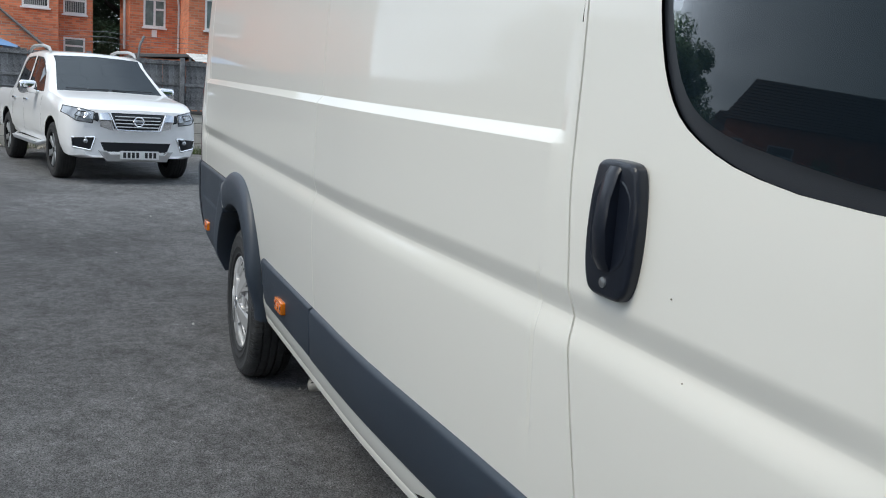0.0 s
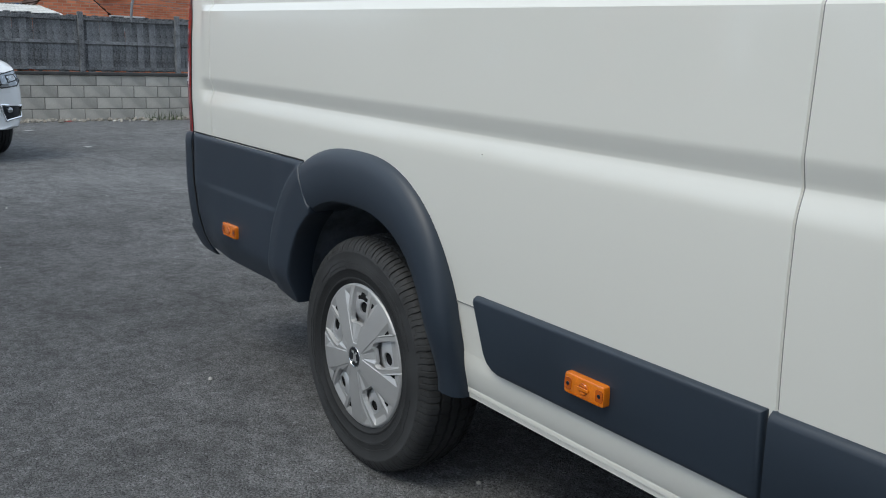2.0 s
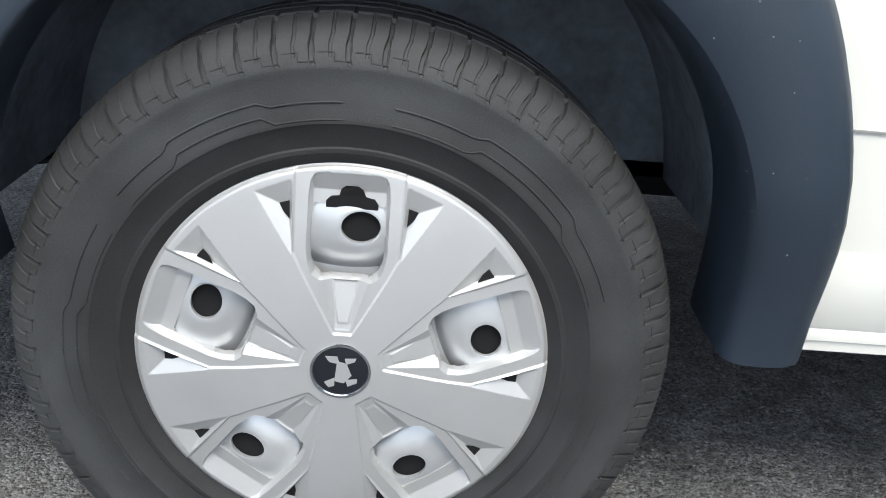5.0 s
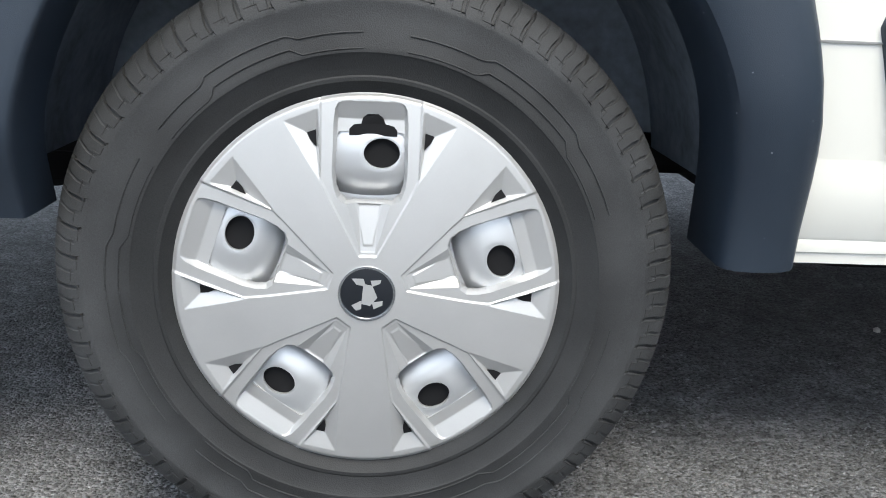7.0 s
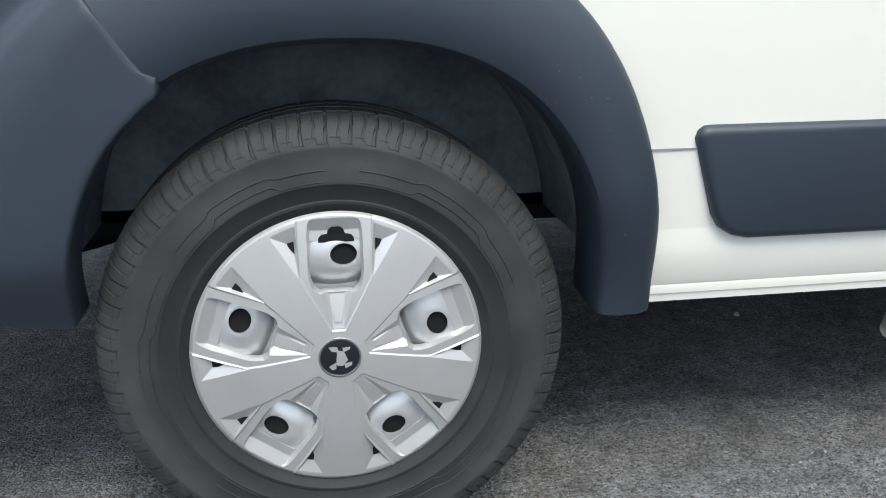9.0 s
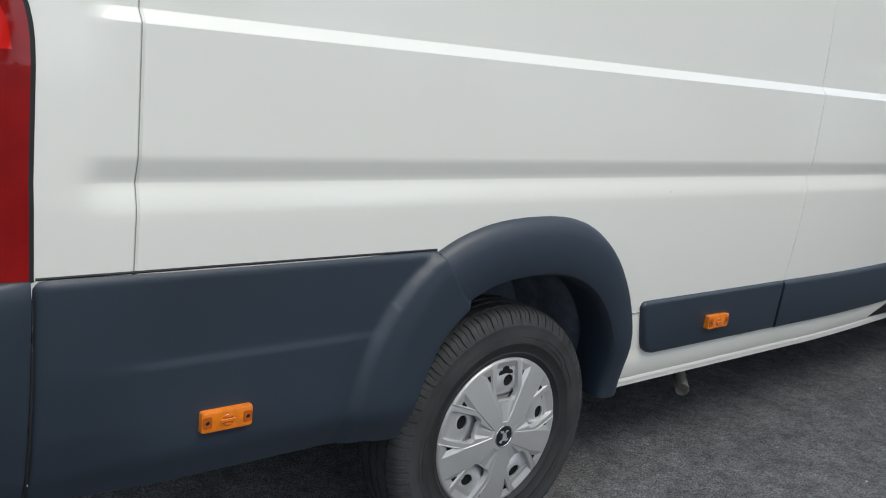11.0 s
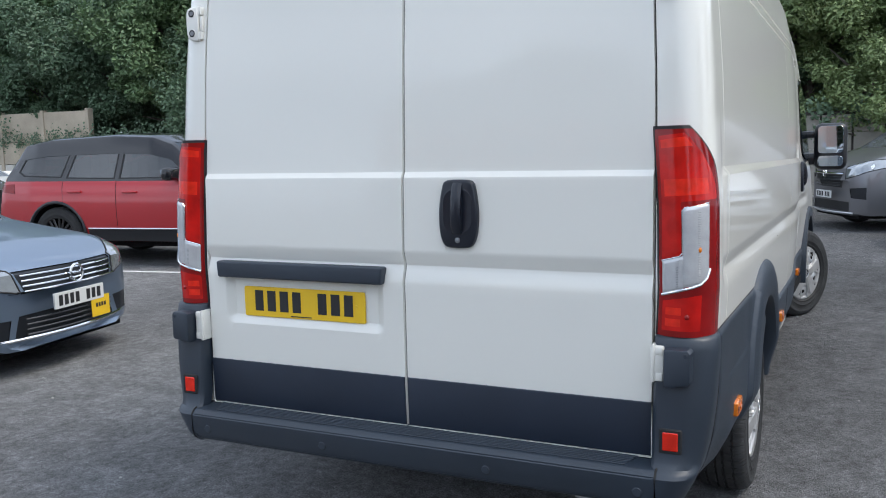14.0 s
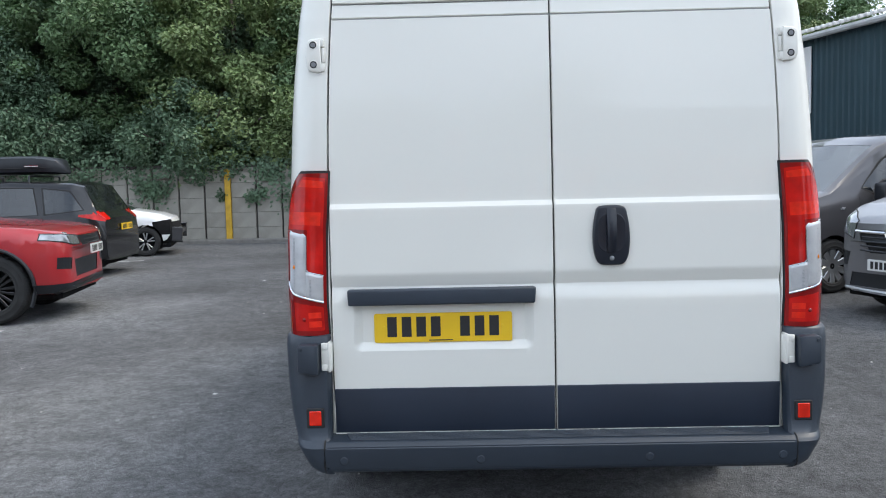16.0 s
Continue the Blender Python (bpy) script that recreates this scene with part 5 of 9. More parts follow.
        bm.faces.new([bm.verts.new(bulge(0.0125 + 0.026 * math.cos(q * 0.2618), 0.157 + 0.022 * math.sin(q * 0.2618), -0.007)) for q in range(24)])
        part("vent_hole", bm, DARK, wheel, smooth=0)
        # Dark plates laid on the cap stand in for shaded slots.
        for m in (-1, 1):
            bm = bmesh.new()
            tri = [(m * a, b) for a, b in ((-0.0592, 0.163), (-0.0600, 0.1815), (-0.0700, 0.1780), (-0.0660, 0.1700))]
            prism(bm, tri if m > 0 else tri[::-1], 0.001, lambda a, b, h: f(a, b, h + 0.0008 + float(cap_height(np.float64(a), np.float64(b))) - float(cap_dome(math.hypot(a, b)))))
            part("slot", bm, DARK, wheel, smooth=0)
    # Dark plate on the hood stands in for the shaded valve cutout.
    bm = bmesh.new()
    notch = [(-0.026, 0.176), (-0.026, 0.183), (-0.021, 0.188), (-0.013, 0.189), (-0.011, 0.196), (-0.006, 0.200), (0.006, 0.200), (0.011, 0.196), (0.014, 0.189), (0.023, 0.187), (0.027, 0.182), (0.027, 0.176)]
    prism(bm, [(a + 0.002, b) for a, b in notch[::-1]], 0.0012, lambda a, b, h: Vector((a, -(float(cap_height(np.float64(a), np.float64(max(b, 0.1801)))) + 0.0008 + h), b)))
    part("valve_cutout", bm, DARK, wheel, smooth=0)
    bm = bmesh.new()
    lathe(bm, [(0.0, -0.1186), (0.027, -0.1186), (0.030, -0.1180), (0.034, -0.112)], 40)
    part("badge", bm, BLACK, wheel)
    bm = bmesh.new()
    lathe(bm, [(0.0285, -0.1172), (0.030, -0.1196), (0.0325, -0.1196), (0.0345, -0.1160)], 40)
    part("badge_ring", bm, CHROME, wheel, "bright ring round the badge")
    bm = bmesh.new()
    badge = lambda a, b, h: Vector((a, -(0.1192 + h), b))
    for poly in ([(-0.017, 0.018), (-0.004, 0.018), (-0.001, 0.009), (-0.012, 0.011)], [(-0.004, 0.012), (0.006, 0.010), (0.012, -0.004), (0.004, -0.014), (-0.006, -0.012)], [(0.004, 0.016), (0.016, 0.017), (0.015, 0.013), (0.006, 0.009)],
                 [(-0.017, -0.014), (-0.006, -0.008), (-0.006, -0.018), (-0.012, -0.020)], [(0.006, -0.010), (0.018, -0.008), (0.018, -0.013), (0.008, -0.018)]):
        prism(bm, poly, 0.001, badge)
    part("emblem", bm, SILVER, wheel, "plain silver emblem on the black badge")
    return wheel


def copy_part(ob, parent, m):
    """A copy of a part with its pieces, under the same or another thing."""
    made = {}
    for o in (ob, *ob.children_recursive):
        made[o] = o.copy()
        scene.collection.objects.link(made[o])
        made[o].parent = parent if o is ob else made[o.parent]
    made[ob].matrix_local = m
    return made[ob]


rear_right = van_wheel("wheel")
rear_right.matrix_local = pose(0.004, -0.884, 0.362)
copy_part(rear_right, van, pose(0.004, 0.884, 0.362, 0, 20, 180))
copy_part(rear_right, van, pose(4.02, -0.850, 0.362 + 0.081, 0, 35, -30))
copy_part(rear_right, van, pose(4.02, 0.850, 0.362 + 0.081, 0, 50, 150))


# ---- the other parked vehicles ----
def paint(name, color, metal=0.0, rough=0.32):
    return make(name, color, rough, metal, var=0.03, scale=2, coat=0.9, bscale=400, fine=0.1)


P_WHITE = paint("pearl_white_paint", (0.85, 0.85, 0.845))
LAMP_DARK = make("headlamp_inner", (0.48, 0.50, 0.52), 0.12, 0.5, var=0.6, scale=24, coat=1.0)
P_RED = paint("metallic_red_paint", (0.44, 0.024, 0.030), 0.25)
P_BLUE = paint("pale_blue_metallic_paint", (0.20, 0.26, 0.345), 0.72)
P_BLACK = make("black_paint", (0.010, 0.010, 0.012), 0.22, var=0.05, scale=2, coat=0.5, bscale=400, fine=0.1, spec=0.4)
P_CHARCOAL = paint("charcoal_metallic_paint", (0.045, 0.044, 0.046), 0.5)
P_GREY = paint("grey_metallic_paint", (0.185, 0.187, 0.20), 0.45)
P_TAUPE = paint("brown_grey_metallic_paint", (0.085, 0.082, 0.088), 0.4)
GUNMETAL = make("dark_grille_metal", (0.09, 0.09, 0.095), 0.35, 0.6, var=0.1)
ALLOY = make("machined_alloy", (0.55, 0.56, 0.57), 0.28, 0.8, var=0.05, scale=10)
BLACK_ALLOY = make("black_alloy", (0.02, 0.02, 0.021), 0.25, 0.3, var=0.1, scale=10, coat=0.6)


def road_wheel(parent, at, r, half, rim, spokes, alloy, side, turn=0.0, steer=0.0, twin=False):
    """A wheel with a spoked rim; side -1 is the vehicle's right."""
    bm = bmesh.new()
    lathe(bm, [(0.0, 0.0), (rim * 0.5, 0.0), (rim * 0.93, 0.005), (rim * 0.96, -half * 0.75), (rim * 1.01, -half * 0.93), (rim * 1.03, -half * 0.90), (rim * 1.0, -half * 0.5), (rim * 0.97, half * 0.8)], 40, mat=0)
    lathe(bm, [(rim * 0.03, -half * 0.78), (rim * 0.17, -half * 0.76), (rim * 0.20, -half * 0.55)], 24)
    wheel = part("wheel", bm, [DARK, alloy], parent)
    for k in range(spokes):
        a = 2 * math.pi * k / spokes + turn
        for da in ((-0.10, 0.10) if twin else (0,)):
            c, s = math.cos(a + da * 0.4), math.sin(a + da * 0.4)
            c2, s2 = math.cos(a + da * 2), math.sin(a + da * 2)
            w0, w1 = (0.055, 0.07) if twin else (0.05, 0.07) if spokes == 9 else (0.13, 0.20) if spokes > 7 else (0.13, 0.20)
            w0, w1 = w0 * rim, w1 * rim
            ra, rb = rim * 0.12, rim * 0.97
            pts = [(ra * c - w0 * s, ra * s + w0 * c), (ra * c + w0 * s, ra * s - w0 * c), (rb * c2 + w1 * s2, rb * s2 - w1 * c2), (rb * c2 - w1 * s2, rb * s2 + w1 * c2)]
            sp = bmesh.new()
            prism(sp, pts, half * 0.3, lambda p, q, h: Vector((p, -(half * (0.72 + 0.16 * math.hypot(p, q) / rim) + h), q)), 0.006, 1)
            part("spoke", sp, alloy, wheel)
    wheel.matrix_local = pose(*at, 0, 0, (0 if side < 0 else 180) + steer)
    part("tyre", tyre_mesh(r, half, rim * 1.0, 36), RUBBER, wheel, smooth=30)
    return wheel


def stand_in_plate(parent, x, y, z, material, facing=1, name="number_plate", tilt=0.0, marks=(1, 1, 1, 1, 0, 1, 1, 1)):
    bm = bmesh.new()
    place = lambda a, b, h: Vector((x + facing * (h + 0.012) - facing * tilt * b, y + facing * a, z + b))
    prism(bm, rounded(0.520, 0.111, 0.008, 3), 0.014, place, 0.001, 1)
    p = part(name, bm, material, parent)
    letter_bars(lambda a, b, h: place(a, b, h + 0.002), 0.46, 0.074, marks, INK, p)
    return p


def lamp_details(lens, mid, out, loop):
    """A dark seal round a headlamp, and two bright reflector bowls with their bulbs."""
    bm = bmesh.new()
    for a, b in loop:
        tube(bm, [a, b], 0.006, 4, False)
    part("lamp_seal", bm, SEAL, lens, smooth=0)
    across = out.cross(Vector((0, 0, 1))).normalized()
    up = across.cross(out)
    for shift, r in ((-0.075, 0.050), (0.050, 0.042)):
        bm = bmesh.new()
        c = mid + across * shift + out * 0.006
        rings = [[bm.verts.new(c + across * (q * math.cos(k * math.pi / 8)) + up * (q * math.sin(k * math.pi / 8)) + out * h) for k in range(16)] for q, h in ((r, 0.0), (r * 0.94, 0.007), (r * 0.80, 0.004), (r * 0.45, 0.001), (r * 0.40, 0.006), (r * 0.2, 0.010))]
        for r0, r1 in zip(rings, rings[1:]):
            for k in range(16):
                bm.faces.new((r0[k], r0[(k + 1) % 16], r1[(k + 1) % 16], r1[k]))
        bm.faces.new(rings[-1])
        bmesh.ops.recalc_face_normals(bm, faces=bm.faces)
        part("reflector_bowl", bm, CHROME, lens, "bright reflector bowl", smooth=40)


def car(name, label, category, m, spec):
    """A road vehicle lofted from its outlines; x forward from the front axle, y to its left. s runs back from the front bumper."""
    root = thing(name, label, category, m, spec.get("group", ""))
    L, fo, wb, wr = spec["L"], spec["fo"], spec["wb"], spec["wr"]
    tumble = spec.get("tumble", 0.80)
    top, belt, plan, bottom = spec["top"], spec["belt"], spec["plan"], spec["bottom"]
    ws, rw = spec["ws"], spec.get("rw")
    cuts = sorted({round(v, 3) for v in [t[0] for t in top] + [p[0] for p in plan] + list(ws) + list(rw or ()) + [0.13 * k for k in range(int(L / 0.13))] if 0 <= v <= L})
    stations = [cuts[0]]
    for v in cuts[1:]:
        if v - stations[-1] > 0.03 or v in ws or (rw and v in rw) or v == cuts[-1]:
            stations.append(v)

    def section(s):
        w, zb, zt = lerp_table(plan, s), lerp_table(bottom, s), lerp_table(top, s)
        zs = min(lerp_table(belt, s), zt - 0.06)
        hh = min(1, (zt - zs) / 0.3)
        wt = w * (1 - (1 - tumble) * min(1, (zt - zs) / 0.5)) * 0.955
        lo = lambda f: zb + f * (zs - zb)
        pts = [(0, zb), (w * 0.80, zb), (w * 0.94, zb + 0.03), (w * 0.985, lo(0.22)), (w, lo(0.45)), (w * 0.998, lo(0.68)), (w * 0.985, lo(0.90)), (w * 0.960, zs)]
        for g in (0.33, 0.66, 1.0):
            pts.append((w * 0.955 + (wt - w * 0.955) * g, zs + (zt - 0.075 * hh - zs) * g))
        pts += [(wt * 0.965, zt - 0.034 * hh), (wt * 0.88, zt - 0.012 * hh), (wt * 0.55, zt), (0, zt + 0.012)]
        return pts

    bm = bmesh.new()
    K = 15
    rings = []
    for s in stations:
        pts = section(s)
        w = lerp_table(plan, s)
        back = lambda y: 0.11 * max(0, 1 - s / 0.45) * (y / w) ** 2 - 0.05 * max(0, 1 - (L - s) / 0.3) * (y / w) ** 2
        left = [bm.verts.new((fo - s - back(y), y, z)) for y, z in pts]
        right = [left[0]] + [bm.verts.new((fo - s - back(y), -y, z)) for y, z in pts[1:-1]] + [left[-1]]
        rings.append((left, right))
    glass_faces, back_faces, roof_faces = [], [], []
    for i, (a, b) in enumerate(zip(rings, rings[1:])):
        s = (stations[i] + stations[i + 1]) / 2
        for half, flip in ((0, False), (1, True)):
            for k in range(K - 1):
                q = (a[half][k], a[half][k + 1], b[half][k + 1], b[half][k])
                f = bm.faces.new(q if not flip else q[::-1])
                if k >= 12 and ws[0] < s < ws[1]:
                    glass_faces.append(f)
                elif rw and k >= 12 and rw[0] < s < rw[1]:
                    back_faces.append(f)
                elif spec.get("roof") and (k >= 9 and ws[1] < s < spec["roof"][0] or 9 <= k <= 11 and (ws[0] + 0.08 < s < ws[1] or rw[0] < s < rw[1])):
                    roof_faces.append(f)
    for (l, r), front in ((rings[0], True), (rings[-1], False)):
        for k in range(K - 1):
            q = [l[k], r[k], r[k + 1], l[k + 1]]
            q = [v for n, v in enumerate(q) if v not in q[:n]]
            bm.faces.new(q if front else q[::-1])
    bmesh.ops.recalc_face_normals(bm, faces=bm.faces)
    bm.normal_update()
    part("windscreen", lift(bm, glass_faces, -0.003), spec.get("screen", SCREEN), root, "tinted windscreen")
    if back_faces:
        part("rear_window", lift(bm, back_faces, -0.003), PRIVACY, root)
    if roof_faces:
        part("roof", lift(bm, roof_faces, 0.001), spec["roof"][1], root)
    strip(bm, glass_faces + back_faces + roof_faces)
    # wheel openings
    for ax in (0.0, -wb):
        r = wr + spec.get("arch", 0.055)
        hole = [(ax + r * math.cos(radians(a)), wr + r * math.sin(radians(a))) for a in range(-40, 221, 20)]
        for sgn in (-1, 1):
            strip(bm, carve(bm, hole, 0, 2, lambda f, g=sgn: f.calc_center_median().y * g > 0.35))
            tub = bmesh.new()
            rows = [[tub.verts.new((x, sgn * y, z)) for y in (lerp_table(plan, fo - ax) - 0.02, 0.45)] for x, z in hole if z > lerp_table(bottom, fo - ax)]
            for r0, r1 in zip(rows, rows[1:]):
                tub.faces.new((r0[0], r1[0], r1[1], r0[1]))
            part("wheel_arch", tub, DARK, root)
            if spec.get("clad_arch"):
                lipm = bmesh.new()
                tube(lipm, [(ax + (r + 0.005) * math.cos(radians(a)), sgn * (lerp_table(plan, fo - ax) - 0.012), wr + (r + 0.005) * math.sin(radians(a))) for a in range(-25, 206, 10)], 0.022, 6)
                part("arch_trim", lipm, spec["clad_arch"], root)
    # side windows with their seals
    on_side = lambda g: (lambda f: f.calc_center_median().y * g > 0.35 and abs(f.normal.y) > 0.45)
    for poly in spec["windows"]:
        pts = [(fo - s, z) for s, z in poly[0]]
        for sgn in (-1, 1):
            carve(bm, pts, 0, 2, on_side(sgn))
            inner = carve(bm, grow(pts, -0.028), 0, 2, on_side(sgn))
            inner_set = set(inner)
            rim = [f for f in bm.faces if on_side(sgn)(f) and f not in inner_set and within(pts, f.calc_center_median().x, f.calc_center_median().z)]
            if inner:
                part("side_window", lift(bm, inner, -0.004), poly[1], root)
            if rim:
                part("window_seal", lift(bm, rim, 0.001), SEAL, root)
            strip(bm, list(inner_set | set(rim)))
    if spec.get("pillars"):
        house_faces = []
        for f in bm.faces:
            c = f.calc_center_median()
            if abs(c.y) > 0.35 and abs(f.normal.y) > 0.3 and ws[0] + 0.1 < fo - c.x < rw[1] and c.z > lerp_table(belt, fo - c.x) + 0.004:
                house_faces.append(f)
        if house_faces:
            part("window_pillar", lift(bm, house_faces, 0.0), spec["pillars"], root, "gloss black window pillars")
            strip(bm, house_faces)
    # panels, lamps and grilles let into the front, the rear and the sides
    for nm, poly, material, where, both, off, lab in spec.get("insets", ()):
        for g in ((1, -1) if both else (1,)):
            if where in ("front", "rear"):
                d = 1 if where == "front" else -1
                reach = spec.get("reach", 0.75)
                keep = lambda f: f.normal.x * d > 0.12 and ((f.calc_center_median().x > fo - reach) if d > 0 else (f.calc_center_median().x < fo - L + reach))
                pts = [(y * g, z) for y, z in poly]
                got = carve(bm, pts, 1, 2, keep)
                if got:
                    skin = lift(bm, got, off)
                    mid = sum((f.calc_center_median() for f in got), Vector()) / len(got)
                    out = sum((f.normal * f.calc_area() for f in got), Vector()).normalized()
                    loop = [[v.co.copy() for v in e.verts] for e in skin.edges if e.is_boundary]
                    lens = part(nm, skin, material, root, lab)
                    strip(bm, got)
                    if nm == "headlamp":
                        lamp_details(lens, mid, out, loop)
            else:
                pts = [(fo - s, z) for s, z in poly]
                got = carve(bm, pts, 0, 2, on_side(g))
                if got:
                    part(nm, lift(bm, got, off), material, root, lab)
                    strip(bm, got)
    for s0, z0, z1 in spec.get("seams", ()):
        for g in (1, -1):
            got = carve(bm, [(fo - s0 - 0.004, z0), (fo - s0 + 0.004, z0), (fo - s0 + 0.004, z1), (fo - s0 - 0.004, z1)], 0, 2, on_side(g))
            if got:
                part("door_gap", lift(bm, got, -0.004), SEAL, root)
                strip(bm, got)
    part("body", bm, spec["paint"], root, spec.get("body_label", ""), smooth=28)
    # dark cabin with seats
    zf = lerp_table(belt, ws[1])
    bm = bmesh.new()
    x_back = fo - (rw[0] if rw else L - 0.3)
    w = lerp_table(plan, ws[1]) - 0.08
    box(bm, x_back, fo - ws[0] - 0.35, -w, w, zf - 0.16, zf - 0.12)
    box(bm, fo - ws[0] - 0.42, fo - ws[0] - 0.12, -w + 0.06, w - 0.06, zf - 0.14, zf + 0.02, 0.03)
    rows = [fo - ws[1] - 0.55] + ([fo - ws[1] - 1.45] if not spec.get("cargo") else [])
    for x in rows:
        for y in (-0.38, 0.38):
            box(bm, x - 0.10, x + 0.05, y - 0.23, y + 0.23, zf - 0.2, zf + 0.20, 0.05)
            box(bm, x - 0.12, x - 0.03, y - 0.13, y + 0.13, zf + 0.23, zf + 0.40, 0.03)
    wheel_y = -0.38
    part("cabin", bm, CABIN, root, "dark seats and dashboard")
    bm = bmesh.new()
    cx = fo - ws[0] - 0.62
    tube(bm, [(cx + 0.05 * math.sin(a), wheel_y + 0.18 * math.cos(a), zf + 0.06 + 0.17 * math.sin(a)) for a in (2 * math.pi * k / 16 for k in range(17))], 0.014, 6, False)
    part("steering_wheel", bm, CABIN, root)
    # mirrors, wheels and underside
    for g in (-1, 1):
        bm = bmesh.new()
        mx, my, mz = fo - ws[0] - spec.get("mirror_back", 0.45), lerp_table(plan, ws[0]) + 0.09, lerp_table(belt, ws[0]) + 0.10
        mh, mw = spec.get("mirror", (0.16, 0.22))
        box(bm, mx - 0.06, mx + 0.09, g * (my - mw / 2), g * (my + mw / 2), mz - mh / 2, mz + mh / 2, 0.045, 3)
        box(bm, mx - 0.01, mx + 0.06, g * (my - mw / 2 - 0.10), g * (my - mw / 2 + 0.03), mz - mh / 2, mz - mh / 2 + 0.05, 0.01, 1)
        mir = part("door_mirror", bm, spec.get("mirror_mat", spec["paint"]), root)
        bm = bmesh.new()
        prism(bm, rounded(mw - 0.05, mh - 0.04, 0.03, 3), 0.003, lambda a, b, h: Vector((mx - 0.061 - h, g * my + a, mz + b)))
        part("mirror_glass", bm, MIRROR, mir)
        half = spec.get("tyre_half", 0.11)
        for ax in (0.0, -wb):
            road_wheel(root, (ax, g * (lerp_table(plan, fo - ax) - half - 0.012), wr), wr, half, wr * spec.get("rim", 0.62), spec.get("spokes", 5), spec.get("alloy", ALLOY), g, 0.3, 0, spec.get("twin", False))
        for s0, z0 in spec.get("handles", ()):
            bm = bmesh.new()
            y0 = lerp_table(plan, s0)
            box(bm, fo - s0 - 0.11, fo - s0 + 0.11, g * (y0 - 0.03), g * (y0 + 0.018), z0 - 0.016, z0 + 0.016, 0.012, 2)
            part("door_handle", bm, spec.get("handle_mat", spec["paint"]), root)
    bm = bmesh.new()
    box(bm, fo - L + 0.25, fo - 0.2, -0.72, 0.72, lerp_table(bottom, L / 2) - 0.06, lerp_table(bottom, L / 2) + 0.12)
    part("underside", bm, DARK, root)
    return root


def emblem(parent, x, y, z, r, material=None, ring=True):
    bm = bmesh.new()
    pts = [(x, y + r * math.cos(2 * math.pi * k / 24), z + r * math.sin(2 * math.pi * k / 24)) for k in range(25)]
    tube(bm, pts, r * 0.16, 6, False)
    w = 0.62 if ring is None else 1.25 if ring else 0.7
    box(bm, x - 0.006, x + 0.010, y - r * w, y + r * w, z - r * 0.14, z + r * 0.14, 0.004, 1)
    part("emblem", bm, material or CHROME, parent, "plain bright emblem")


def bars(parent, name, x, y0, y1, zs, t, material, slope=0.0, bow=0.04):
    """Horizontal grille bars, bowed back at the ends."""
    for z in zs:
        bm = bmesh.new()
        n = 8
        pts = [(x - slope * (z - zs[0]) - bow * ((2 * k / n - 1) ** 2), y0 + (y1 - y0) * k / n, z) for k in range(n + 1)]
        tube(bm, pts, t, 6)
        part(name, bm, material, parent)


# white double-cab pickup
pickup = car("pickup_truck", "white double-cab pickup with chrome grille and roof rails", "pickup truck", pose(-9.35, -1.07, 0, 0, 0, 13), dict(
    L=5.33, fo=0.93, wb=3.15, wr=0.385, paint=P_WHITE, tumble=0.80, arch=0.085, rim=0.60, spokes=6, tyre_half=0.125, mirror=(0.19, 0.24), mirror_mat=CHROME, handle_mat=CHROME, cargo=False, mirror_back=0.62, reach=0.9,
    top=[(0, 0.86), (0.05, 0.99), (0.18, 1.045), (0.6, 1.12), (1.25, 1.19), (1.32, 1.20), (2.10, 1.70), (2.35, 1.755), (2.8, 1.775), (3.4, 1.75), (3.62, 1.70), (3.80, 1.20), (3.86, 1.16), (5.2, 1.15), (5.33, 1.08)],
    belt=[(0, 0.90), (0.6, 1.02), (1.3, 1.11), (5.33, 1.13)], plan=[(0, 0.70), (0.06, 0.80), (0.2, 0.87), (0.5, 0.915), (4.9, 0.915), (5.33, 0.88)], bottom=[(0, 0.36), (0.3, 0.33), (0.7, 0.42), (5.33, 0.48)],
    ws=(1.32, 2.10), rw=(3.62, 3.80),
    windows=[([(1.62, 1.16), (2.16, 1.60), (2.30, 1.655), (2.68, 1.675), (2.70, 1.155)], GLASS), ([(2.78, 1.155), (2.77, 1.675), (3.30, 1.655), (3.45, 1.56), (3.55, 1.30), (3.50, 1.165)], PRIVACY)],
    insets=[("grille", [(-0.37, 0.955), (0.37, 0.955), (0.29, 0.735), (-0.29, 0.735)], BLACK, "front", False, -0.012, ""),
            ("lamp_housing", [(0.63, 0.945), (0.74, 0.960), (0.78, 0.900), (0.66, 0.872)], LAMP_DARK, "front", True, 0.002, "dark headlamp interior behind clear plastic"),
            ("side_vent", [(0.505, 0.945), (0.550, 0.950), (0.560, 0.850), (0.500, 0.825)], BLACK, "front", True, -0.006, ""),
            ("headlamp", [(0.556, 0.955), (0.68, 0.985), (0.86, 1.015), (0.89, 0.930), (0.77, 0.835), (0.575, 0.810)], HEADLAMP, "front", True, 0.003, "clear headlamp"),
            ("grille_wing", [(0.382, 0.958), (0.495, 0.942), (0.470, 0.765), (0.305, 0.718)], CHROME, "front", True, 0.008, ""),
            ("lower_intake", [(-0.47, 0.560), (0.47, 0.560), (0.42, 0.435), (-0.42, 0.435)], BLACK, "front", False, -0.01, ""),
            ("fog_lamp", [(0.54, 0.625), (0.82, 0.610), (0.81, 0.490), (0.60, 0.455)], BLACK, "front", True, -0.004, "")],
    seams=[(2.73, 0.55, 1.15), (3.58, 0.75, 1.15), (1.55, 0.60, 1.10)], handles=[(2.55, 1.02), (3.42, 1.02)]))
bars(pickup, "grille_bar", 0.937, -0.30, 0.30, (0.775, 0.82, 0.865, 0.91), 0.008, STEEL, 0.16, 0.018)
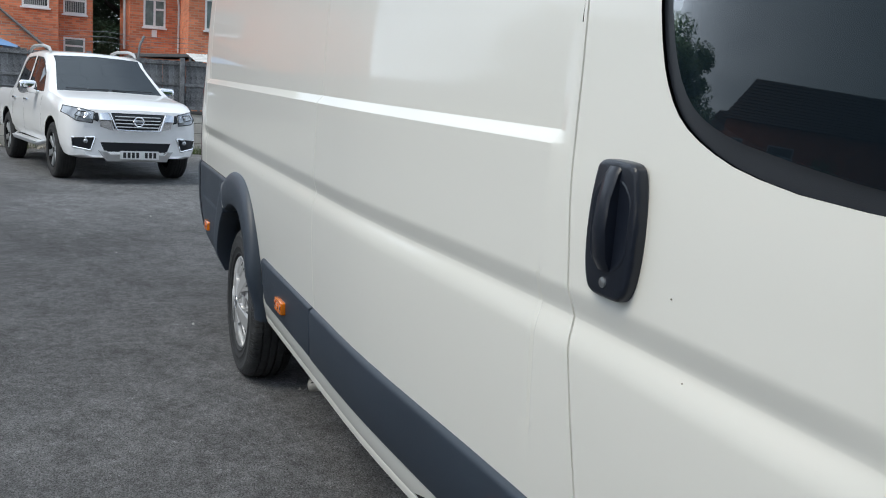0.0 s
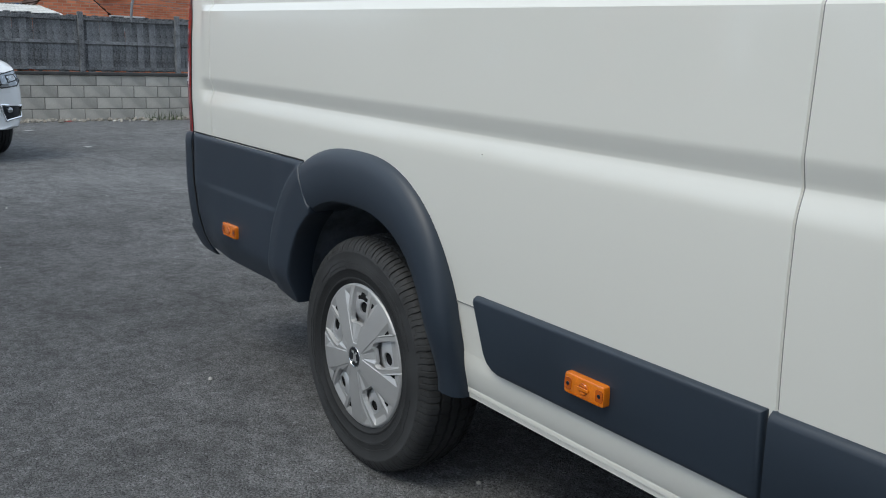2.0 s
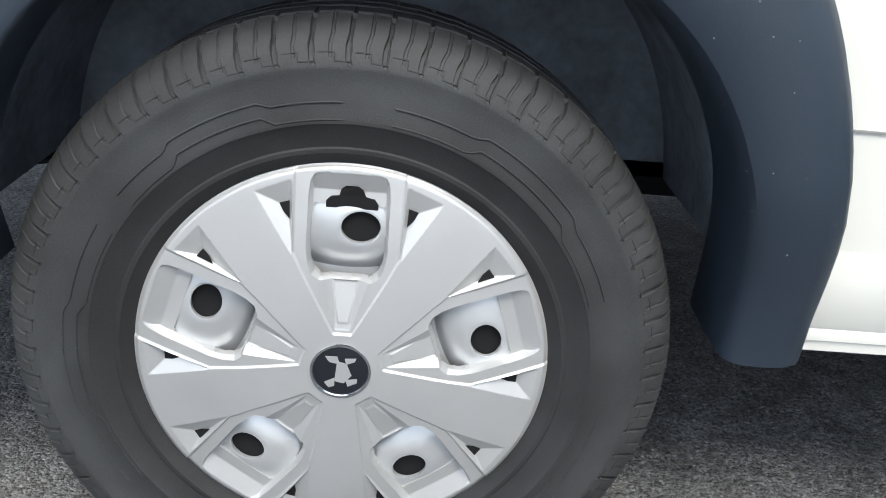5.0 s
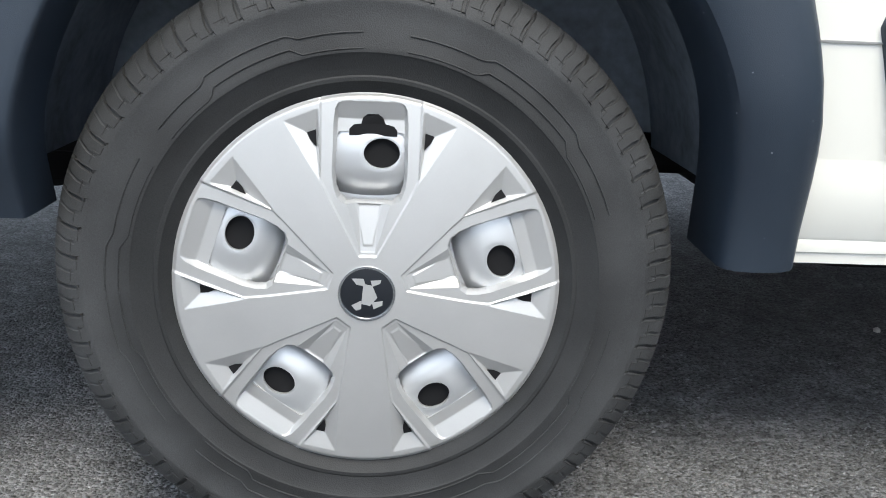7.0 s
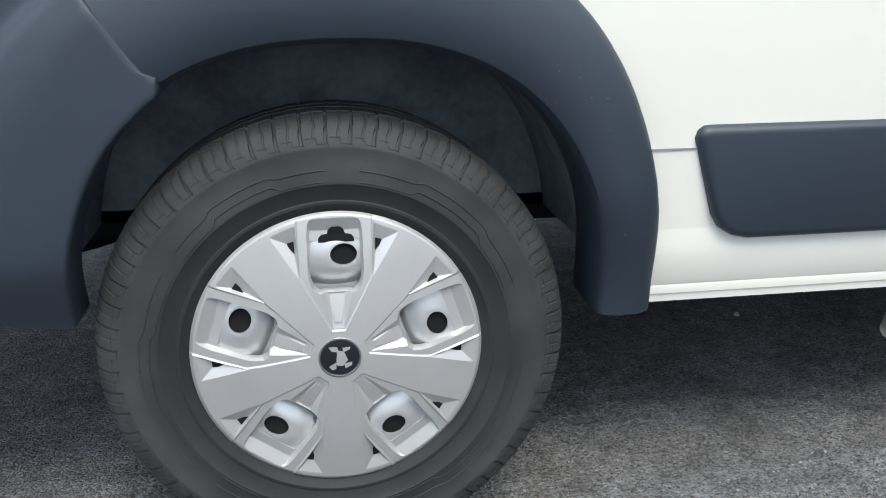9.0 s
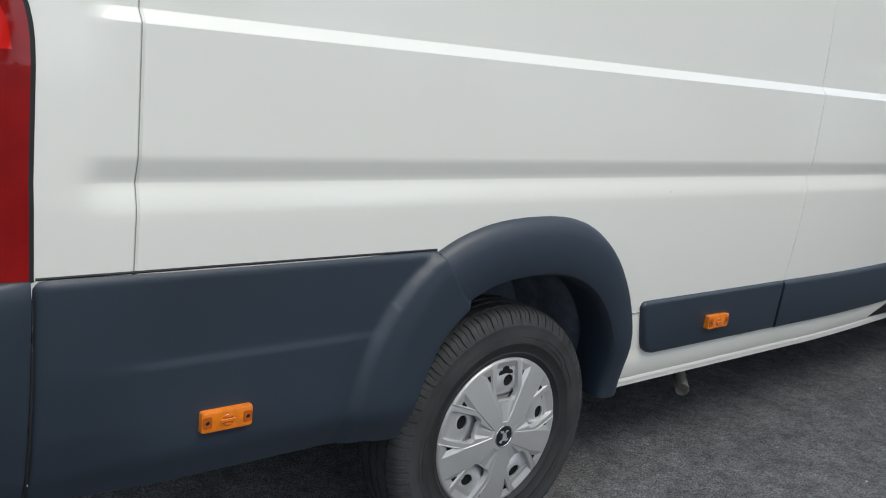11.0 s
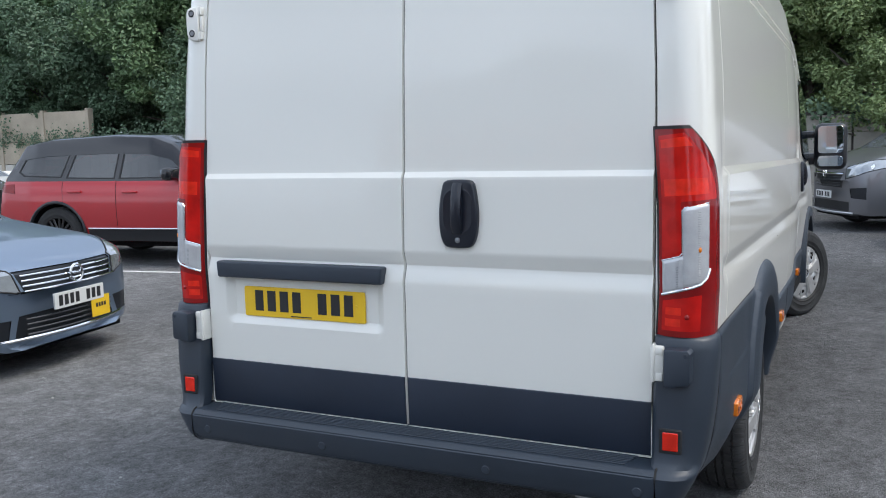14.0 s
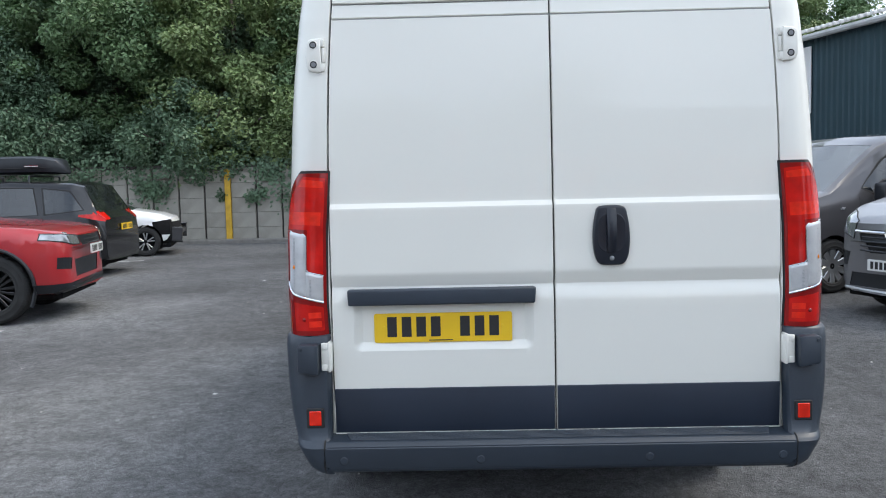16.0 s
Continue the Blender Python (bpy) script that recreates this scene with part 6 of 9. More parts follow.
emblem(pickup, 0.938, 0, 0.848, 0.062)
stand_in_plate(pickup, 0.978, 0.0, 0.405, PLATE_W)
for g in (-1, 1):
    bm = bmesh.new()
    tube(bm, [(-1.30, g * 0.62, 1.74), (-1.42, g * 0.62, 1.80), (-1.75, g * 0.63, 1.835), (-2.35, g * 0.63, 1.835), (-2.62, g * 0.62, 1.80), (-2.72, g * 0.62, 1.745)], [0.018, 0.026, 0.026, 0.026, 0.026, 0.018], 8)
    part("roof_rail", bm, SILVER, pickup, "silver roof rail")
    bm = bmesh.new()
    tube(bm, [(-0.55, g * 0.80, 0.48), (-0.75, g * 0.93, 0.42), (-2.35, g * 0.93, 0.42), (-2.60, g * 0.80, 0.48)], 0.035, 8)
    box(bm, -2.35, -0.75, g * 0.84, g * 0.98, 0.43, 0.455, 0.01, 1)
    part("side_step", bm, STEEL, pickup, "silver side step")
    bm = bmesh.new()
    tube(bm, [(0.850, g * 0.545, 0.628), (0.752, g * 0.82, 0.612), (0.762, g * 0.81, 0.490), (0.850, g * 0.60, 0.452), (0.856, g * 0.545, 0.622)], 0.015, 6, True)
    part("fog_surround", bm, CHROME, pickup)
    bm = bmesh.new()
    bmesh.ops.create_uvsphere(bm, u_segments=14, v_segments=8, radius=0.035, matrix=Matrix.Translation((0.825, g * 0.66, 0.57)))
    part("fog_bulb", bm, HEADLAMP, pickup)
    bm = bmesh.new()
    bmesh.ops.create_uvsphere(bm, u_segments=14, v_segments=8, radius=0.050, matrix=Matrix.Translation((0.78, g * 0.64, 0.895)))
    part("projector_lens", bm, GLASS, pickup)
    bm = bmesh.new()
    tube(bm, [(0.812 - 0.03 * math.cos(a), g * 0.64 + g * 0.052 * math.cos(a), 0.898 + 0.050 * math.sin(a)) for a in (2 * math.pi * q / 16 for q in range(17))], 0.007, 6, False)
    part("projector_ring", bm, CHROME, pickup)
bm = bmesh.new()
prism(bm, [(-0.50, 0.07), (-0.40, 0.07), (-0.36, 0.03), (0.36, 0.03), (0.40, 0.07), (0.50, 0.07), (0.40, -0.07), (-0.40, -0.07)], 0.05, lambda a, b, h: Vector((0.956 + h - 0.10 * (a / 0.5) ** 2, a, 0.380 + b)), 0.012, 2)
part("skid_plate", bm, SILVER, pickup, "silver lower bumper trim")
bm = bmesh.new()
box(bm, -4.35, -2.93, -0.83, 0.83, 1.145, 1.185, 0.015, 2)
part("tonneau_cover", bm, BLACK, pickup, "black load-bed cover")

for y0, y1 in ((-0.62, -0.02), (0.02, 0.60)):
    bm = bmesh.new()
    tube(bm, [(-0.415, y0, 1.235), (-0.405, (y0 + y1) / 2, 1.232), (-0.415, y1, 1.238)], 0.009, 6)
    part("wiper", bm, BLACK, pickup)
bm = bmesh.new()
tube(bm, [(0.90, -0.375, 0.96), (0.945, -0.290, 0.735), (0.955, 0, 0.727), (0.945, 0.290, 0.735), (0.90, 0.375, 0.96)], 0.014, 8)
part("grille_surround", bm, CHROME, pickup, "bright U-shaped grille surround")

# red luxury off-roader with a black roof
suv_spec = dict(
    L=4.85, fo=0.88, wb=2.92, wr=0.395, paint=P_RED, tumble=0.79, arch=0.06, rim=0.68, spokes=9, alloy=BLACK_ALLOY, tyre_half=0.135, mirror=(0.17, 0.24), mirror_mat=P_BLACK, twin=True, clad_arch=BLACK, reach=0.8, mirror_back=0.52,
    top=[(0, 0.84), (0.05, 0.97), (0.15, 1.02), (0.5, 1.075), (1.3, 1.14), (1.42, 1.16), (2.12, 1.62), (2.4, 1.715), (3.0, 1.745), (4.0, 1.71), (4.45, 1.64), (4.70, 1.22), (4.80, 1.10), (4.85, 0.9)],
    belt=[(0, 0.92), (0.5, 1.03), (1.5, 1.12), (4.85, 1.14)], plan=[(0, 0.72), (0.06, 0.83), (0.22, 0.92), (0.55, 0.985), (4.2, 0.985), (4.85, 0.88)], bottom=[(0, 0.36), (0.2, 0.30), (4.6, 0.32), (4.85, 0.42)],
    ws=(1.42, 2.12), rw=(4.45, 4.70), roof=(4.45, P_BLACK), pillars=P_BLACK,
    windows=[([(1.76, 1.160), (2.20, 1.515), (2.40, 1.630), (2.79, 1.664), (2.81, 1.155)], GLASS), ([(2.87, 1.155), (2.85, 1.664), (3.52, 1.650), (3.64, 1.17)], GLASS), ([(3.71, 1.18), (3.59, 1.645), (4.16, 1.605), (4.40, 1.43), (4.47, 1.26), (4.36, 1.20)], PRIVACY)],
    insets=[("grille", [(-0.46, 0.955), (0.46, 0.955), (0.42, 0.83), (-0.42, 0.83)], BLACK, "front", False, -0.008, ""),
            ("headlamp", [(0.48, 0.955), (0.72, 0.98), (0.90, 1.00), (0.93, 0.93), (0.62, 0.86), (0.46, 0.855)], HEADLAMP, "front", True, 0.004, "clear headlamp"),
            ("front_intake", [(0.60, 0.71), (0.86, 0.73), (0.87, 0.60), (0.63, 0.58)], BLACK, "front", True, -0.006, ""),
            ("lower_grille", [(-0.50, 0.68), (0.50, 0.68), (0.46, 0.48), (-0.46, 0.48)], BLACK, "front", False, -0.006, ""),
            ("lower_valance", [(-0.95, 0.43), (0.95, 0.43), (0.95, 0.25), (-0.95, 0.25)], BLACK, "front", False, 0.002, ""),
            ("tail_lamp", [(4.50, 1.10), (4.50, 0.97), (4.84, 1.0), (4.84, 1.09)], RED_DARK, "side", True, 0.004, "red tail lamp"),
            ("side_vent", [(1.16, 0.985), (1.42, 1.01), (1.40, 0.985), (1.30, 0.925), (1.24, 0.925)], BLACK, "side", True, 0.004, "black wing vent"),
            ("sill_trim", [(1.40, 0.50), (3.30, 0.50), (3.30, 0.30), (1.40, 0.30)], BLACK, "side", True, 0.004, "")],
    seams=[(1.72, 0.52, 1.13), (2.84, 0.52, 1.13), (3.68, 0.75, 1.13)], handles=[(2.62, 0.985), (3.48, 0.995)])
suv = car("off_roader", "red luxury off-roader with black roof and black wheels", "car", pose(5.92, 5.67, 0, 0, 0, -81.5), suv_spec)
stand_in_plate(suv, 0.890, 0, 0.78, PLATE_W)
bars(suv, "grille_bar", 0.875, -0.40, 0.40, (0.86, 0.90, 0.94), 0.006, GUNMETAL, 0.4, 0.06)
for g in (-1, 1):
    bm = bmesh.new()
    tube(bm, [(0.70, g * 0.64, 0.625), (0.66, g * 0.80, 0.63)], 0.020, 8)
    part("fog_lamp", bm, HEADLAMP, suv)
    bm = bmesh.new()
    tube(bm, [(-0.55, g * 0.992, 0.51), (-2.40, g * 0.992, 0.51)], 0.010, 6)
    part("sill_moulding", bm, CHROME, suv)

# pale blue estate, front on
estate_spec = dict(
    L=4.77, fo=0.92, wb=2.71, wr=0.325, paint=P_BLUE, screen=PALE_SCREEN, tumble=0.78, arch=0.04, rim=0.66, spokes=5, tyre_half=0.11, reach=0.8,
    top=[(0, 0.60), (0.05, 0.72), (0.15, 0.765), (0.5, 0.86), (1.15, 0.965), (1.28, 0.985), (2.15, 1.375), (2.5, 1.45), (3.0, 1.465), (4.0, 1.44), (4.4, 1.36), (4.66, 1.02), (4.77, 0.75)],
    belt=[(0, 0.66), (0.5, 0.80), (1.3, 0.92), (4.77, 0.97)], plan=[(0, 0.62), (0.06, 0.76), (0.22, 0.86), (0.6, 0.91), (4.2, 0.91), (4.77, 0.80)], bottom=[(0, 0.20), (4.6, 0.20), (4.77, 0.3)],
    ws=(1.28, 2.15), rw=(4.4, 4.66),
    windows=[([(1.72, 0.965), (2.22, 1.26), (2.45, 1.36), (2.72, 1.38), (2.74, 0.965)], GLASS), ([(2.82, 0.965), (2.80, 1.38), (3.45, 1.37), (3.58, 0.985)], GLASS), ([(3.66, 0.99), (3.55, 1.36), (4.10, 1.32), (4.35, 1.05)], PRIVACY)],
    insets=[("grille", [(-0.50, 0.735), (0.50, 0.735), (0.44, 0.575), (-0.44, 0.575)], BLACK, "front", False, -0.008, ""),
            ("headlamp", [(0.52, 0.74), (0.72, 0.80), (0.86, 0.84), (0.90, 0.74), (0.80, 0.66), (0.48, 0.59)], HEADLAMP, "front", True, 0.004, "clear headlamp"),
            ("lower_intake", [(-0.46, 0.425), (0.46, 0.425), (0.52, 0.26), (-0.52, 0.26)], BLACK, "front", False, -0.008, ""),
            ("fog_intake", [(0.53, 0.41), (0.80, 0.43), (0.82, 0.30), (0.57, 0.28)], BLACK, "front", True, -0.006, "")],
    seams=[(1.66, 0.35, 0.95), (2.78, 0.35, 0.95)], handles=[(2.58, 0.87), (3.45, 0.89)])
estate = car("estate_car", "pale blue estate car with chrome grille bars", "car", pose(0.482, 4.646, 0, 0, 0, -81), estate_spec)
bars(estate, "grille_bar", 0.928, -0.46, 0.46, (0.60, 0.635, 0.67, 0.705), 0.0065, CHROME, 0.32, 0.055)
bars(estate, "intake_bar", 0.915, -0.44, 0.44, (0.30, 0.335, 0.37, 0.405), 0.006, GUNMETAL, 0, 0.06)
emblem(estate, 0.925, 0, 0.665, 0.062, None, None)
stand_in_plate(estate, 0.930, 0.0, 0.495, PLATE_W)
bm = bmesh.new()
prism(bm, rounded(0.20, 0.15, 0.006, 2), 0.004, lambda a, b, h: Vector((0.940 + h, 0.22 + a, 0.385 + b)), 0.001, 1)
permit = part("permit_card", bm, PLATE_Y, estate, "small yellow permit card")
letter_bars(lambda a, b, h: Vector((0.942 + h, 0.22 + a, 0.395 + b)), 0.12, 0.03, (1, 1, 1, 1), INK, permit, "card_mark")
bars(estate, "bumper_trim", 0.915, -0.66, 0.66, (0.275,), 0.012, CHROME, 0, 0.13)
for g in (-1, 1):
    bm = bmesh.new()
    tube(bm, [(0.72, g * 0.60, 0.345), (0.68, g * 0.74, 0.36)], 0.028, 8)
    part("fog_lamp", bm, HEADLAMP, estate)
    bm = bmesh.new()
    tube(bm, [(-1.45, g * 0.60, 1.455), (-1.6, g * 0.61, 1.495), (-3.1, g * 0.60, 1.485), (-3.3, g * 0.59, 1.44)], 0.014, 6)
    part("roof_rail", bm, BLACK, estate)
    bm = bmesh.new()
    bmesh.ops.create_uvsphere(bm, u_segments=12, v_segments=8, radius=0.05, matrix=Matrix.Translation((0.72, g * 0.66, 0.70)))
    part("lamp_lens", bm, GLASS, estate)

# black people carrier with a roof box, tail towards the yard
mpv_spec = dict(
    L=4.53, fo=0.93, wb=2.73, wr=0.33, paint=P_BLACK, tumble=0.80, arch=0.04, rim=0.66, spokes=5, tyre_half=0.11, reach=0.8,
    top=[(0, 0.66), (0.06, 0.78), (0.4, 0.92), (0.95, 1.04), (1.05, 1.06), (1.95, 1.50), (2.3, 1.60), (2.9, 1.63), (3.9, 1.58), (4.1, 1.53), (4.36, 1.08), (4.50, 0.98), (4.53, 0.80)],
    belt=[(0, 0.72), (0.6, 0.92), (1.3, 1.0), (4.53, 1.06)], plan=[(0, 0.66), (0.08, 0.80), (0.5, 0.92), (4.0, 0.92), (4.40, 0.86), (4.53, 0.80)], bottom=[(0, 0.2), (4.53, 0.28)],
    ws=(1.05, 1.95), rw=(4.1, 4.36), pillars=P_BLACK,
    windows=[([(1.55, 1.03), (2.05, 1.38), (2.3, 1.50), (2.5, 1.52), (2.52, 1.03)], GLASS), ([(2.6, 1.03), (2.58, 1.52), (3.3, 1.51), (3.42, 1.05)], GLASS), ([(3.5, 1.05), (3.42, 1.50), (3.9, 1.45), (4.15, 1.12)], GLASS)],
    insets=[("tail_lamp", [(4.10, 1.16), (4.06, 1.02), (4.50, 0.92), (4.50, 1.02), (4.36, 1.12)], RED_LENS, "side", True, 0.005, "red tail lamp"),
            ("tail_lamp_inner", [(0.50, 1.12), (0.80, 1.10), (0.84, 0.94), (0.60, 0.96)], RED_LENS, "rear", True, 0.005, "")],
    handles=[(2.4, 0.95), (3.28, 0.97)])
mpv = car("people_carrier", "black people carrier with a roof box on bars", "car", pose(10.5, 9.75, 0, 0, 0, 92), mpv_spec)
stand_in_plate(mpv, 0.92 - 4.53, 0, 0.82, PLATE_Y, -1)
for x in (-1.25, -2.25):
    bm = bmesh.new()
    tube(bm, [(x, -0.62, 1.60), (x, -0.60, 1.70), (x, 0.60, 1.70), (x, 0.62, 1.60)], 0.018, 8)
    part("roof_bar", bm, BLACK, mpv)
bm = bmesh.new()
rows = []
for k in range(15):
    s = k / 14
    w = 0.36 * (1 - abs(2 * s - 1) ** 5) ** 0.5 + 0.02
    zt = 1.75 + 0.30 * (1 - abs(2 * s - 1.06) ** 4) ** 0.5 if 0 < s < 1 else 1.78
    row = []
    for a in range(12):
        t = 2 * math.pi * a / 12
        zc, zr = (zt + 1.73) / 2, max(0.01, (zt - 1.73) / 2)
        row.append(bm.verts.new((-0.65 - 2.05 * s, math.copysign(abs(math.cos(t)) ** 0.45, math.cos(t)) * w, zc + math.copysign(abs(math.sin(t)) ** 0.45, math.sin(t)) * zr)))
    rows.append(row)
for r0, r1 in zip(rows, rows[1:]):
    for a in range(12):
        bm.faces.new((r0[a], r0[(a + 1) % 12], r1[(a + 1) % 12], r1[a]))
bm.faces.new(rows[0][::-1]), bm.faces.new(rows[-1])
roof_box = part("roof_box", bm, BLACK, mpv, "black plastic roof box", smooth=40)
bm = bmesh.new()
for y, w in ((0.375, 0.10), (0.375, 0.22)):
    x = -1.45 if w < 0.2 else -2.2
    box(bm, x - w / 2, x + w / 2, y - 0.004, y + 0.03, 1.86, 1.90 if w < 0.2 else 1.875, 0.003, 1, mat=0 if w < 0.2 else 1)
bm_seam = bmesh.new()
tube(bm_seam, [(-0.68 - 1.99 * k / 14, 0.362 * (1 - abs(2 * k / 14 - 1) ** 5) ** 0.5 + 0.018, 1.835) for k in range(15)], 0.007, 6)
part("box_seam", bm_seam, SEAL, roof_box)
part("box_mark", bm, [PLATE_W, RED_LENS], roof_box, "plain mark on the roof box")

# white hatchback with its front stripped after a crash
hatch_spec = dict(
    L=3.95, fo=0.70, wb=2.50, wr=0.31, paint=P_WHITE, tumble=0.78, arch=0.05, rim=0.70, spokes=5, tyre_half=0.10, twin=True, reach=0.7,
    top=[(0, 0.58), (0.10, 0.80), (0.4, 0.90), (1.0, 1.0), (1.9, 1.40), (2.3, 1.48), (3.2, 1.46), (3.7, 1.05), (3.95, 0.8)], belt=[(0, 0.66), (0.6, 0.86), (3.95, 0.98)],
    plan=[(0, 0.72), (0.1, 0.80), (0.5, 0.85), (3.5, 0.85), (3.95, 0.76)], bottom=[(0, 0.30), (0.3, 0.22), (3.95, 0.25)], ws=(0.95, 1.9), rw=(3.2, 3.7),
    windows=[([(1.35, 0.97), (1.95, 1.33), (2.4, 1.40), (2.42, 0.97)], GLASS), ([(2.5, 0.97), (2.48, 1.40), (3.0, 1.36), (3.2, 1.0)], GLASS)],
    insets=[("crash_opening", [(-0.80, 0.72), (0.80, 0.72), (0.80, 0.25), (-0.80, 0.25)], DARK, "front", False, -0.02, "dark open front end"),
            ("missing_lamp", [(0.0, 0.80), (0.55, 0.72), (0.50, 0.45), (0.0, 0.45)], DARK, "side", True, -0.01, "")])
hatch = car("crashed_hatchback", "white hatchback with its front bumper torn off", "car", pose(14.76, 7.21, 0, 0, 0, -77), hatch_spec)
bm = bmesh.new()
box(bm, 0.60, 0.72, -0.55, 0.62, 0.44, 0.54, 0.015, 1)
box(bm, 0.55, 0.66, 0.35, 0.78, 0.60, 0.66, 0.01, 1, m=pose(0, 0, 0, 8, 0, 6))
box(bm, 0.52, 0.74, 0.60, 0.70, 0.34, 0.62, 0.01, 1)
box(bm, 0.48, 0.70, -0.74, -0.62, 0.36, 0.66, 0.01, 1, m=pose(0, 0, 0, 0, 6, 0))
part("crash_beam", bm, GUNMETAL, hatch, "bent bare bumper beam")
bm = bmesh.new()
rnd = random.Random(4)
for k in range(9):
    y, z = rnd.uniform(-0.7, 0.75), rnd.uniform(0.32, 0.74)
    box(bm, 0.50, 0.62 + rnd.uniform(0, 0.1), y - rnd.uniform(0.03, 0.1), y + rnd.uniform(0.02, 0.1), z, z + rnd.uniform(0.02, 0.07), 0.005, 1, m=pose(0, 0, 0, rnd.uniform(-9, 9), rnd.uniform(-9, 9), rnd.uniform(-9, 9)))
part("broken_trim", bm, BLACK, hatch, "broken black bumper plastic", smooth=0)


# vans: one outline, three of them, and a smaller white one
def van_spec(body, crew, alloy=ALLOY):
    side = [([(1.42, 1.27), (1.80, 1.62), (2.02, 1.74), (2.30, 1.77), (2.36, 1.20), (1.62, 1.19)], GLASS)]
    if crew:
        side += [([(2.60, 1.24), (2.60, 1.76), (3.55, 1.77), (3.56, 1.24)], PRIVACY), ([(3.70, 1.24), (3.70, 1.77), (4.70, 1.76), (4.76, 1.24)], PRIVACY)]
    return dict(
        L=5.0, fo=0.93, wb=3.10, wr=0.335, paint=body, screen=PALE_SCREEN, tumble=0.87, arch=0.05, rim=0.64, spokes=10, alloy=alloy, tyre_half=0.11, mirror=(0.26, 0.20), mirror_mat=BLACK, cargo=True, mirror_back=0.72, reach=0.9,
        top=[(0, 0.78), (0.05, 0.96), (0.14, 1.02), (0.45, 1.13), (0.80, 1.22), (0.92, 1.25), (1.80, 1.82), (2.1, 1.93), (2.6, 1.965), (4.75, 1.955), (4.92, 1.86), (5.0, 1.2)],
        belt=[(0, 0.86), (0.5, 1.05), (1.2, 1.15), (5.0, 1.18)], plan=[(0, 0.66), (0.06, 0.78), (0.2, 0.87), (0.55, 0.955), (4.7, 0.975), (5.0, 0.92)], bottom=[(0, 0.26), (0.3, 0.22), (5.0, 0.30)],
        ws=(0.92, 1.80), rw=(4.92, 5.0), windows=side,
        insets=[("grille", [(-0.48, 0.90), (0.48, 0.90), (0.36, 0.66), (-0.36, 0.66)], BLACK, "front", False, -0.008, "black ribbed grille"),
                ("headlamp", [(0.52, 0.98), (0.72, 1.06), (0.90, 1.10), (0.93, 0.97), (0.76, 0.86), (0.54, 0.80)], HEADLAMP, "front", True, 0.004, "clear headlamp"),
                ("lower_intake", [(-0.60, 0.45), (0.60, 0.45), (0.62, 0.31), (-0.62, 0.31)], BLACK, "front", False, -0.008, ""),
                ("fog_intake", [(0.62, 0.66), (0.86, 0.68), (0.86, 0.50), (0.66, 0.52)], BLACK, "front", True, -0.008, "")],
        seams=[(1.36, 0.42, 1.18), (2.46, 0.42, 1.80), (3.62, 0.42, 1.80)], handles=[(2.28, 1.02), (2.66, 1.02)])


def finish_van(v, plate=PLATE_W):
    bars(v, "grille_bar", 0.932, -0.42, 0.42, (0.69, 0.735, 0.78, 0.825), 0.010, BLACK, 0.15, 0.045)
    bars(v, "chrome_bar", 0.925, -0.50, 0.50, (0.880,), 0.017, CHROME, 0, 0.06)
    bars(v, "bumper_lip", 0.922, -0.70, 0.70, (0.285,), 0.016, STEEL, 0, 0.12)
    emblem(v, 0.935, 0, 0.875, 0.055, None, False)
    stand_in_plate(v, 0.940, 0, 0.555, plate)
    for g in (-1, 1):
        bm = bmesh.new()
        bmesh.ops.create_uvsphere(bm, u_segments=12, v_segments=8, radius=0.04, matrix=Matrix.Translation((0.62, g * 0.75, 0.585)))
        part("fog_lamp", bm, HEADLAMP, v)
        bm = bmesh.new()
        box(bm, -0.16, -0.10, g * 0.94, g * 0.962, 1.02, 1.045, 0.004, 1)
        part("side_repeater", bm, HEADLAMP, v)


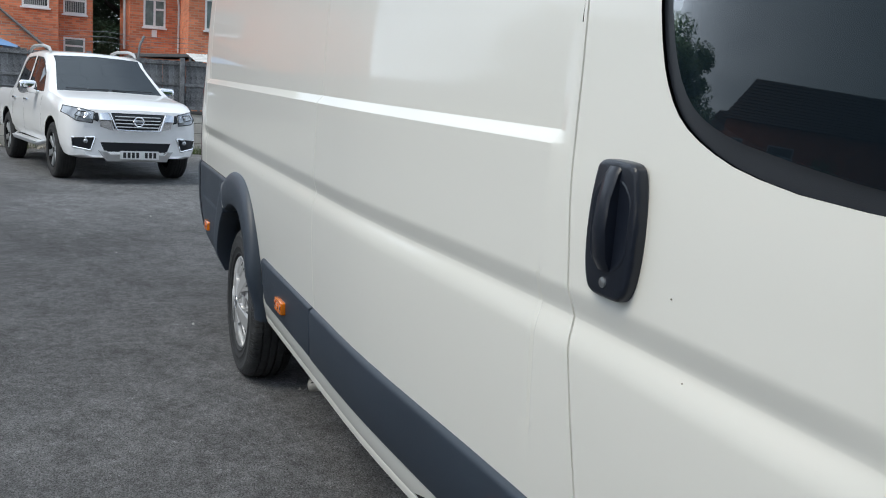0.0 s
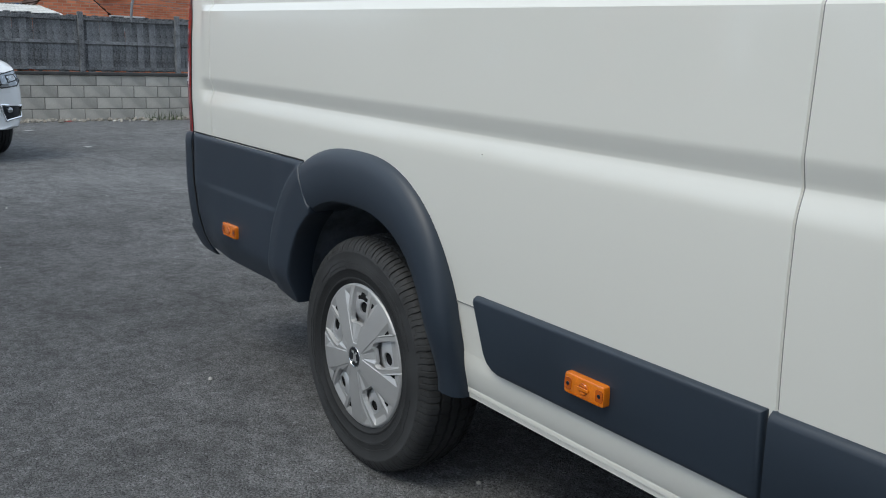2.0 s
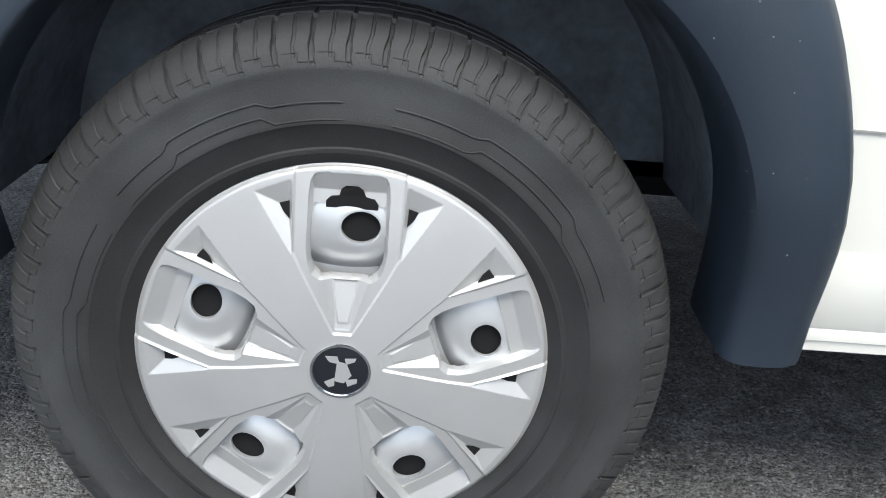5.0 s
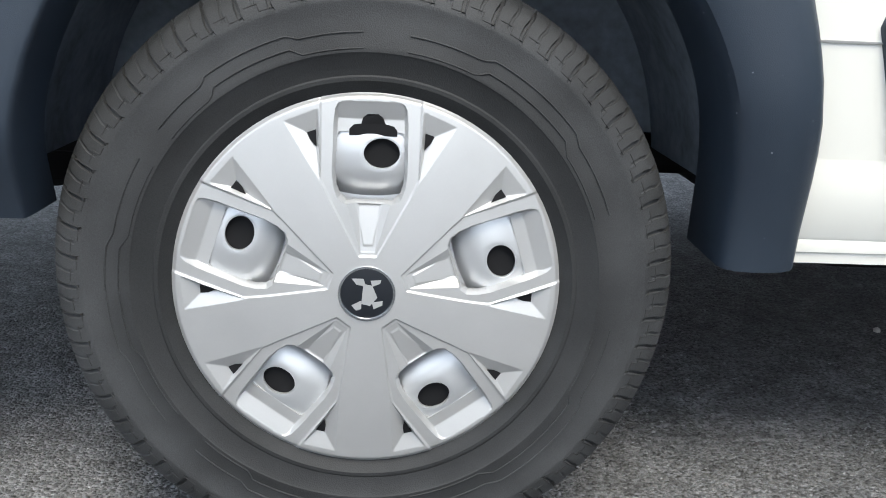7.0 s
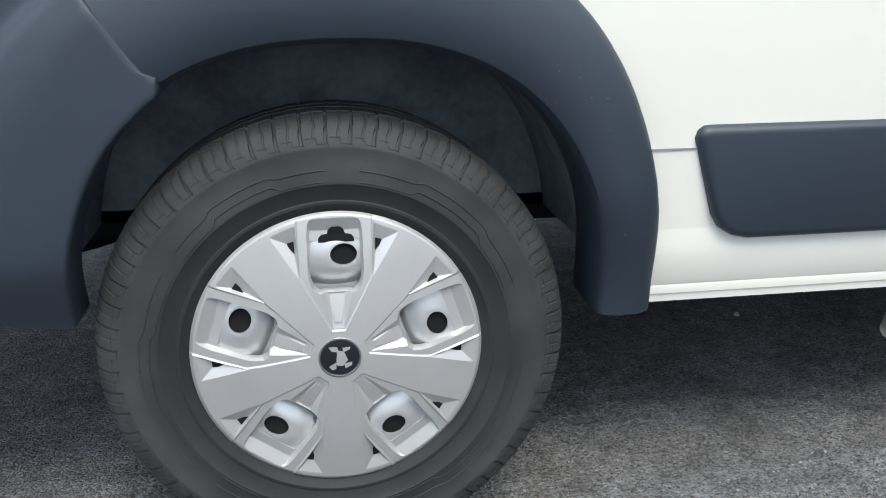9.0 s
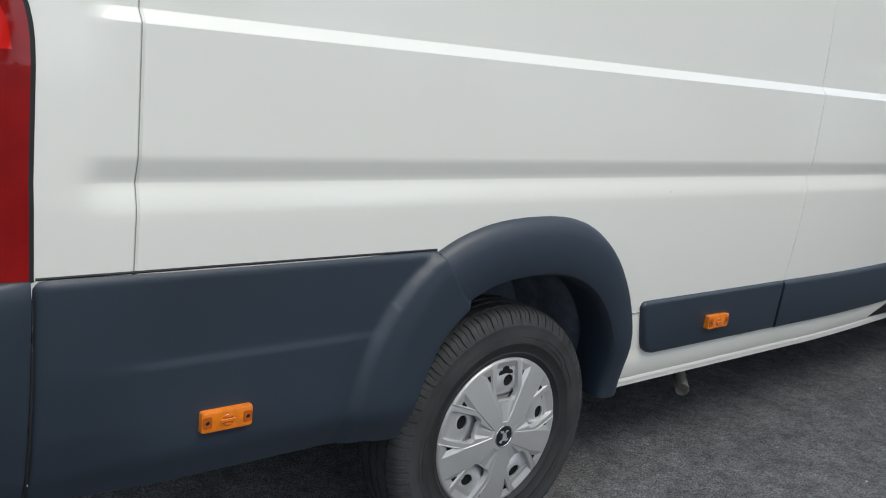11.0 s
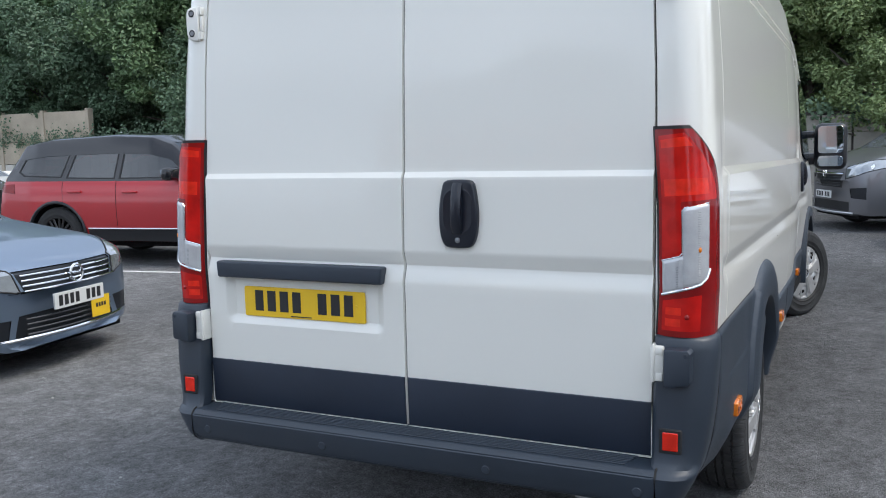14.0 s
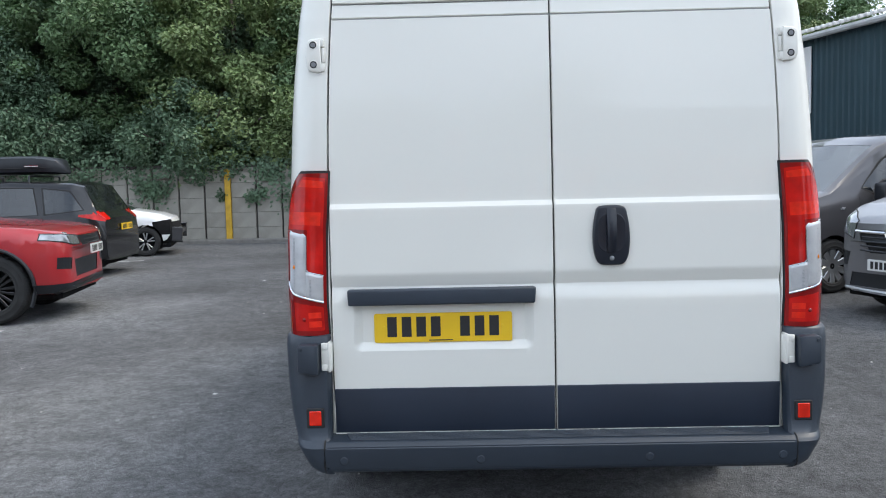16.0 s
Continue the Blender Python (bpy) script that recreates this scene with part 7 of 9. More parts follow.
crew_van = car("crew_van", "grey crew van with side windows and silver wheel trims", "van", pose(11.8, -1.6, 0, 0, 0, 116), van_spec(P_GREY, True, SILVER))
finish_van(crew_van)
dark_van = car("panel_van_dark", "dark brown-grey panel van with chrome grille bar", "van", pose(7.1, -3.8, 0, 0, 0, 114), van_spec(P_TAUPE, False))
finish_van(dark_van)
grey_van = car("panel_van_grey", "grey panel van with chrome grille bar", "van", pose(4.4, -4.7, 0, 0, 0, 110), van_spec(P_GREY, False))
finish_van(grey_van)
small_van = car("small_van", "small white van with a black lower bumper", "van", pose(9.4, -2.92, 0, 0, 0, 119), dict(
    L=4.38, fo=0.92, wb=2.73, wr=0.32, paint=P_WHITE, tumble=0.84, arch=0.045, rim=0.64, spokes=7, alloy=SILVER, tyre_half=0.10, mirror=(0.22, 0.20), mirror_mat=BLACK, cargo=True, mirror_back=0.68, reach=0.9,
    top=[(0, 0.62), (0.05, 0.76), (0.15, 0.83), (0.5, 0.97), (0.92, 1.08), (1.02, 1.10), (1.90, 1.62), (2.2, 1.74), (2.7, 1.79), (4.15, 1.78), (4.30, 1.70), (4.38, 1.1)],
    belt=[(0, 0.70), (0.5, 0.92), (1.2, 1.05), (4.38, 1.08)], plan=[(0, 0.64), (0.06, 0.76), (0.2, 0.83), (0.55, 0.90), (4.1, 0.905), (4.38, 0.85)], bottom=[(0, 0.22), (4.38, 0.26)], ws=(1.02, 1.90), rw=(4.30, 4.38),
    windows=[([(1.46, 1.12), (1.92, 1.46), (2.2, 1.58), (2.42, 1.60), (2.46, 1.08)], GLASS)],
    insets=[("headlamp", [(0.40, 0.76), (0.56, 0.86), (0.84, 1.00), (0.88, 0.90), (0.72, 0.76), (0.46, 0.71)], HEADLAMP, "front", True, 0.004, "clear headlamp"),
            ("grille", [(-0.42, 0.755), (0.42, 0.755), (0.40, 0.70), (-0.40, 0.70)], BLACK, "front", False, -0.006, ""),
            ("upper_intake", [(-0.36, 0.615), (0.36, 0.615), (0.34, 0.54), (-0.34, 0.54)], BLACK, "front", False, -0.006, ""),
            ("lower_bumper", [(-0.86, 0.42), (0.86, 0.42), (0.84, 0.26), (-0.84, 0.26)], BLACK, "front", False, -0.004, ""),
            ("fog_surround", [(0.50, 0.50), (0.84, 0.54), (0.86, 0.26), (0.52, 0.26)], BLACK, "front", True, -0.002, "")],
    seams=[(1.40, 0.38, 1.05), (2.52, 0.38, 1.60)], handles=[(2.36, 0.95)]))
bars(small_van, "chrome_bar", 0.918, -0.42, 0.42, (0.715, 0.742), 0.011, CHROME, 0.3, 0.05)
emblem(small_van, 0.920, 0, 0.732, 0.05, None, False)
stand_in_plate(small_van, 0.930, -0.2, 0.465, PLATE_W)
bars(small_van, "bumper_lip", 0.912, -0.66, 0.66, (0.255,), 0.022, SILVER, 0, 0.12)

# dark off-roader and a white car in the row behind the estate
dark_spec = dict(suv_spec)
dark_spec["paint"], dark_spec["roof"], dark_spec["alloy"], dark_spec["screen"] = P_CHARCOAL, None, ALLOY, PALE_SCREEN
dark_suv = car("dark_off_roader", "dark charcoal off-roader with a silver mesh grille", "car", pose(6.41, 13.48, 0, 0, 0, -84), dark_spec)
bars(dark_suv, "grille_bar", 0.872, -0.42, 0.42, (0.845, 0.885, 0.925), 0.015, ALLOY, 0.4, 0.06)
stand_in_plate(dark_suv, 0.89, 0, 0.74, PLATE_W)
white_spec = dict(estate_spec)
white_spec["paint"] = P_WHITE
car("white_saloon", "white car parked behind the others", "car", pose(9.9, 16.6, 0, 0, 0, -92), white_spec)


# ---- the yard ----
def asphalt():
    m = bpy.data.materials.new("asphalt")
    m.use_nodes = True
    n, l = m.node_tree.nodes, m.node_tree.links
    b = n["Principled BSDF"]
    tc = n.new("ShaderNodeTexCoord")
    vor = n.new("ShaderNodeTexVoronoi")
    vor.inputs["Scale"].default_value = 205
    vor2 = n.new("ShaderNodeTexVoronoi")
    vor2.inputs["Scale"].default_value = 70
    patch = n.new("ShaderNodeTexNoise")
    patch.inputs["Scale"].default_value, patch.inputs["Detail"].default_value = 0.35, 8
    mid = n.new("ShaderNodeTexNoise")
    mid.inputs["Scale"].default_value, mid.inputs["Detail"].default_value = 22, 6
    for t in (vor, vor2, patch, mid):
        l.new(tc.outputs["Object"], t.inputs["Vector"])
    sep = n.new("ShaderNodeSeparateColor")
    l.new(vor.outputs["Color"], sep.inputs[0])
    stone = n.new("ShaderNodeMapRange")
    stone.inputs["From Min"].default_value, stone.inputs["From Max"].default_value = 0.0, 1.0
    stone.inputs["To Min"].default_value, stone.inputs["To Max"].default_value = 0.62, 1.48
    l.new(sep.outputs[0], stone.inputs["Value"])
    pale = n.new("ShaderNodeMapRange")
    pale.inputs["From Min"].default_value, pale.inputs["From Max"].default_value = 0.970, 0.985
    pale.inputs["To Min"].default_value, pale.inputs["To Max"].default_value = 0.0, 0.8
    l.new(sep.outputs[1], pale.inputs["Value"])
    big = n.new("ShaderNodeMapRange")
    big.inputs["From Min"].default_value, big.inputs["From Max"].default_value = 0.3, 0.7
    big.inputs["To Min"].default_value, big.inputs["To Max"].default_value = 0.74, 1.42
    l.new(patch.outputs["Fac"], big.inputs["Value"])
    m2 = n.new("ShaderNodeMapRange")
    m2.inputs["From Min"].default_value, m2.inputs["From Max"].default_value = 0.25, 0.75
    m2.inputs["To Min"].default_value, m2.inputs["To Max"].default_value = 0.72, 1.28
    l.new(mid.outputs["Fac"], m2.inputs["Value"])
    a = n.new("ShaderNodeMath")
    a.operation = "ADD"
    l.new(stone.outputs[0], a.inputs[0])
    l.new(pale.outputs[0], a.inputs[1])
    p = n.new("ShaderNodeMath")
    p.operation = "MULTIPLY"
    l.new(a.outputs[0], p.inputs[0])
    l.new(big.outputs[0], p.inputs[1])
    p2 = n.new("ShaderNodeMath")
    p2.operation = "MULTIPLY"
    l.new(p.outputs[0], p2.inputs[0])
    l.new(m2.outputs[0], p2.inputs[1])
    # dark pits between the stones
    pit = n.new("ShaderNodeTexNoise")
    pit.inputs["Scale"].default_value, pit.inputs["Detail"].default_value, pit.inputs["Roughness"].default_value = 120, 5, 0.62
    l.new(tc.outputs["Object"], pit.inputs["Vector"])
    hollow = n.new("ShaderNodeMapRange")
    hollow.inputs["From Min"].default_value, hollow.inputs["From Max"].default_value = 0.36, 0.47
    hollow.inputs["To Min"].default_value, hollow.inputs["To Max"].default_value = 0.40, 1.08
    l.new(pit.outputs["Fac"], hollow.inputs["Value"])
    p5 = n.new("ShaderNodeMath")
    p5.operation = "MULTIPLY"
    l.new(p2.outputs[0], p5.inputs[0])
    l.new(hollow.outputs[0], p5.inputs[1])
    p2 = p5
    # paler mid-yard than beside the van: wear and shade put into the colour
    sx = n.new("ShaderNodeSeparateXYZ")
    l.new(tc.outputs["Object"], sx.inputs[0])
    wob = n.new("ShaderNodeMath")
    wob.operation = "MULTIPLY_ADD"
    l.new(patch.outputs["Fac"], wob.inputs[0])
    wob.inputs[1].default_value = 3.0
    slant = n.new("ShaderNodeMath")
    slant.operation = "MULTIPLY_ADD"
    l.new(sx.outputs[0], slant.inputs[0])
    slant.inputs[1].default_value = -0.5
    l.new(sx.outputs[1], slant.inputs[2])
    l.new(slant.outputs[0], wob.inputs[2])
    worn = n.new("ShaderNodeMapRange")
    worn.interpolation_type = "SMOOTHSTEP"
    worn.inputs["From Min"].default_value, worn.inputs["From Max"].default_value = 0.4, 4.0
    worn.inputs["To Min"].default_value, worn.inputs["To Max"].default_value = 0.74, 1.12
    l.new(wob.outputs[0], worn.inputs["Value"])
    # hand-sized blotches of worn binder
    blot = n.new("ShaderNodeTexNoise")
    blot.inputs["Scale"].default_value, blot.inputs["Detail"].default_value = 5.5, 4
    l.new(tc.outputs["Object"], blot.inputs["Vector"])
    m3 = n.new("ShaderNodeMapRange")
    m3.inputs["From Min"].default_value, m3.inputs["From Max"].default_value = 0.3, 0.7
    m3.inputs["To Min"].default_value, m3.inputs["To Max"].default_value = 0.80, 1.20
    l.new(blot.outputs["Fac"], m3.inputs["Value"])
    p4 = n.new("ShaderNodeMath")
    p4.operation = "MULTIPLY"
    l.new(p2.outputs[0], p4.inputs[0])
    l.new(m3.outputs[0], p4.inputs[1])
    p2 = p4
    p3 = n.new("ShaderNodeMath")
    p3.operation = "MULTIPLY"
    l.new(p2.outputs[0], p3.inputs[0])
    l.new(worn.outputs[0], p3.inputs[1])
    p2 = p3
    sc = n.new("ShaderNodeVectorMath")
    sc.operation = "SCALE"
    sc.inputs[0].default_value = (0.158, 0.160, 0.163)
    l.new(p2.outputs[0], sc.inputs["Scale"])
    l.new(sc.outputs[0], b.inputs["Base Color"])
    b.inputs["Roughness"].default_value = 0.86
    b.inputs["Specular IOR Level"].default_value = 0.22
    b.inputs["Diffuse Roughness"].default_value = 1.0
    h = n.new("ShaderNodeMath")
    h.operation = "ADD"
    l.new(vor.outputs["Distance"], h.inputs[0])
    l.new(vor2.outputs["Distance"], h.inputs[1])
    bp = n.new("ShaderNodeBump")
    bp.invert = True
    bp.inputs["Strength"].default_value, bp.inputs["Distance"].default_value = 1.0, 0.008
    rough_top = n.new("ShaderNodeMath")
    rough_top.operation = "MULTIPLY_ADD"
    l.new(pit.outputs["Fac"], rough_top.inputs[0])
    rough_top.inputs[1].default_value = -1.3
    l.new(h.outputs[0], rough_top.inputs[2])
    l.new(rough_top.outputs[0], bp.inputs["Height"])
    l.new(bp.outputs[0], b.inputs["Normal"])
    return m


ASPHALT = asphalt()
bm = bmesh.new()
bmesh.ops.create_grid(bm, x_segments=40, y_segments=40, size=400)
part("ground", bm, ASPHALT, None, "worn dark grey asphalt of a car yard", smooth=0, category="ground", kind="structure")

# parking bay lines
LINE = make("worn_white_line", (0.62, 0.63, 0.62), 0.8, var=0.22, scale=5, fine=1.2, bscale=90, bump=0.002)
for x0, y0, x1, y1 in ((4.62, 5.25, 4.02, 9.4), (8.95, 6.35, 8.4, 10.2), (11.25, 6.55, 10.7, 10.5), (12.9, 6.7, 12.4, 10.5), (10.35, -2.25, 10.6, -6.2), (12.2, -3.6, 13.0, -7)):
    d = Vector((x1 - x0, y1 - y0, 0)).normalized()
    nrm = Vector((-d.y, d.x, 0)) * 0.045
    bm = bmesh.new()
    a, b = Vector((x0, y0, 0.004)), Vector((x1, y1, 0.004))
    n = 16
    rnd = random.Random(int(x0 * 100))
    rows = [(bm.verts.new(a.lerp(b, k / n) + nrm * rnd.uniform(0.92, 1.06)), bm.verts.new(a.lerp(b, k / n) - nrm * rnd.uniform(0.92, 1.06))) for k in range(n + 1)]
    for (p, q), (r, s) in zip(rows, rows[1:]):
        bm.faces.new((p, q, s, r))
    part("bay_line", bm, LINE, None, "worn white parking bay line on asphalt", 0, "road marking", "structure")

# ---- block wall with a weathered board fence on it, behind the pickup ----
BLOCK = make("concrete_block", (0.46, 0.435, 0.385), 0.9, var=0.30, scale=3, bump=0.006, bscale=70, rand=0.22, fine=0.3)
MORTAR = make("mortar", (0.20, 0.19, 0.175), 0.95, var=0.2, scale=8, bump=0.005, bscale=80)
BOARD = make("weathered_board", (0.165, 0.168, 0.172), 0.85, var=0.50, scale=8, bump=0.006, bscale=45, rand=0.30, fine=1.0)
FX = -14.6
bm = bmesh.new()
box(bm, FX - 0.20, FX - 0.02, -16, 14, -0.05, 0.80)
base_wall = part("wall_block", bm, MORTAR, None, "low concrete block wall", 0, "wall", "structure")
bm = bmesh.new()
box(bm, -0.10, 0.012, -0.217, 0.217, -0.098, 0.098, 0.006, 1)
block_mesh = part("block", bm, BLOCK, base_wall).data
first = bpy.data.objects["block"]
first.location = (FX - 0.02, -5.0, 0.10)
for row in range(4):
    for k in range(33):
        y = -5.2 + 0.445 * k + (0.22 if row % 2 else 0)
        ob = new("block", block_mesh)
        ob.parent = base_wall
        ob.location = (FX - 0.02, y, 0.102 + 0.205 * row)
bm = bmesh.new()
box(bm, FX - 0.24, FX + 0.02, -16, 14, 0.80, 0.86, 0.01, 1)
part("coping", bm, make("dark_coping", (0.07, 0.07, 0.068), 0.9, var=0.3, scale=5, fine=0.5), base_wall)
fence = thing("board_fence", "weathered grey board fence on a block wall", "fence", pose(FX - 0.10, 0, 0.86))
bm = bmesh.new()
box(bm, -0.009, 0.009, -0.058, 0.058, 0.0, 0.98, 0.003, 1)
board = part("board", bm, BOARD, fence).data
bpy.data.objects["board"].location = (0, -5.3, 0.02)
rnd = random.Random(7)
for k in range(118):
    y = -5.18 + 0.112 * k
    ob = new("board", board)
    ob.parent = fence
    ob.matrix_local = pose(0.012 * (k % 2) + rnd.uniform(-0.003, 0.003), y, 0.02 + rnd.uniform(-0.02, 0.012) - 0.01 * ((y // 1.75) % 2), rnd.uniform(-0.5, 0.5), 0, rnd.uniform(-2, 2))
for k in range(9):
    y = -6.6 + 1.75 * k
    bm = bmesh.new()
    box(bm, 0.02, 0.09, y - 0.045, y + 0.045, -0.02, 1.05, 0.006, 1)
    part("fence_post", bm, BOARD, fence)
    for z in (0.06, 0.52, 0.93):
        bm = bmesh.new()
        box(bm, 0.018, 0.05, y + 0.05, y + 1.70, z - 0.03, z + 0.03, 0.004, 1)
        part("rail", bm, BOARD, fence)
    if k % 2:
        bm = bmesh.new()
        tube(bm, [(0.03, y + 0.9, 0.9), (0.03, y + 0.93, 1.22), (-0.05, y + 1.02, 1.42)], 0.025, 6)
        part("wire_bracket", bm, BOARD, fence, "bent bracket for barbed wire")
bm = bmesh.new()
for z, x in ((1.22, 0.03), (1.32, -0.01), (1.42, -0.05)):
    pts = [(x, -6 + 0.5 * k, z + 0.03 * math.sin(k * 2.1)) for k in range(28)]
    tube(bm, pts, 0.004, 4, False)
part("barbed_wire", bm, GREY_METAL, fence)
# reed screen on the far end of the fence
bm = bmesh.new()
rnd = random.Random(3)
for k in range(300):
    y = -13 + 7.7 * k / 300
    h = rnd.uniform(1.02, 1.16)
    tube(bm, [(0.0 + rnd.uniform(-0.02, 0.02), y, 0.0), (rnd.uniform(-0.02, 0.02), y + rnd.uniform(-0.02, 0.02), h)], 0.014, 5)
reed = part("reed_screen", bm, make("dry_reed", (0.24, 0.20, 0.15), 0.9, var=0.25, rand=0.3, scale=8, fine=0.4), None, "dry reed screen fixed along the fence", 30, "screen", "stuff")
reed.location = (FX - 0.08, 0, 0.86)
# rubble strip, weeds and litter at the wall's foot
bm = bmesh.new()
rnd = random.Random(11)
for k in range(420):
    y, x = rnd.uniform(-5, 6), FX + 0.05 + abs(rnd.gauss(0, 0.16))
    r = rnd.uniform(0.012, 0.05)
    bmesh.ops.create_icosphere(bm, subdivisions=1, radius=r, matrix=pose(x, y, r * 0.4, rnd.uniform(0, 90), rnd.uniform(0, 90), 0) @ Matrix.Diagonal((1, rnd.uniform(0.6, 1.6), rnd.uniform(0.4, 0.9), 1)))
part("rubble", bm, make("rubble", (0.40, 0.37, 0.32), 0.9, var=0.3, rand=0.5, scale=9), None, "pale stones and rubble at the foot of a wall", 0, "rubble", "stuff")
GRASS = make("weed_green", (0.075, 0.11, 0.03), 0.7, var=0.3, rand=0.4, scale=9)
bm = bmesh.new()
for k in range(420):
    cx, cy, sp = ((FX + 0.12, 0.62, 0.14), (FX + 0.10, -2.6, 0.3), (FX + 0.1, 3.6, 0.25), (FX + 0.12, 0.75, 0.1))[k % 4]
    x, y = cx + rnd.gauss(0, sp * 0.5), cy + rnd.gauss(0, sp)
    h, a = rnd.uniform(0.05, 0.22), rnd.uniform(0, 6.28)
    dx, dy = math.cos(a), math.sin(a)
    v = [bm.verts.new(p) for p in ((x - dy * 0.006, y + dx * 0.006, 0), (x + dy * 0.006, y - dx * 0.006, 0), (x + dx * h * 0.5, y + dy * h * 0.5, h))]
    bm.faces.new(v)
part("weeds", bm, GRASS, None, "green weeds growing at the wall's foot", 0, "weeds", "stuff")


def litter(at, w, d, material, label, seed):
    """A crumpled scrap lying on the ground."""
    bm = bmesh.new()
    bmesh.ops.create_grid(bm, x_segments=5, y_segments=4, size=0.5)
    rnd = random.Random(seed)
    for v in bm.verts:
        v.co = Vector((v.co.x * w, v.co.y * d, 0.004 + rnd.uniform(0, 0.18) * min(w, d)))
    ob = part("litter", bm, material, None, label, 0, "litter")
    ob.matrix_world = pose(*at, 0, 0, rnd.uniform(0, 180))


PAPER = make("scrap_paper", (0.60, 0.60, 0.58), 0.8, var=0.1)
RED_SCRAP = make("red_scrap", (0.35, 0.03, 0.025), 0.5, var=0.1)
for k, (x, y, w) in enumerate(((-14.3, 1.75, 0.16), (-12.6, 0.75, 0.14), (-9.9, 0.9, 0.11), (-14.35, 2.6, 0.2), (-14.3, 3.1, 0.12), (1.65, 2.15, 0.045), (-0.35, 3.45, 0.09), (7.6, -3.2, 0.07), (5.0, 1.9, 0.06), (8.9, 3.4, 0.07), (-1.2, 2.4, 0.05), (9.5, -2.1, 0.06))):
    litter((x, y, 0), w, w * 0.6, RED_SCRAP if k in (0,) else PAPER, "red plastic scrap by the wall" if k == 0 else "pale crumpled scrap on the asphalt", k)
bm = bmesh.new()
rnd = random.Random(5)
for k in range(160):
    x, y, r = rnd.uniform(-6, 14), rnd.uniform(-7, 6), rnd.uniform(0.004, 0.010)
    bmesh.ops.create_icosphere(bm, subdivisions=1, radius=r, matrix=pose(x, y, r * 0.3))
part("loose_grit", bm, make("pale_grit", (0.42, 0.41, 0.39), 0.9, var=0.2, rand=0.4), None, "loose pale grit scattered on the asphalt", 0, "grit", "stuff")
bm = bmesh.new()
tube(bm, [(-2.75, 1.55, 0.006), (-2.62, 1.62, 0.010), (-2.52, 1.72, 0.006)], 0.004, 6)
part("twig", bm, BOARD, None, "thin dry twig on the asphalt", 30, "twig")


# ---- brick houses behind the fence ----
def brick_material(name, base, mortar):
    m = bpy.data.materials.new(name)
    m.use_nodes = True
    n, l = m.node_tree.nodes, m.node_tree.links
    b = n["Principled BSDF"]
    b.inputs["Roughness"].default_value = 0.9
    tc = n.new("ShaderNodeTexCoord")
    sep = n.new("ShaderNodeSeparateXYZ")
    l.new(tc.outputs["Object"], sep.inputs[0])
    add = n.new("ShaderNodeMath")
    add.operation = "ADD"
    l.new(sep.outputs[0], add.inputs[0])
    l.new(sep.outputs[1], add.inputs[1])
    comb = n.new("ShaderNodeCombineXYZ")
    l.new(add.outputs[0], comb.inputs[0])
    l.new(sep.outputs[2], comb.inputs[1])
    br = n.new("ShaderNodeTexBrick")
    br.inputs["Scale"].default_value = 1.0
    br.inputs["Brick Width"].default_value, br.inputs["Row Height"].default_value, br.inputs["Mortar Size"].default_value = 0.225, 0.075, 0.008
    br.inputs["Color1"].default_value, br.inputs["Color2"].default_value = (*base, 1), (base[0] * 0.68, base[1] * 0.60, base[2] * 0.6, 1)
    br.inputs["Mortar"].default_value = (*mortar, 1)
    l.new(comb.outputs[0], br.inputs["Vector"])
    no = n.new("ShaderNodeTexNoise")
    no.inputs["Scale"].default_value, no.inputs["Detail"].default_value = 1.6, 6
    l.new(tc.outputs["Object"], no.inputs["Vector"])
    r = n.new("ShaderNodeMapRange")
    r.inputs["To Min"].default_value, r.inputs["To Max"].default_value = 0.62, 1.35
    l.new(no.outputs["Fac"], r.inputs["Value"])
    sc = n.new("ShaderNodeVectorMath")
    sc.operation = "SCALE"
    l.new(br.outputs["Color"], sc.inputs[0])
    l.new(r.outputs[0], sc.inputs["Scale"])
    l.new(sc.outputs[0], b.inputs["Base Color"])
    bp = n.new("ShaderNodeBump")
    bp.inputs["Strength"].default_value, bp.inputs["Distance"].default_value = 0.6, 0.01
    l.new(br.outputs["Fac"], bp.inputs["Height"])
    bp.invert = True
    l.new(bp.outputs[0], b.inputs["Normal"])
    return m


BRICK = brick_material("red_brick", (0.78, 0.262, 0.130), (0.50, 0.32, 0.22))
ROOF = make("brown_roof_tile", (0.085, 0.058, 0.050), 0.85, var=0.25, scale=3, bump=0.012, bscale=14, fine=0.5)
UPVC = make("white_upvc", (0.76, 0.76, 0.75), 0.4, var=0.03)
PANE = make("curtained_glass", (0.17, 0.21, 0.20), 0.06, var=0.35, scale=4, spec=0.6)
PANE_DARK = make("house_glass", (0.04, 0.05, 0.055), 0.05, var=0.2, spec=0.6)
BLIND = make("window_blind", (0.30, 0.31, 0.30), 0.8, var=0.2, scale=3)
GUTTER = make("dark_gutter", (0.03, 0.03, 0.032), 0.5, var=0.1)


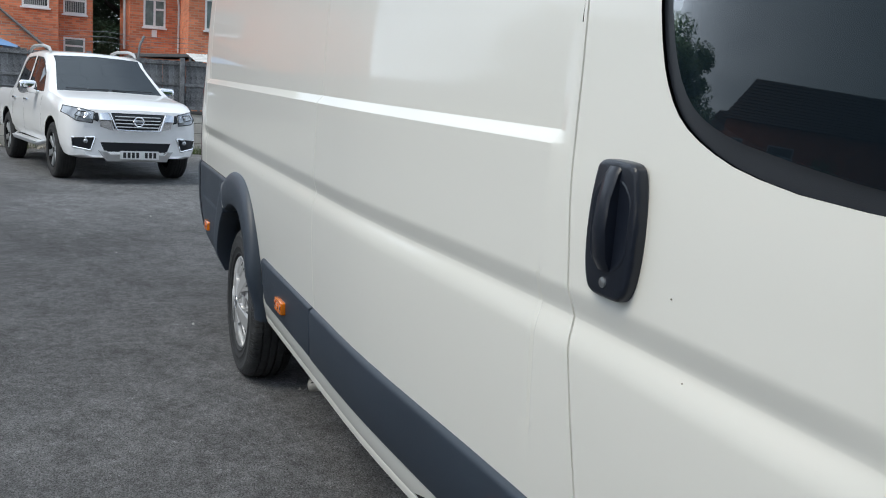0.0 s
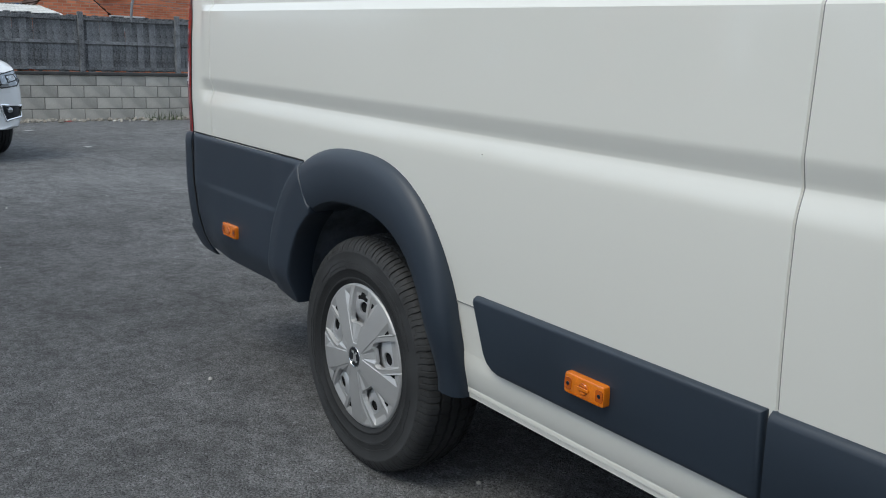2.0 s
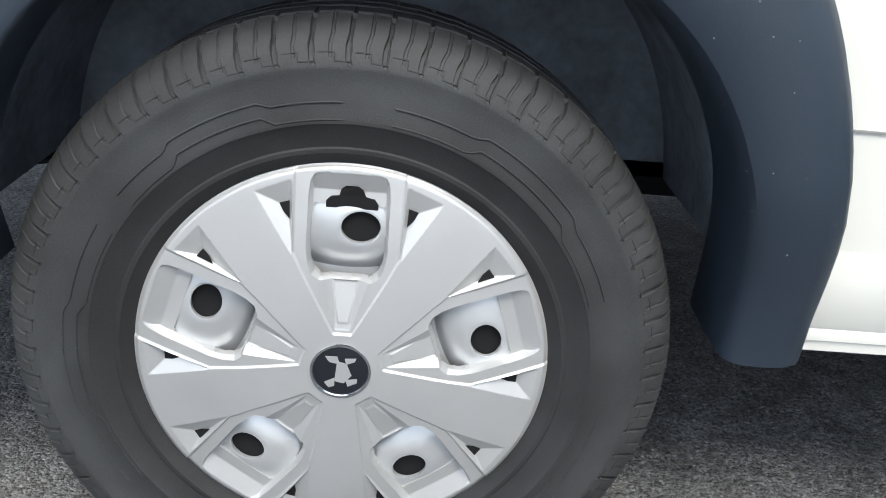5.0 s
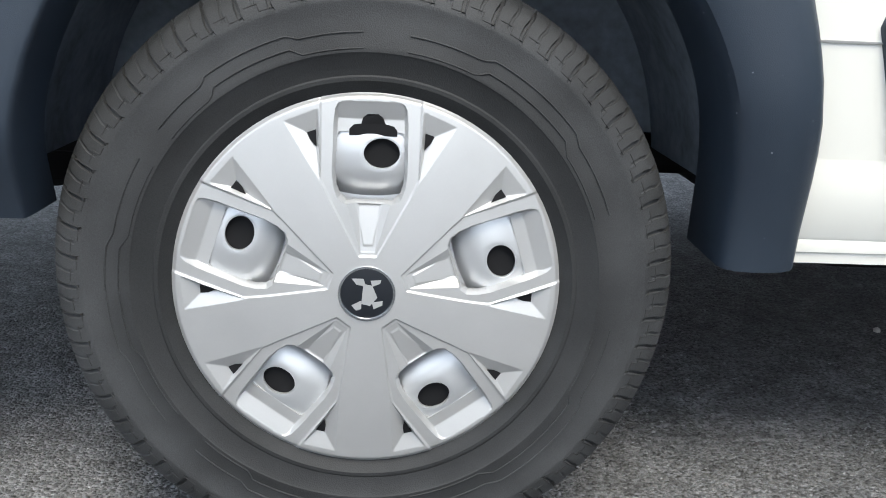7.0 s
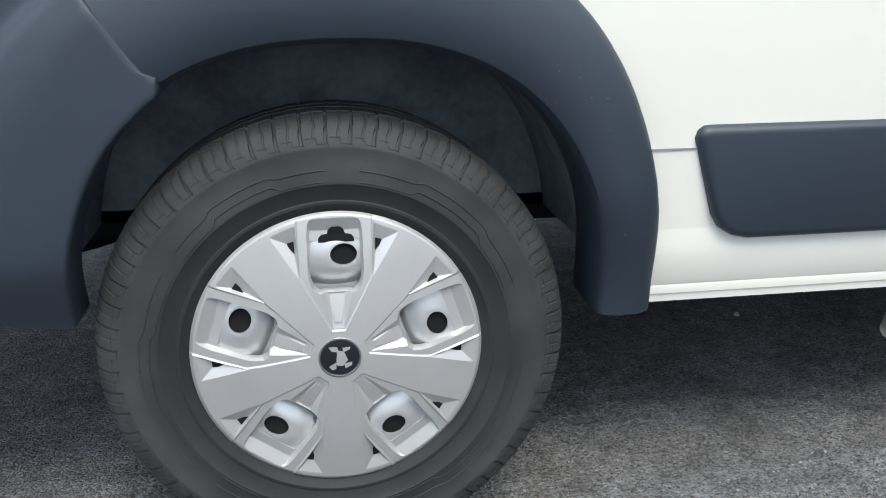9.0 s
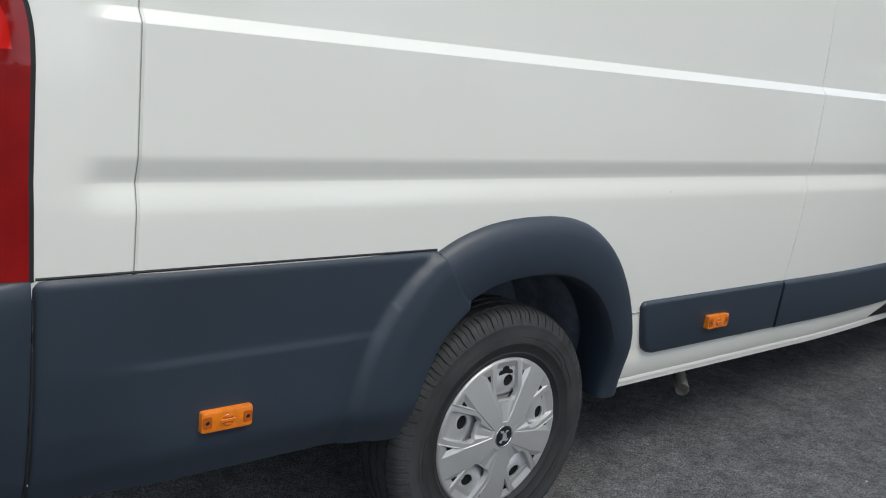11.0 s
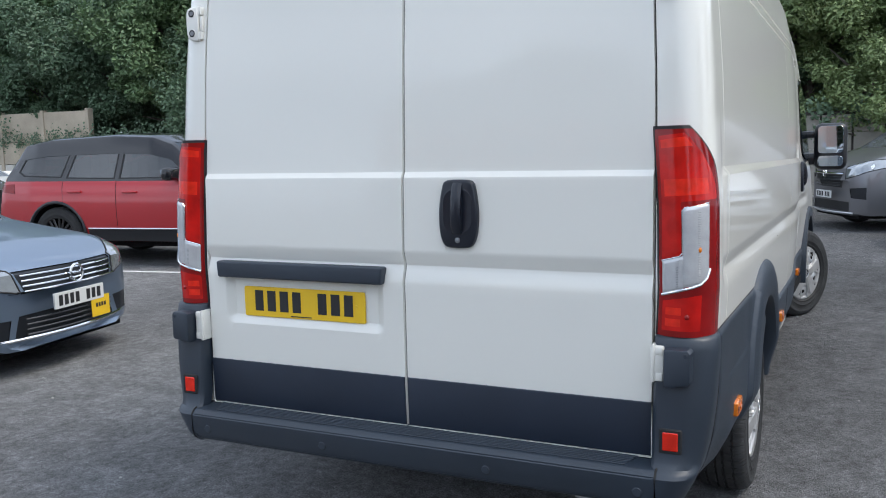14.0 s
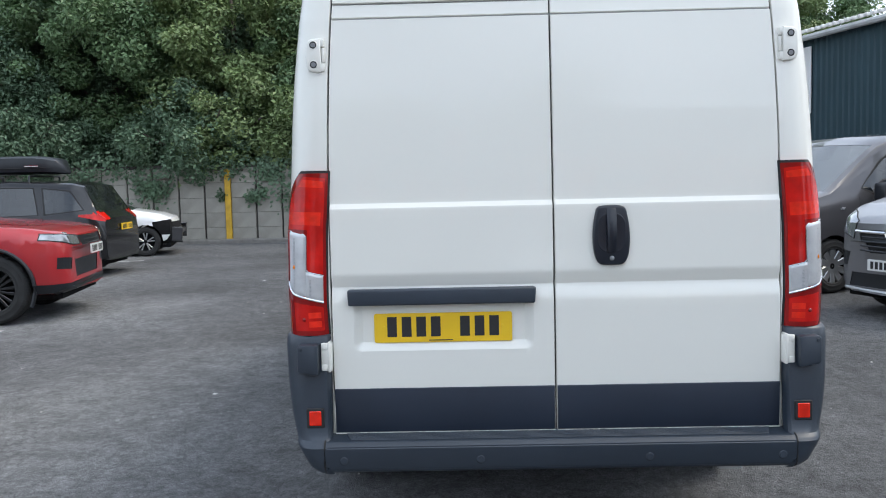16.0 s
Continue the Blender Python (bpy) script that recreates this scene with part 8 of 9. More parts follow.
def tiled(parent, pts, rows=14):
    """A roof slope of overlapping tile courses: pts are eave start, eave end, ridge end, ridge start."""
    a, b, c, d = [Vector(p) for p in pts]
    bm = bmesh.new()
    nrm = (b - a).cross(d - a).normalized()
    if nrm.z < 0:
        nrm = -nrm
    prev = None
    for k in range(rows + 1):
        t = k / rows
        p, q = a.lerp(d, t), b.lerp(c, t)
        lo = [bm.verts.new(p + nrm * 0.03), bm.verts.new(q + nrm * 0.03)]
        hi = [bm.verts.new(p), bm.verts.new(q)]
        if prev:
            bm.faces.new((prev[0], prev[1], hi[1], hi[0]))
        if k < rows:
            bm.faces.new((hi[0], hi[1], lo[1], lo[0]))
        prev = lo
    bmesh.ops.recalc_face_normals(bm, faces=bm.faces)
    return part("roof", bm, ROOF, parent, smooth=0)


def house_window(parent, x, y0, y1, z0, z1, lights=2, bars_on=False, facing=1):
    bm = bmesh.new()
    t = 0.06
    box(bm, x - 0.06, x + 0.035, y0, y1, z0, z0 + t)
    box(bm, x - 0.06, x + 0.035, y0, y1, z1 - t, z1)
    box(bm, x - 0.06, x + 0.035, y0, y0 + t, z0 + t, z1 - t)
    box(bm, x - 0.06, x + 0.035, y1 - t, y1, z0 + t, z1 - t)
    if lights == 2:
        mid = y0 + (y1 - y0) * 0.5
        box(bm, x - 0.06, x + 0.03, mid - 0.035, mid + 0.035, z0 + t, z1 - t)
        zt = z0 + (z1 - z0) * 0.64
        box(bm, x - 0.06, x + 0.028, mid + 0.035, y1 - t, zt - 0.03, zt + 0.03)
    elif lights == 1:
        zt = z0 + (z1 - z0) * 0.56
        box(bm, x - 0.06, x + 0.028, y0 + t, y1 - t, zt - 0.03, zt + 0.03)
    w = part("window", bm, UPVC, parent, "white plastic window", smooth=0)
    bm = bmesh.new()
    box(bm, x + 0.004, x + 0.012, y0 + t, y1 - t, z0 + t, z1 - t)
    part("pane", bm, PANE_DARK if bars_on else PANE, w, "dark glass with hanging blinds" if bars_on else "glass with pale curtains", smooth=0)
    bm = bmesh.new()
    box(bm, x, x + 0.09, y0 - 0.05, y1 + 0.05, z0 - 0.06, z0 - 0.005, 0.01, 1)
    part("sill", bm, UPVC, w)
    if bars_on:
        n = int((y1 - y0 - 0.14) / 0.055)
        for k in range(n):
            y = y0 + 0.08 + 0.055 * k
            bm = bmesh.new()
            box(bm, x + 0.0125, x + 0.0155, y, y + 0.030, z0 + t, z1 - t)
            part("blind_slat", bm, BLIND, w, smooth=0)


house = thing("brick_house", "red brick semi-detached house with brown tiled hip roof", "house", pose(0, 0, 0))
bm = bmesh.new()
box(bm, -33, -27.0, 0.15, 1.85, -0.1, 4.42)
part("wall", bm, BRICK, house, smooth=0)
bm = bmesh.new()
box(bm, -33, -24.6, 1.70, 5.45, -0.1, 4.55)
part("wall", bm, BRICK, house, smooth=0)
tiled(house, [(-26.7, -0.15, 4.40), (-26.7, 1.9, 4.40), (-29.5, 2.6, 6.4), (-29.5, 1.6, 6.4)])
tiled(house, [(-24.25, 1.45, 4.52), (-24.25, 5.75, 4.52), (-27.4, 4.2, 6.6), (-27.4, 3.0, 6.6)])
tiled(house, [(-33, -0.15, 4.40), (-26.7, -0.15, 4.40), (-29.5, 1.6, 6.4), (-33, 1.6, 6.4)])
tiled(house, [(-24.25, 5.75, 4.52), (-33, 5.75, 4.52), (-31, 4.2, 6.6), (-27.4, 4.2, 6.6)])
tiled(house, [(-29.5, 1.45, 4.52), (-24.25, 1.45, 4.52), (-27.4, 3.0, 6.6), (-29.5, 3.0, 6.6)])
bm = bmesh.new()
box(bm, -26.78, -26.66, -0.2, 1.75, 4.30, 4.42, 0.02, 1)
part("gutter", bm, GUTTER, house)
bm = bmesh.new()
box(bm, -24.34, -24.2, 1.4, 5.8, 4.44, 4.55, 0.02, 1)
part("gutter", bm, GUTTER, house)
bm = bmesh.new()
box(bm, -28.6, -28.0, 0.25, 0.80, 4.6, 6.4, 0.02, 1)
part("chimney", bm, BRICK, house, smooth=0)
house_window(house, -27.0, 0.56, 1.25, 3.16, 4.06)
house_window(house, -24.6, 2.18, 2.88, 3.08, 4.02)
house_window(house, -24.6, 3.55, 4.20, 3.10, 4.04)
bm = bmesh.new()
tube(bm, [(-26.85, 1.55, 4.35), (-26.85, 1.62, 4.1), (-26.9, 1.66, 3.9), (-26.9, 1.66, 2.4)], 0.035, 8)
part("downpipe", bm, UPVC, house, "white downpipe")
bm = bmesh.new()
tube(bm, [(-24.5, 5.2, 4.2), (-24.5, 5.2, 3.0)], 0.03, 8)
part("downpipe", bm, UPVC, house)
bm = bmesh.new()
tube(bm, [(-26.9, -0.02, 3.9), (-26.95, -0.02, 2.4)], 0.045, 8)
tube(bm, [(-26.9, -0.30, 4.5), (-26.9, -0.22, 4.15), (-26.9, -0.02, 3.9)], 0.04, 8)
part("soil_pipe", bm, SILVER, house, "grey soil pipe")
bm = bmesh.new()
lathe(bm, [(0.0, 0.06), (0.12, 0.045), (0.22, 0.0), (0.225, 0.005)], 20, "z")
dish = part("satellite_dish", bm, make("dish_grey", (0.25, 0.25, 0.25), 0.5, var=0.1), house, "grey satellite dish")
dish.matrix_local = pose(-24.35, 5.1, 2.95, 0, 70, 20)
bm = bmesh.new()
box(bm, -27.0, -26.94, 0.82, 0.98, 2.85, 3.08, 0.01, 1)
part("alarm_box", bm, UPVC, house)
# brick gable extension and lean-to of the same house
ext = thing("brick_outhouse", "red brick gabled outhouse with dark tiled roof", "outhouse", pose(0, 0, 0))
bm = bmesh.new()
prism(bm, [(3.05, -0.1), (4.95, -0.1), (4.95, 2.2), (4.0, 3.05), (3.05, 2.2)], 2.0, lambda a, b, h: Vector((-22.5 + h, a, b)))
part("wall", bm, BRICK, ext, smooth=0)
tiled(ext, [(-22.49, 2.98, 2.16), (-24.6, 2.98, 2.16), (-24.6, 4.0, 3.075), (-22.49, 4.0, 3.075)], 8)
tiled(ext, [(-22.49, 5.02, 2.16), (-24.6, 5.02, 2.16), (-24.6, 4.0, 3.075), (-22.49, 4.0, 3.075)], 8)
lean = thing("lean_to", "grey felt-roofed brick lean-to", "outhouse", pose(0, 0, 0))
bm = bmesh.new()
box(bm, -25.5, -22.0, 0.1, 2.55, -0.1, 2.05)
part("wall", bm, BRICK, lean, smooth=0)
bm = bmesh.new()
box(bm, -25.6, -21.85, -0.1, 2.75, 0, 0.09, 0.01, 1, m=pose(0, 0, 2.05, 4, 0, 0))
part("roof", bm, make("grey_felt", (0.17, 0.16, 0.15), 0.9, var=0.2, scale=3), lean)
bm = bmesh.new()
tube(bm, [(-21.85, 2.62, 2.30), (-21.85, 2.62, 1.5)], 0.05, 8)
part("blue_downpipe", bm, make("blue_plastic", (0.06, 0.10, 0.22), 0.5, var=0.1), lean)
shed = thing("white_sheet_roof", "white corrugated sheet roof on posts", "shelter", pose(0, 0, 0))
bm = bmesh.new()
n = 40
rows = [[bm.verts.new((x, 1.0 + 1.55 * k / n, z + 0.015 * (k % 2))) for k in range(n + 1)] for x, z in ((-17.2, 1.92), (-19.2, 2.16))]
for k in range(n):
    bm.faces.new((rows[0][k], rows[0][k + 1], rows[1][k + 1], rows[1][k]))
part("sheet", bm, make("weathered_sheet", (0.50, 0.50, 0.48), 0.7, var=0.3, scale=4, fine=0.4), shed, smooth=0)
bm = bmesh.new()
for y in (1.1, 2.45):
    tube(bm, [(-17.4, y, 0), (-17.4, y, 1.92)], 0.04, 6)
    tube(bm, [(-19.1, y, 0), (-19.1, y, 2.14)], 0.04, 6)
part("post", bm, BOARD, shed)

house2 = thing("brick_house_near", "red brick house with barred white windows", "house", pose(0, 0, 0))
bm = bmesh.new()
box(bm, -34, -27.0, -12, -1.98, -0.1, 5.4)
part("wall", bm, BRICK, house2, smooth=0)
bm = bmesh.new()
box(bm, -34, -27.9, -2.1, -0.95, -0.1, 4.75)
part("wall", bm, BRICK, house2, smooth=0)
tiled(house2, [(-26.7, -12.3, 5.35), (-26.7, -1.7, 5.35), (-30, -3.2, 7.6), (-30, -12.3, 7.6)])
tiled(house2, [(-27.6, -2.2, 4.72), (-27.6, -0.75, 4.72), (-30, -1.6, 6.0), (-30, -2.2, 6.0)])
house_window(house2, -27.0, -3.02, -2.24, 3.46, 4.42, 1, True)
house_window(house2, -27.9, -1.84, -1.14, 3.40, 4.18, 1, True)
house_window(house2, -27.9, -1.84, -1.18, 2.05, 2.66, 1)
house_window(house2, -27.0, -5.6, -4.3, 3.46, 4.42, 1, True)
gable = thing("brick_shed", "red brick gabled shed against the house", "outhouse", pose(0, 0, 0))
bm = bmesh.new()
prism(bm, [(-6.0, -0.1), (-2.2, -0.1), (-2.2, 2.1), (-3.6, 3.2), (-6.0, 2.0)], 3.0, lambda a, b, h: Vector((-23.5 + h, a, b)))
part("wall", bm, BRICK, gable, smooth=0)
bm = bmesh.new()
tube(bm, [(-23.45, -2.15, 2.05), (-23.45, -3.6, 3.25), (-23.45, -6.0, 2.05)], 0.05, 6)
part("verge", bm, MORTAR, gable)
house3 = thing("brick_house_far", "dark red brick house with small white windows", "house", pose(0, 0, 0))
bm = bmesh.new()
box(bm, -36, -29.0, 6.5, 16, -0.1, 5.6)
part("wall", bm, BRICK, house3, smooth=0)
tiled(house3, [(-28.7, 6.2, 5.55), (-28.7, 16.3, 5.55), (-32, 16.3, 7.8), (-32, 7.6, 7.8)])
house_window(house3, -29.0, 6.75, 7.35, 3.0, 4.1, 1)
house_window(house3, -29.0, 6.9, 8.1, 1.95, 2.4, 0)
house_window(house3, -29.0, 9.5, 10.6, 3.4, 4.4)
tarp = bmesh.new()
bmesh.ops.create_grid(tarp, x_segments=8, y_segments=8, size=0.5)
for v in tarp.verts:
    v.co = Vector((v.co.x * 1.6, v.co.y * 1.4, 1.95 + 0.2 * math.cos(v.co.x * 3) * math.cos(v.co.y * 2.6) - 0.1 * abs(v.co.y)))
cover = part("blue_cover", tarp, make("blue_tarpaulin", (0.10, 0.22, 0.42), 0.5, var=0.15), None, "pale blue tarpaulin over stacked goods", 40, "tarpaulin")
cover.location = (-17.5, -3.4, 0.02)
bm = bmesh.new()
box(bm, -18.2, -16.8, -4.0, -2.8, 0, 1.92, 0.05, 1)
part("stacked_goods", bm, BOARD, None, "dark stacked goods under a cover", 0, "stack")

# ---- concrete panel wall along the far side of the yard ----
PANEL = make("concrete_panel", (0.30, 0.285, 0.25), 0.92, var=0.2, scale=2.2, bump=0.005, bscale=60, rand=0.16, fine=0.4)
WX = 17.8
bm = bmesh.new()
box(bm, WX + 0.04, WX + 0.14, -14, 72, -0.05, 1.98)
panel_wall = part("wall_panels", bm, make("dark_joint", (0.06, 0.055, 0.05), 0.95, var=0.2), None, "ivy-hung concrete panel wall", 0, "wall", "structure")
bm = bmesh.new()
box(bm, -0.03, 0.06, -0.305, 0.305, -0.1870, 0.1870, 0.007, 1)
pm = part("panel", bm, PANEL, panel_wall).data
bpy.data.objects["panel"].location = (WX, 13.4, 0.19)
rnd = random.Random(2)
for k in range(44):
    for row in range(5):
        ob = new("panel", pm)
        ob.parent = panel_wall
        ob.location = (WX + rnd.uniform(-0.006, 0.006), -6.6 + 0.655 * k, 0.19 + 0.378 * row)
# farther along it stands higher, pale below and tan above, between posts
TAN = make("tan_concrete_plank", (0.40, 0.345, 0.265), 0.92, var=0.22, scale=1.2, bump=0.005, bscale=60, rand=0.14, fine=0.4)
PALE_BASE = make("pale_concrete_base", (0.52, 0.50, 0.45), 0.92, var=0.2, scale=1.5, bump=0.005, bscale=60, rand=0.1, fine=0.4)
for nm, material, z0, z1, lab in (("base_plank", PALE_BASE, 0.02, 1.10, "pale concrete planks at the wall's foot"), ("upper_plank", TAN, 1.12, 1.86, "tan concrete planks"), ("top_plank", TAN, 1.88, 2.85, "tan concrete planks")):
    bm = bmesh.new()
    for k in range(24):
        box(bm, WX - 0.06, WX + 0.05, 22.05 + 2.1 * k, 24.0 + 2.1 * k, z0, z1)
    part(nm, bm, material, panel_wall, lab, smooth=0, kind="stuff")
for k in range(24):
    bm = bmesh.new()
    box(bm, WX - 0.10, WX + 0.12, 21.95 + 2.1 * k - 0.075, 21.95 + 2.1 * k + 0.075, -0.05, 2.92, 0.012, 1)
    part("wall_post", bm, TAN, panel_wall)
bm = bmesh.new()
box(bm, WX - 0.10, WX - 0.02, 6.15, 6.30, 0, 1.85, 0.01, 1)
part("yellow_post", bm, make("yellow_paint", (0.60, 0.36, 0.03), 0.6, var=0.2, scale=6, fine=0.5), None, "yellow painted post against the concrete wall", 30, "post")
bm = bmesh.new()
box(bm, WX - 0.42, WX - 0.05, -14, 44, -0.05, 0.10, 0.02, 1)
part("kerb", bm, MORTAR, None, "low weathered kerb along a wall", 30, "kerb", "structure")

# ---- corrugated building, pole and signs ----
CORR = make("dark_blue_cladding", (0.030, 0.062, 0.078), 0.55, 0.2, var=0.12, scale=1.5, rvar=0.1)
shop = thing("metal_building", "dark blue corrugated metal building with sheet roof", "building", pose(0, 0, 0))


def corrugated(x0, y0, x1, y1, z0, z1, pitch=0.20, depth=0.035):
    a, b = Vector((x0, y0, 0)), Vector((x1, y1, 0))
    d = (b - a).normalized()
    nrm = Vector((d.y, -d.x, 0))
    L = (b - a).length
    bm = bmesh.new()
    pts = []
    k = 0
    while k * pitch < L:
        for f, h in ((0.0, 0), (0.35, 0), (0.5, 1), (0.85, 1)):
            s = (k + f) * pitch
            if s <= L:
                pts.append(a + d * s + nrm * depth * h)
        k += 1
    lo = [bm.verts.new((p.x, p.y, z0)) for p in pts]
    hi = [bm.verts.new((p.x, p.y, z1)) for p in pts]
    for i in range(len(pts) - 1):
        bm.faces.new((lo[i], lo[i + 1], hi[i + 1], hi[i]))
    bmesh.ops.recalc_face_normals(bm, faces=bm.faces)
    return bm


part("wall", corrugated(17.0, -7.6, 8.0, -9.6, -0.05, 4.55), CORR, shop, smooth=0)
part("wall", corrugated(17.3, -16.0, 17.0, -7.6, -0.05, 4.55), CORR, shop, smooth=0)
bm = bmesh.new()
v = [bm.verts.new(p) for p in ((17.35, -7.35, 4.55), (7.8, -9.5, 4.55), (7.8, -17, 6.2), (17.5, -17, 6.2))]
bm.faces.new(v)
bmesh.ops.solidify(bm, geom=bm.faces, thickness=0.08)
part("roof", bm, make("sheet_roof", (0.30, 0.30, 0.29), 0.7, var=0.25, scale=2), shop, smooth=0)
bm = bmesh.new()
tube(bm, [(17.35, -7.3, 4.50), (7.8, -9.45, 4.50)], 0.07, 8)
part("gutter", bm, make("pale_gutter", (0.45, 0.46, 0.46), 0.6, var=0.15), shop)
bm = bmesh.new()
a, b = Vector((17.3, -7.32, 4.64)), Vector((7.8, -9.47, 4.64))
for k in range(48):
    p = a.lerp(b, k / 47)
    box(bm, p.x - 0.07, p.x + 0.07, p.y - 0.05, p.y + 0.05, p.z - 0.02, p.z + 0.05, 0.01, 1)
part("roof_edge", bm, UPVC, shop, "pale scalloped roof edge")
sign = thing("wall_sign", "white notice with red lettering on the metal building", "sign", Matrix.LocRotScale((16.75, -7.62, 3.56), Euler((radians(90), 0, radians(192.5))), None))
bm = bmesh.new()
prism(bm, [(-0.75, 0.76), (0.62, 0.76), (0.62, -0.76), (-0.75, -0.76)], 0.02, lambda a, b, h: Vector((a, b, h + 0.03)))
part("board", bm, UPVC, sign, smooth=0)
SIGN_INK = make("sign_red", (0.22, 0.02, 0.06), 0.5, var=0.05)
for k, word in enumerate(("D", "ING", "EL", "EYS", "IN", "LES")):
    cu = bpy.data.curves.new("letters", "FONT")
    cu.body, cu.size, cu.align_x = word, 0.19, "RIGHT"
    cu.extrude = 0.002
    tmp = bpy.data.objects.new("letters", cu)
    scene.collection.objects.link(tmp)
    me = bpy.data.meshes.new_from_object(tmp.evaluated_get(bpy.context.evaluated_depsgraph_get()))
    bpy.data.objects.remove(tmp)
    me.materials.clear()
    me.materials.append(SIGN_INK)
    ob = new("lettering", me)
    ob.parent = sign
    ob.location = (0.35 + (0.05 if k in (1, 3, 5) else -0.08), 0.52 - 0.22 * k, 0.034)
pole = thing("camera_pole", "grey pole with camera, loudspeaker and floodlight", "pole", pose(17.3, -5.85, 0))
GALV = make("galvanised", (0.33, 0.34, 0.35), 0.5, 0.5, var=0.1, scale=6)
bm = bmesh.new()
tube(bm, [(0, 0, 0), (0, 0, 4.35)], 0.055, 12)
part("post", bm, GALV, pole)
bm = bmesh.new()
tube(bm, [(0, 0.02, 3.05), (0, 0.30, 3.05), (0, 0.34, 3.10), (0, 0.34, 3.25), (0, 0.38, 3.33), (0, 0.46, 3.37), (0, 0.58, 3.36), (0, 0.64, 3.28), (0, 0.65, 3.18)], 0.022, 8)
lathe_bm = bmesh.new()
lathe(lathe_bm, [(0.0, 0.12), (0.06, 0.11), (0.11, 0.05), (0.15, 0.0), (0.15, -0.02), (0.10, -0.03)], 18, "z")
bmesh.ops.translate(lathe_bm, verts=lathe_bm.verts, vec=(0, 0.65, 3.08))
part("camera_arm", bm, UPVC, pole, "white bent camera arm")
part("camera_hood", lathe_bm, UPVC, pole, "white camera hood")
bm = bmesh.new()
bmesh.ops.create_uvsphere(bm, u_segments=14, v_segments=8, radius=0.095, matrix=Matrix.Translation((0, 0.65, 3.05)))
part("camera_dome", bm, PRIVACY, pole)
bm = bmesh.new()
lathe(bm, [(0.03, 0.25), (0.05, 0.12), (0.10, 0.02), (0.19, -0.06), (0.20, -0.06), (0.11, 0.03), (0.06, 0.13)], 20, "z")
horn = part("loudspeaker", bm, make("grey_plastic", (0.38, 0.38, 0.37), 0.5, var=0.05), pole, "grey horn loudspeaker")
horn.matrix_local = pose(-0.22, -0.16, 3.38, 0, 90, 20)
bm = bmesh.new()
box(bm, -0.20, -0.08, -0.38, -0.04, 3.78, 3.92, 0.02, 1)
box(bm, -0.19, -0.07, -0.36, -0.06, 3.93, 4.03, 0.015, 1)
part("floodlight", bm, UPVC, pole, "white floodlight")
bm = bmesh.new()
box(bm, -0.14, -0.06, -0.25, -0.10, 2.42, 2.68, 0.01, 1)
part("junction_box", bm, UPVC, pole)


# ---- trees ----
def leaf_material(name, color):
    m = make(name, color, 0.46, var=0.18, scale=0.9, rand=0.18, spec=0.36)
    n, l = m.node_tree.nodes, m.node_tree.links
    b, glow = n["Principled BSDF"], n.new("ShaderNodeBsdfTranslucent")
    l.new(b.inputs["Base Color"].links[0].from_socket, glow.inputs["Color"])
    mix = n.new("ShaderNodeMixShader")
    mix.inputs[0].default_value = 0.14
    out = b.outputs[0].links[0].to_node
    l.new(b.outputs[0], mix.inputs[1])
    l.new(glow.outputs[0], mix.inputs[2])
    l.new(mix.outputs[0], out.inputs["Surface"])
    return m


LEAF = leaf_material("leaf_green", (0.135, 0.215, 0.100))
LEAF2 = leaf_material("leaf_green_pale", (0.185, 0.255, 0.105))
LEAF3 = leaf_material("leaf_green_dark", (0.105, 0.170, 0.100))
BARK = make("bark", (0.10, 0.085, 0.07), 0.9, var=0.3, scale=6, bump=0.01, bscale=30, fine=0.4)


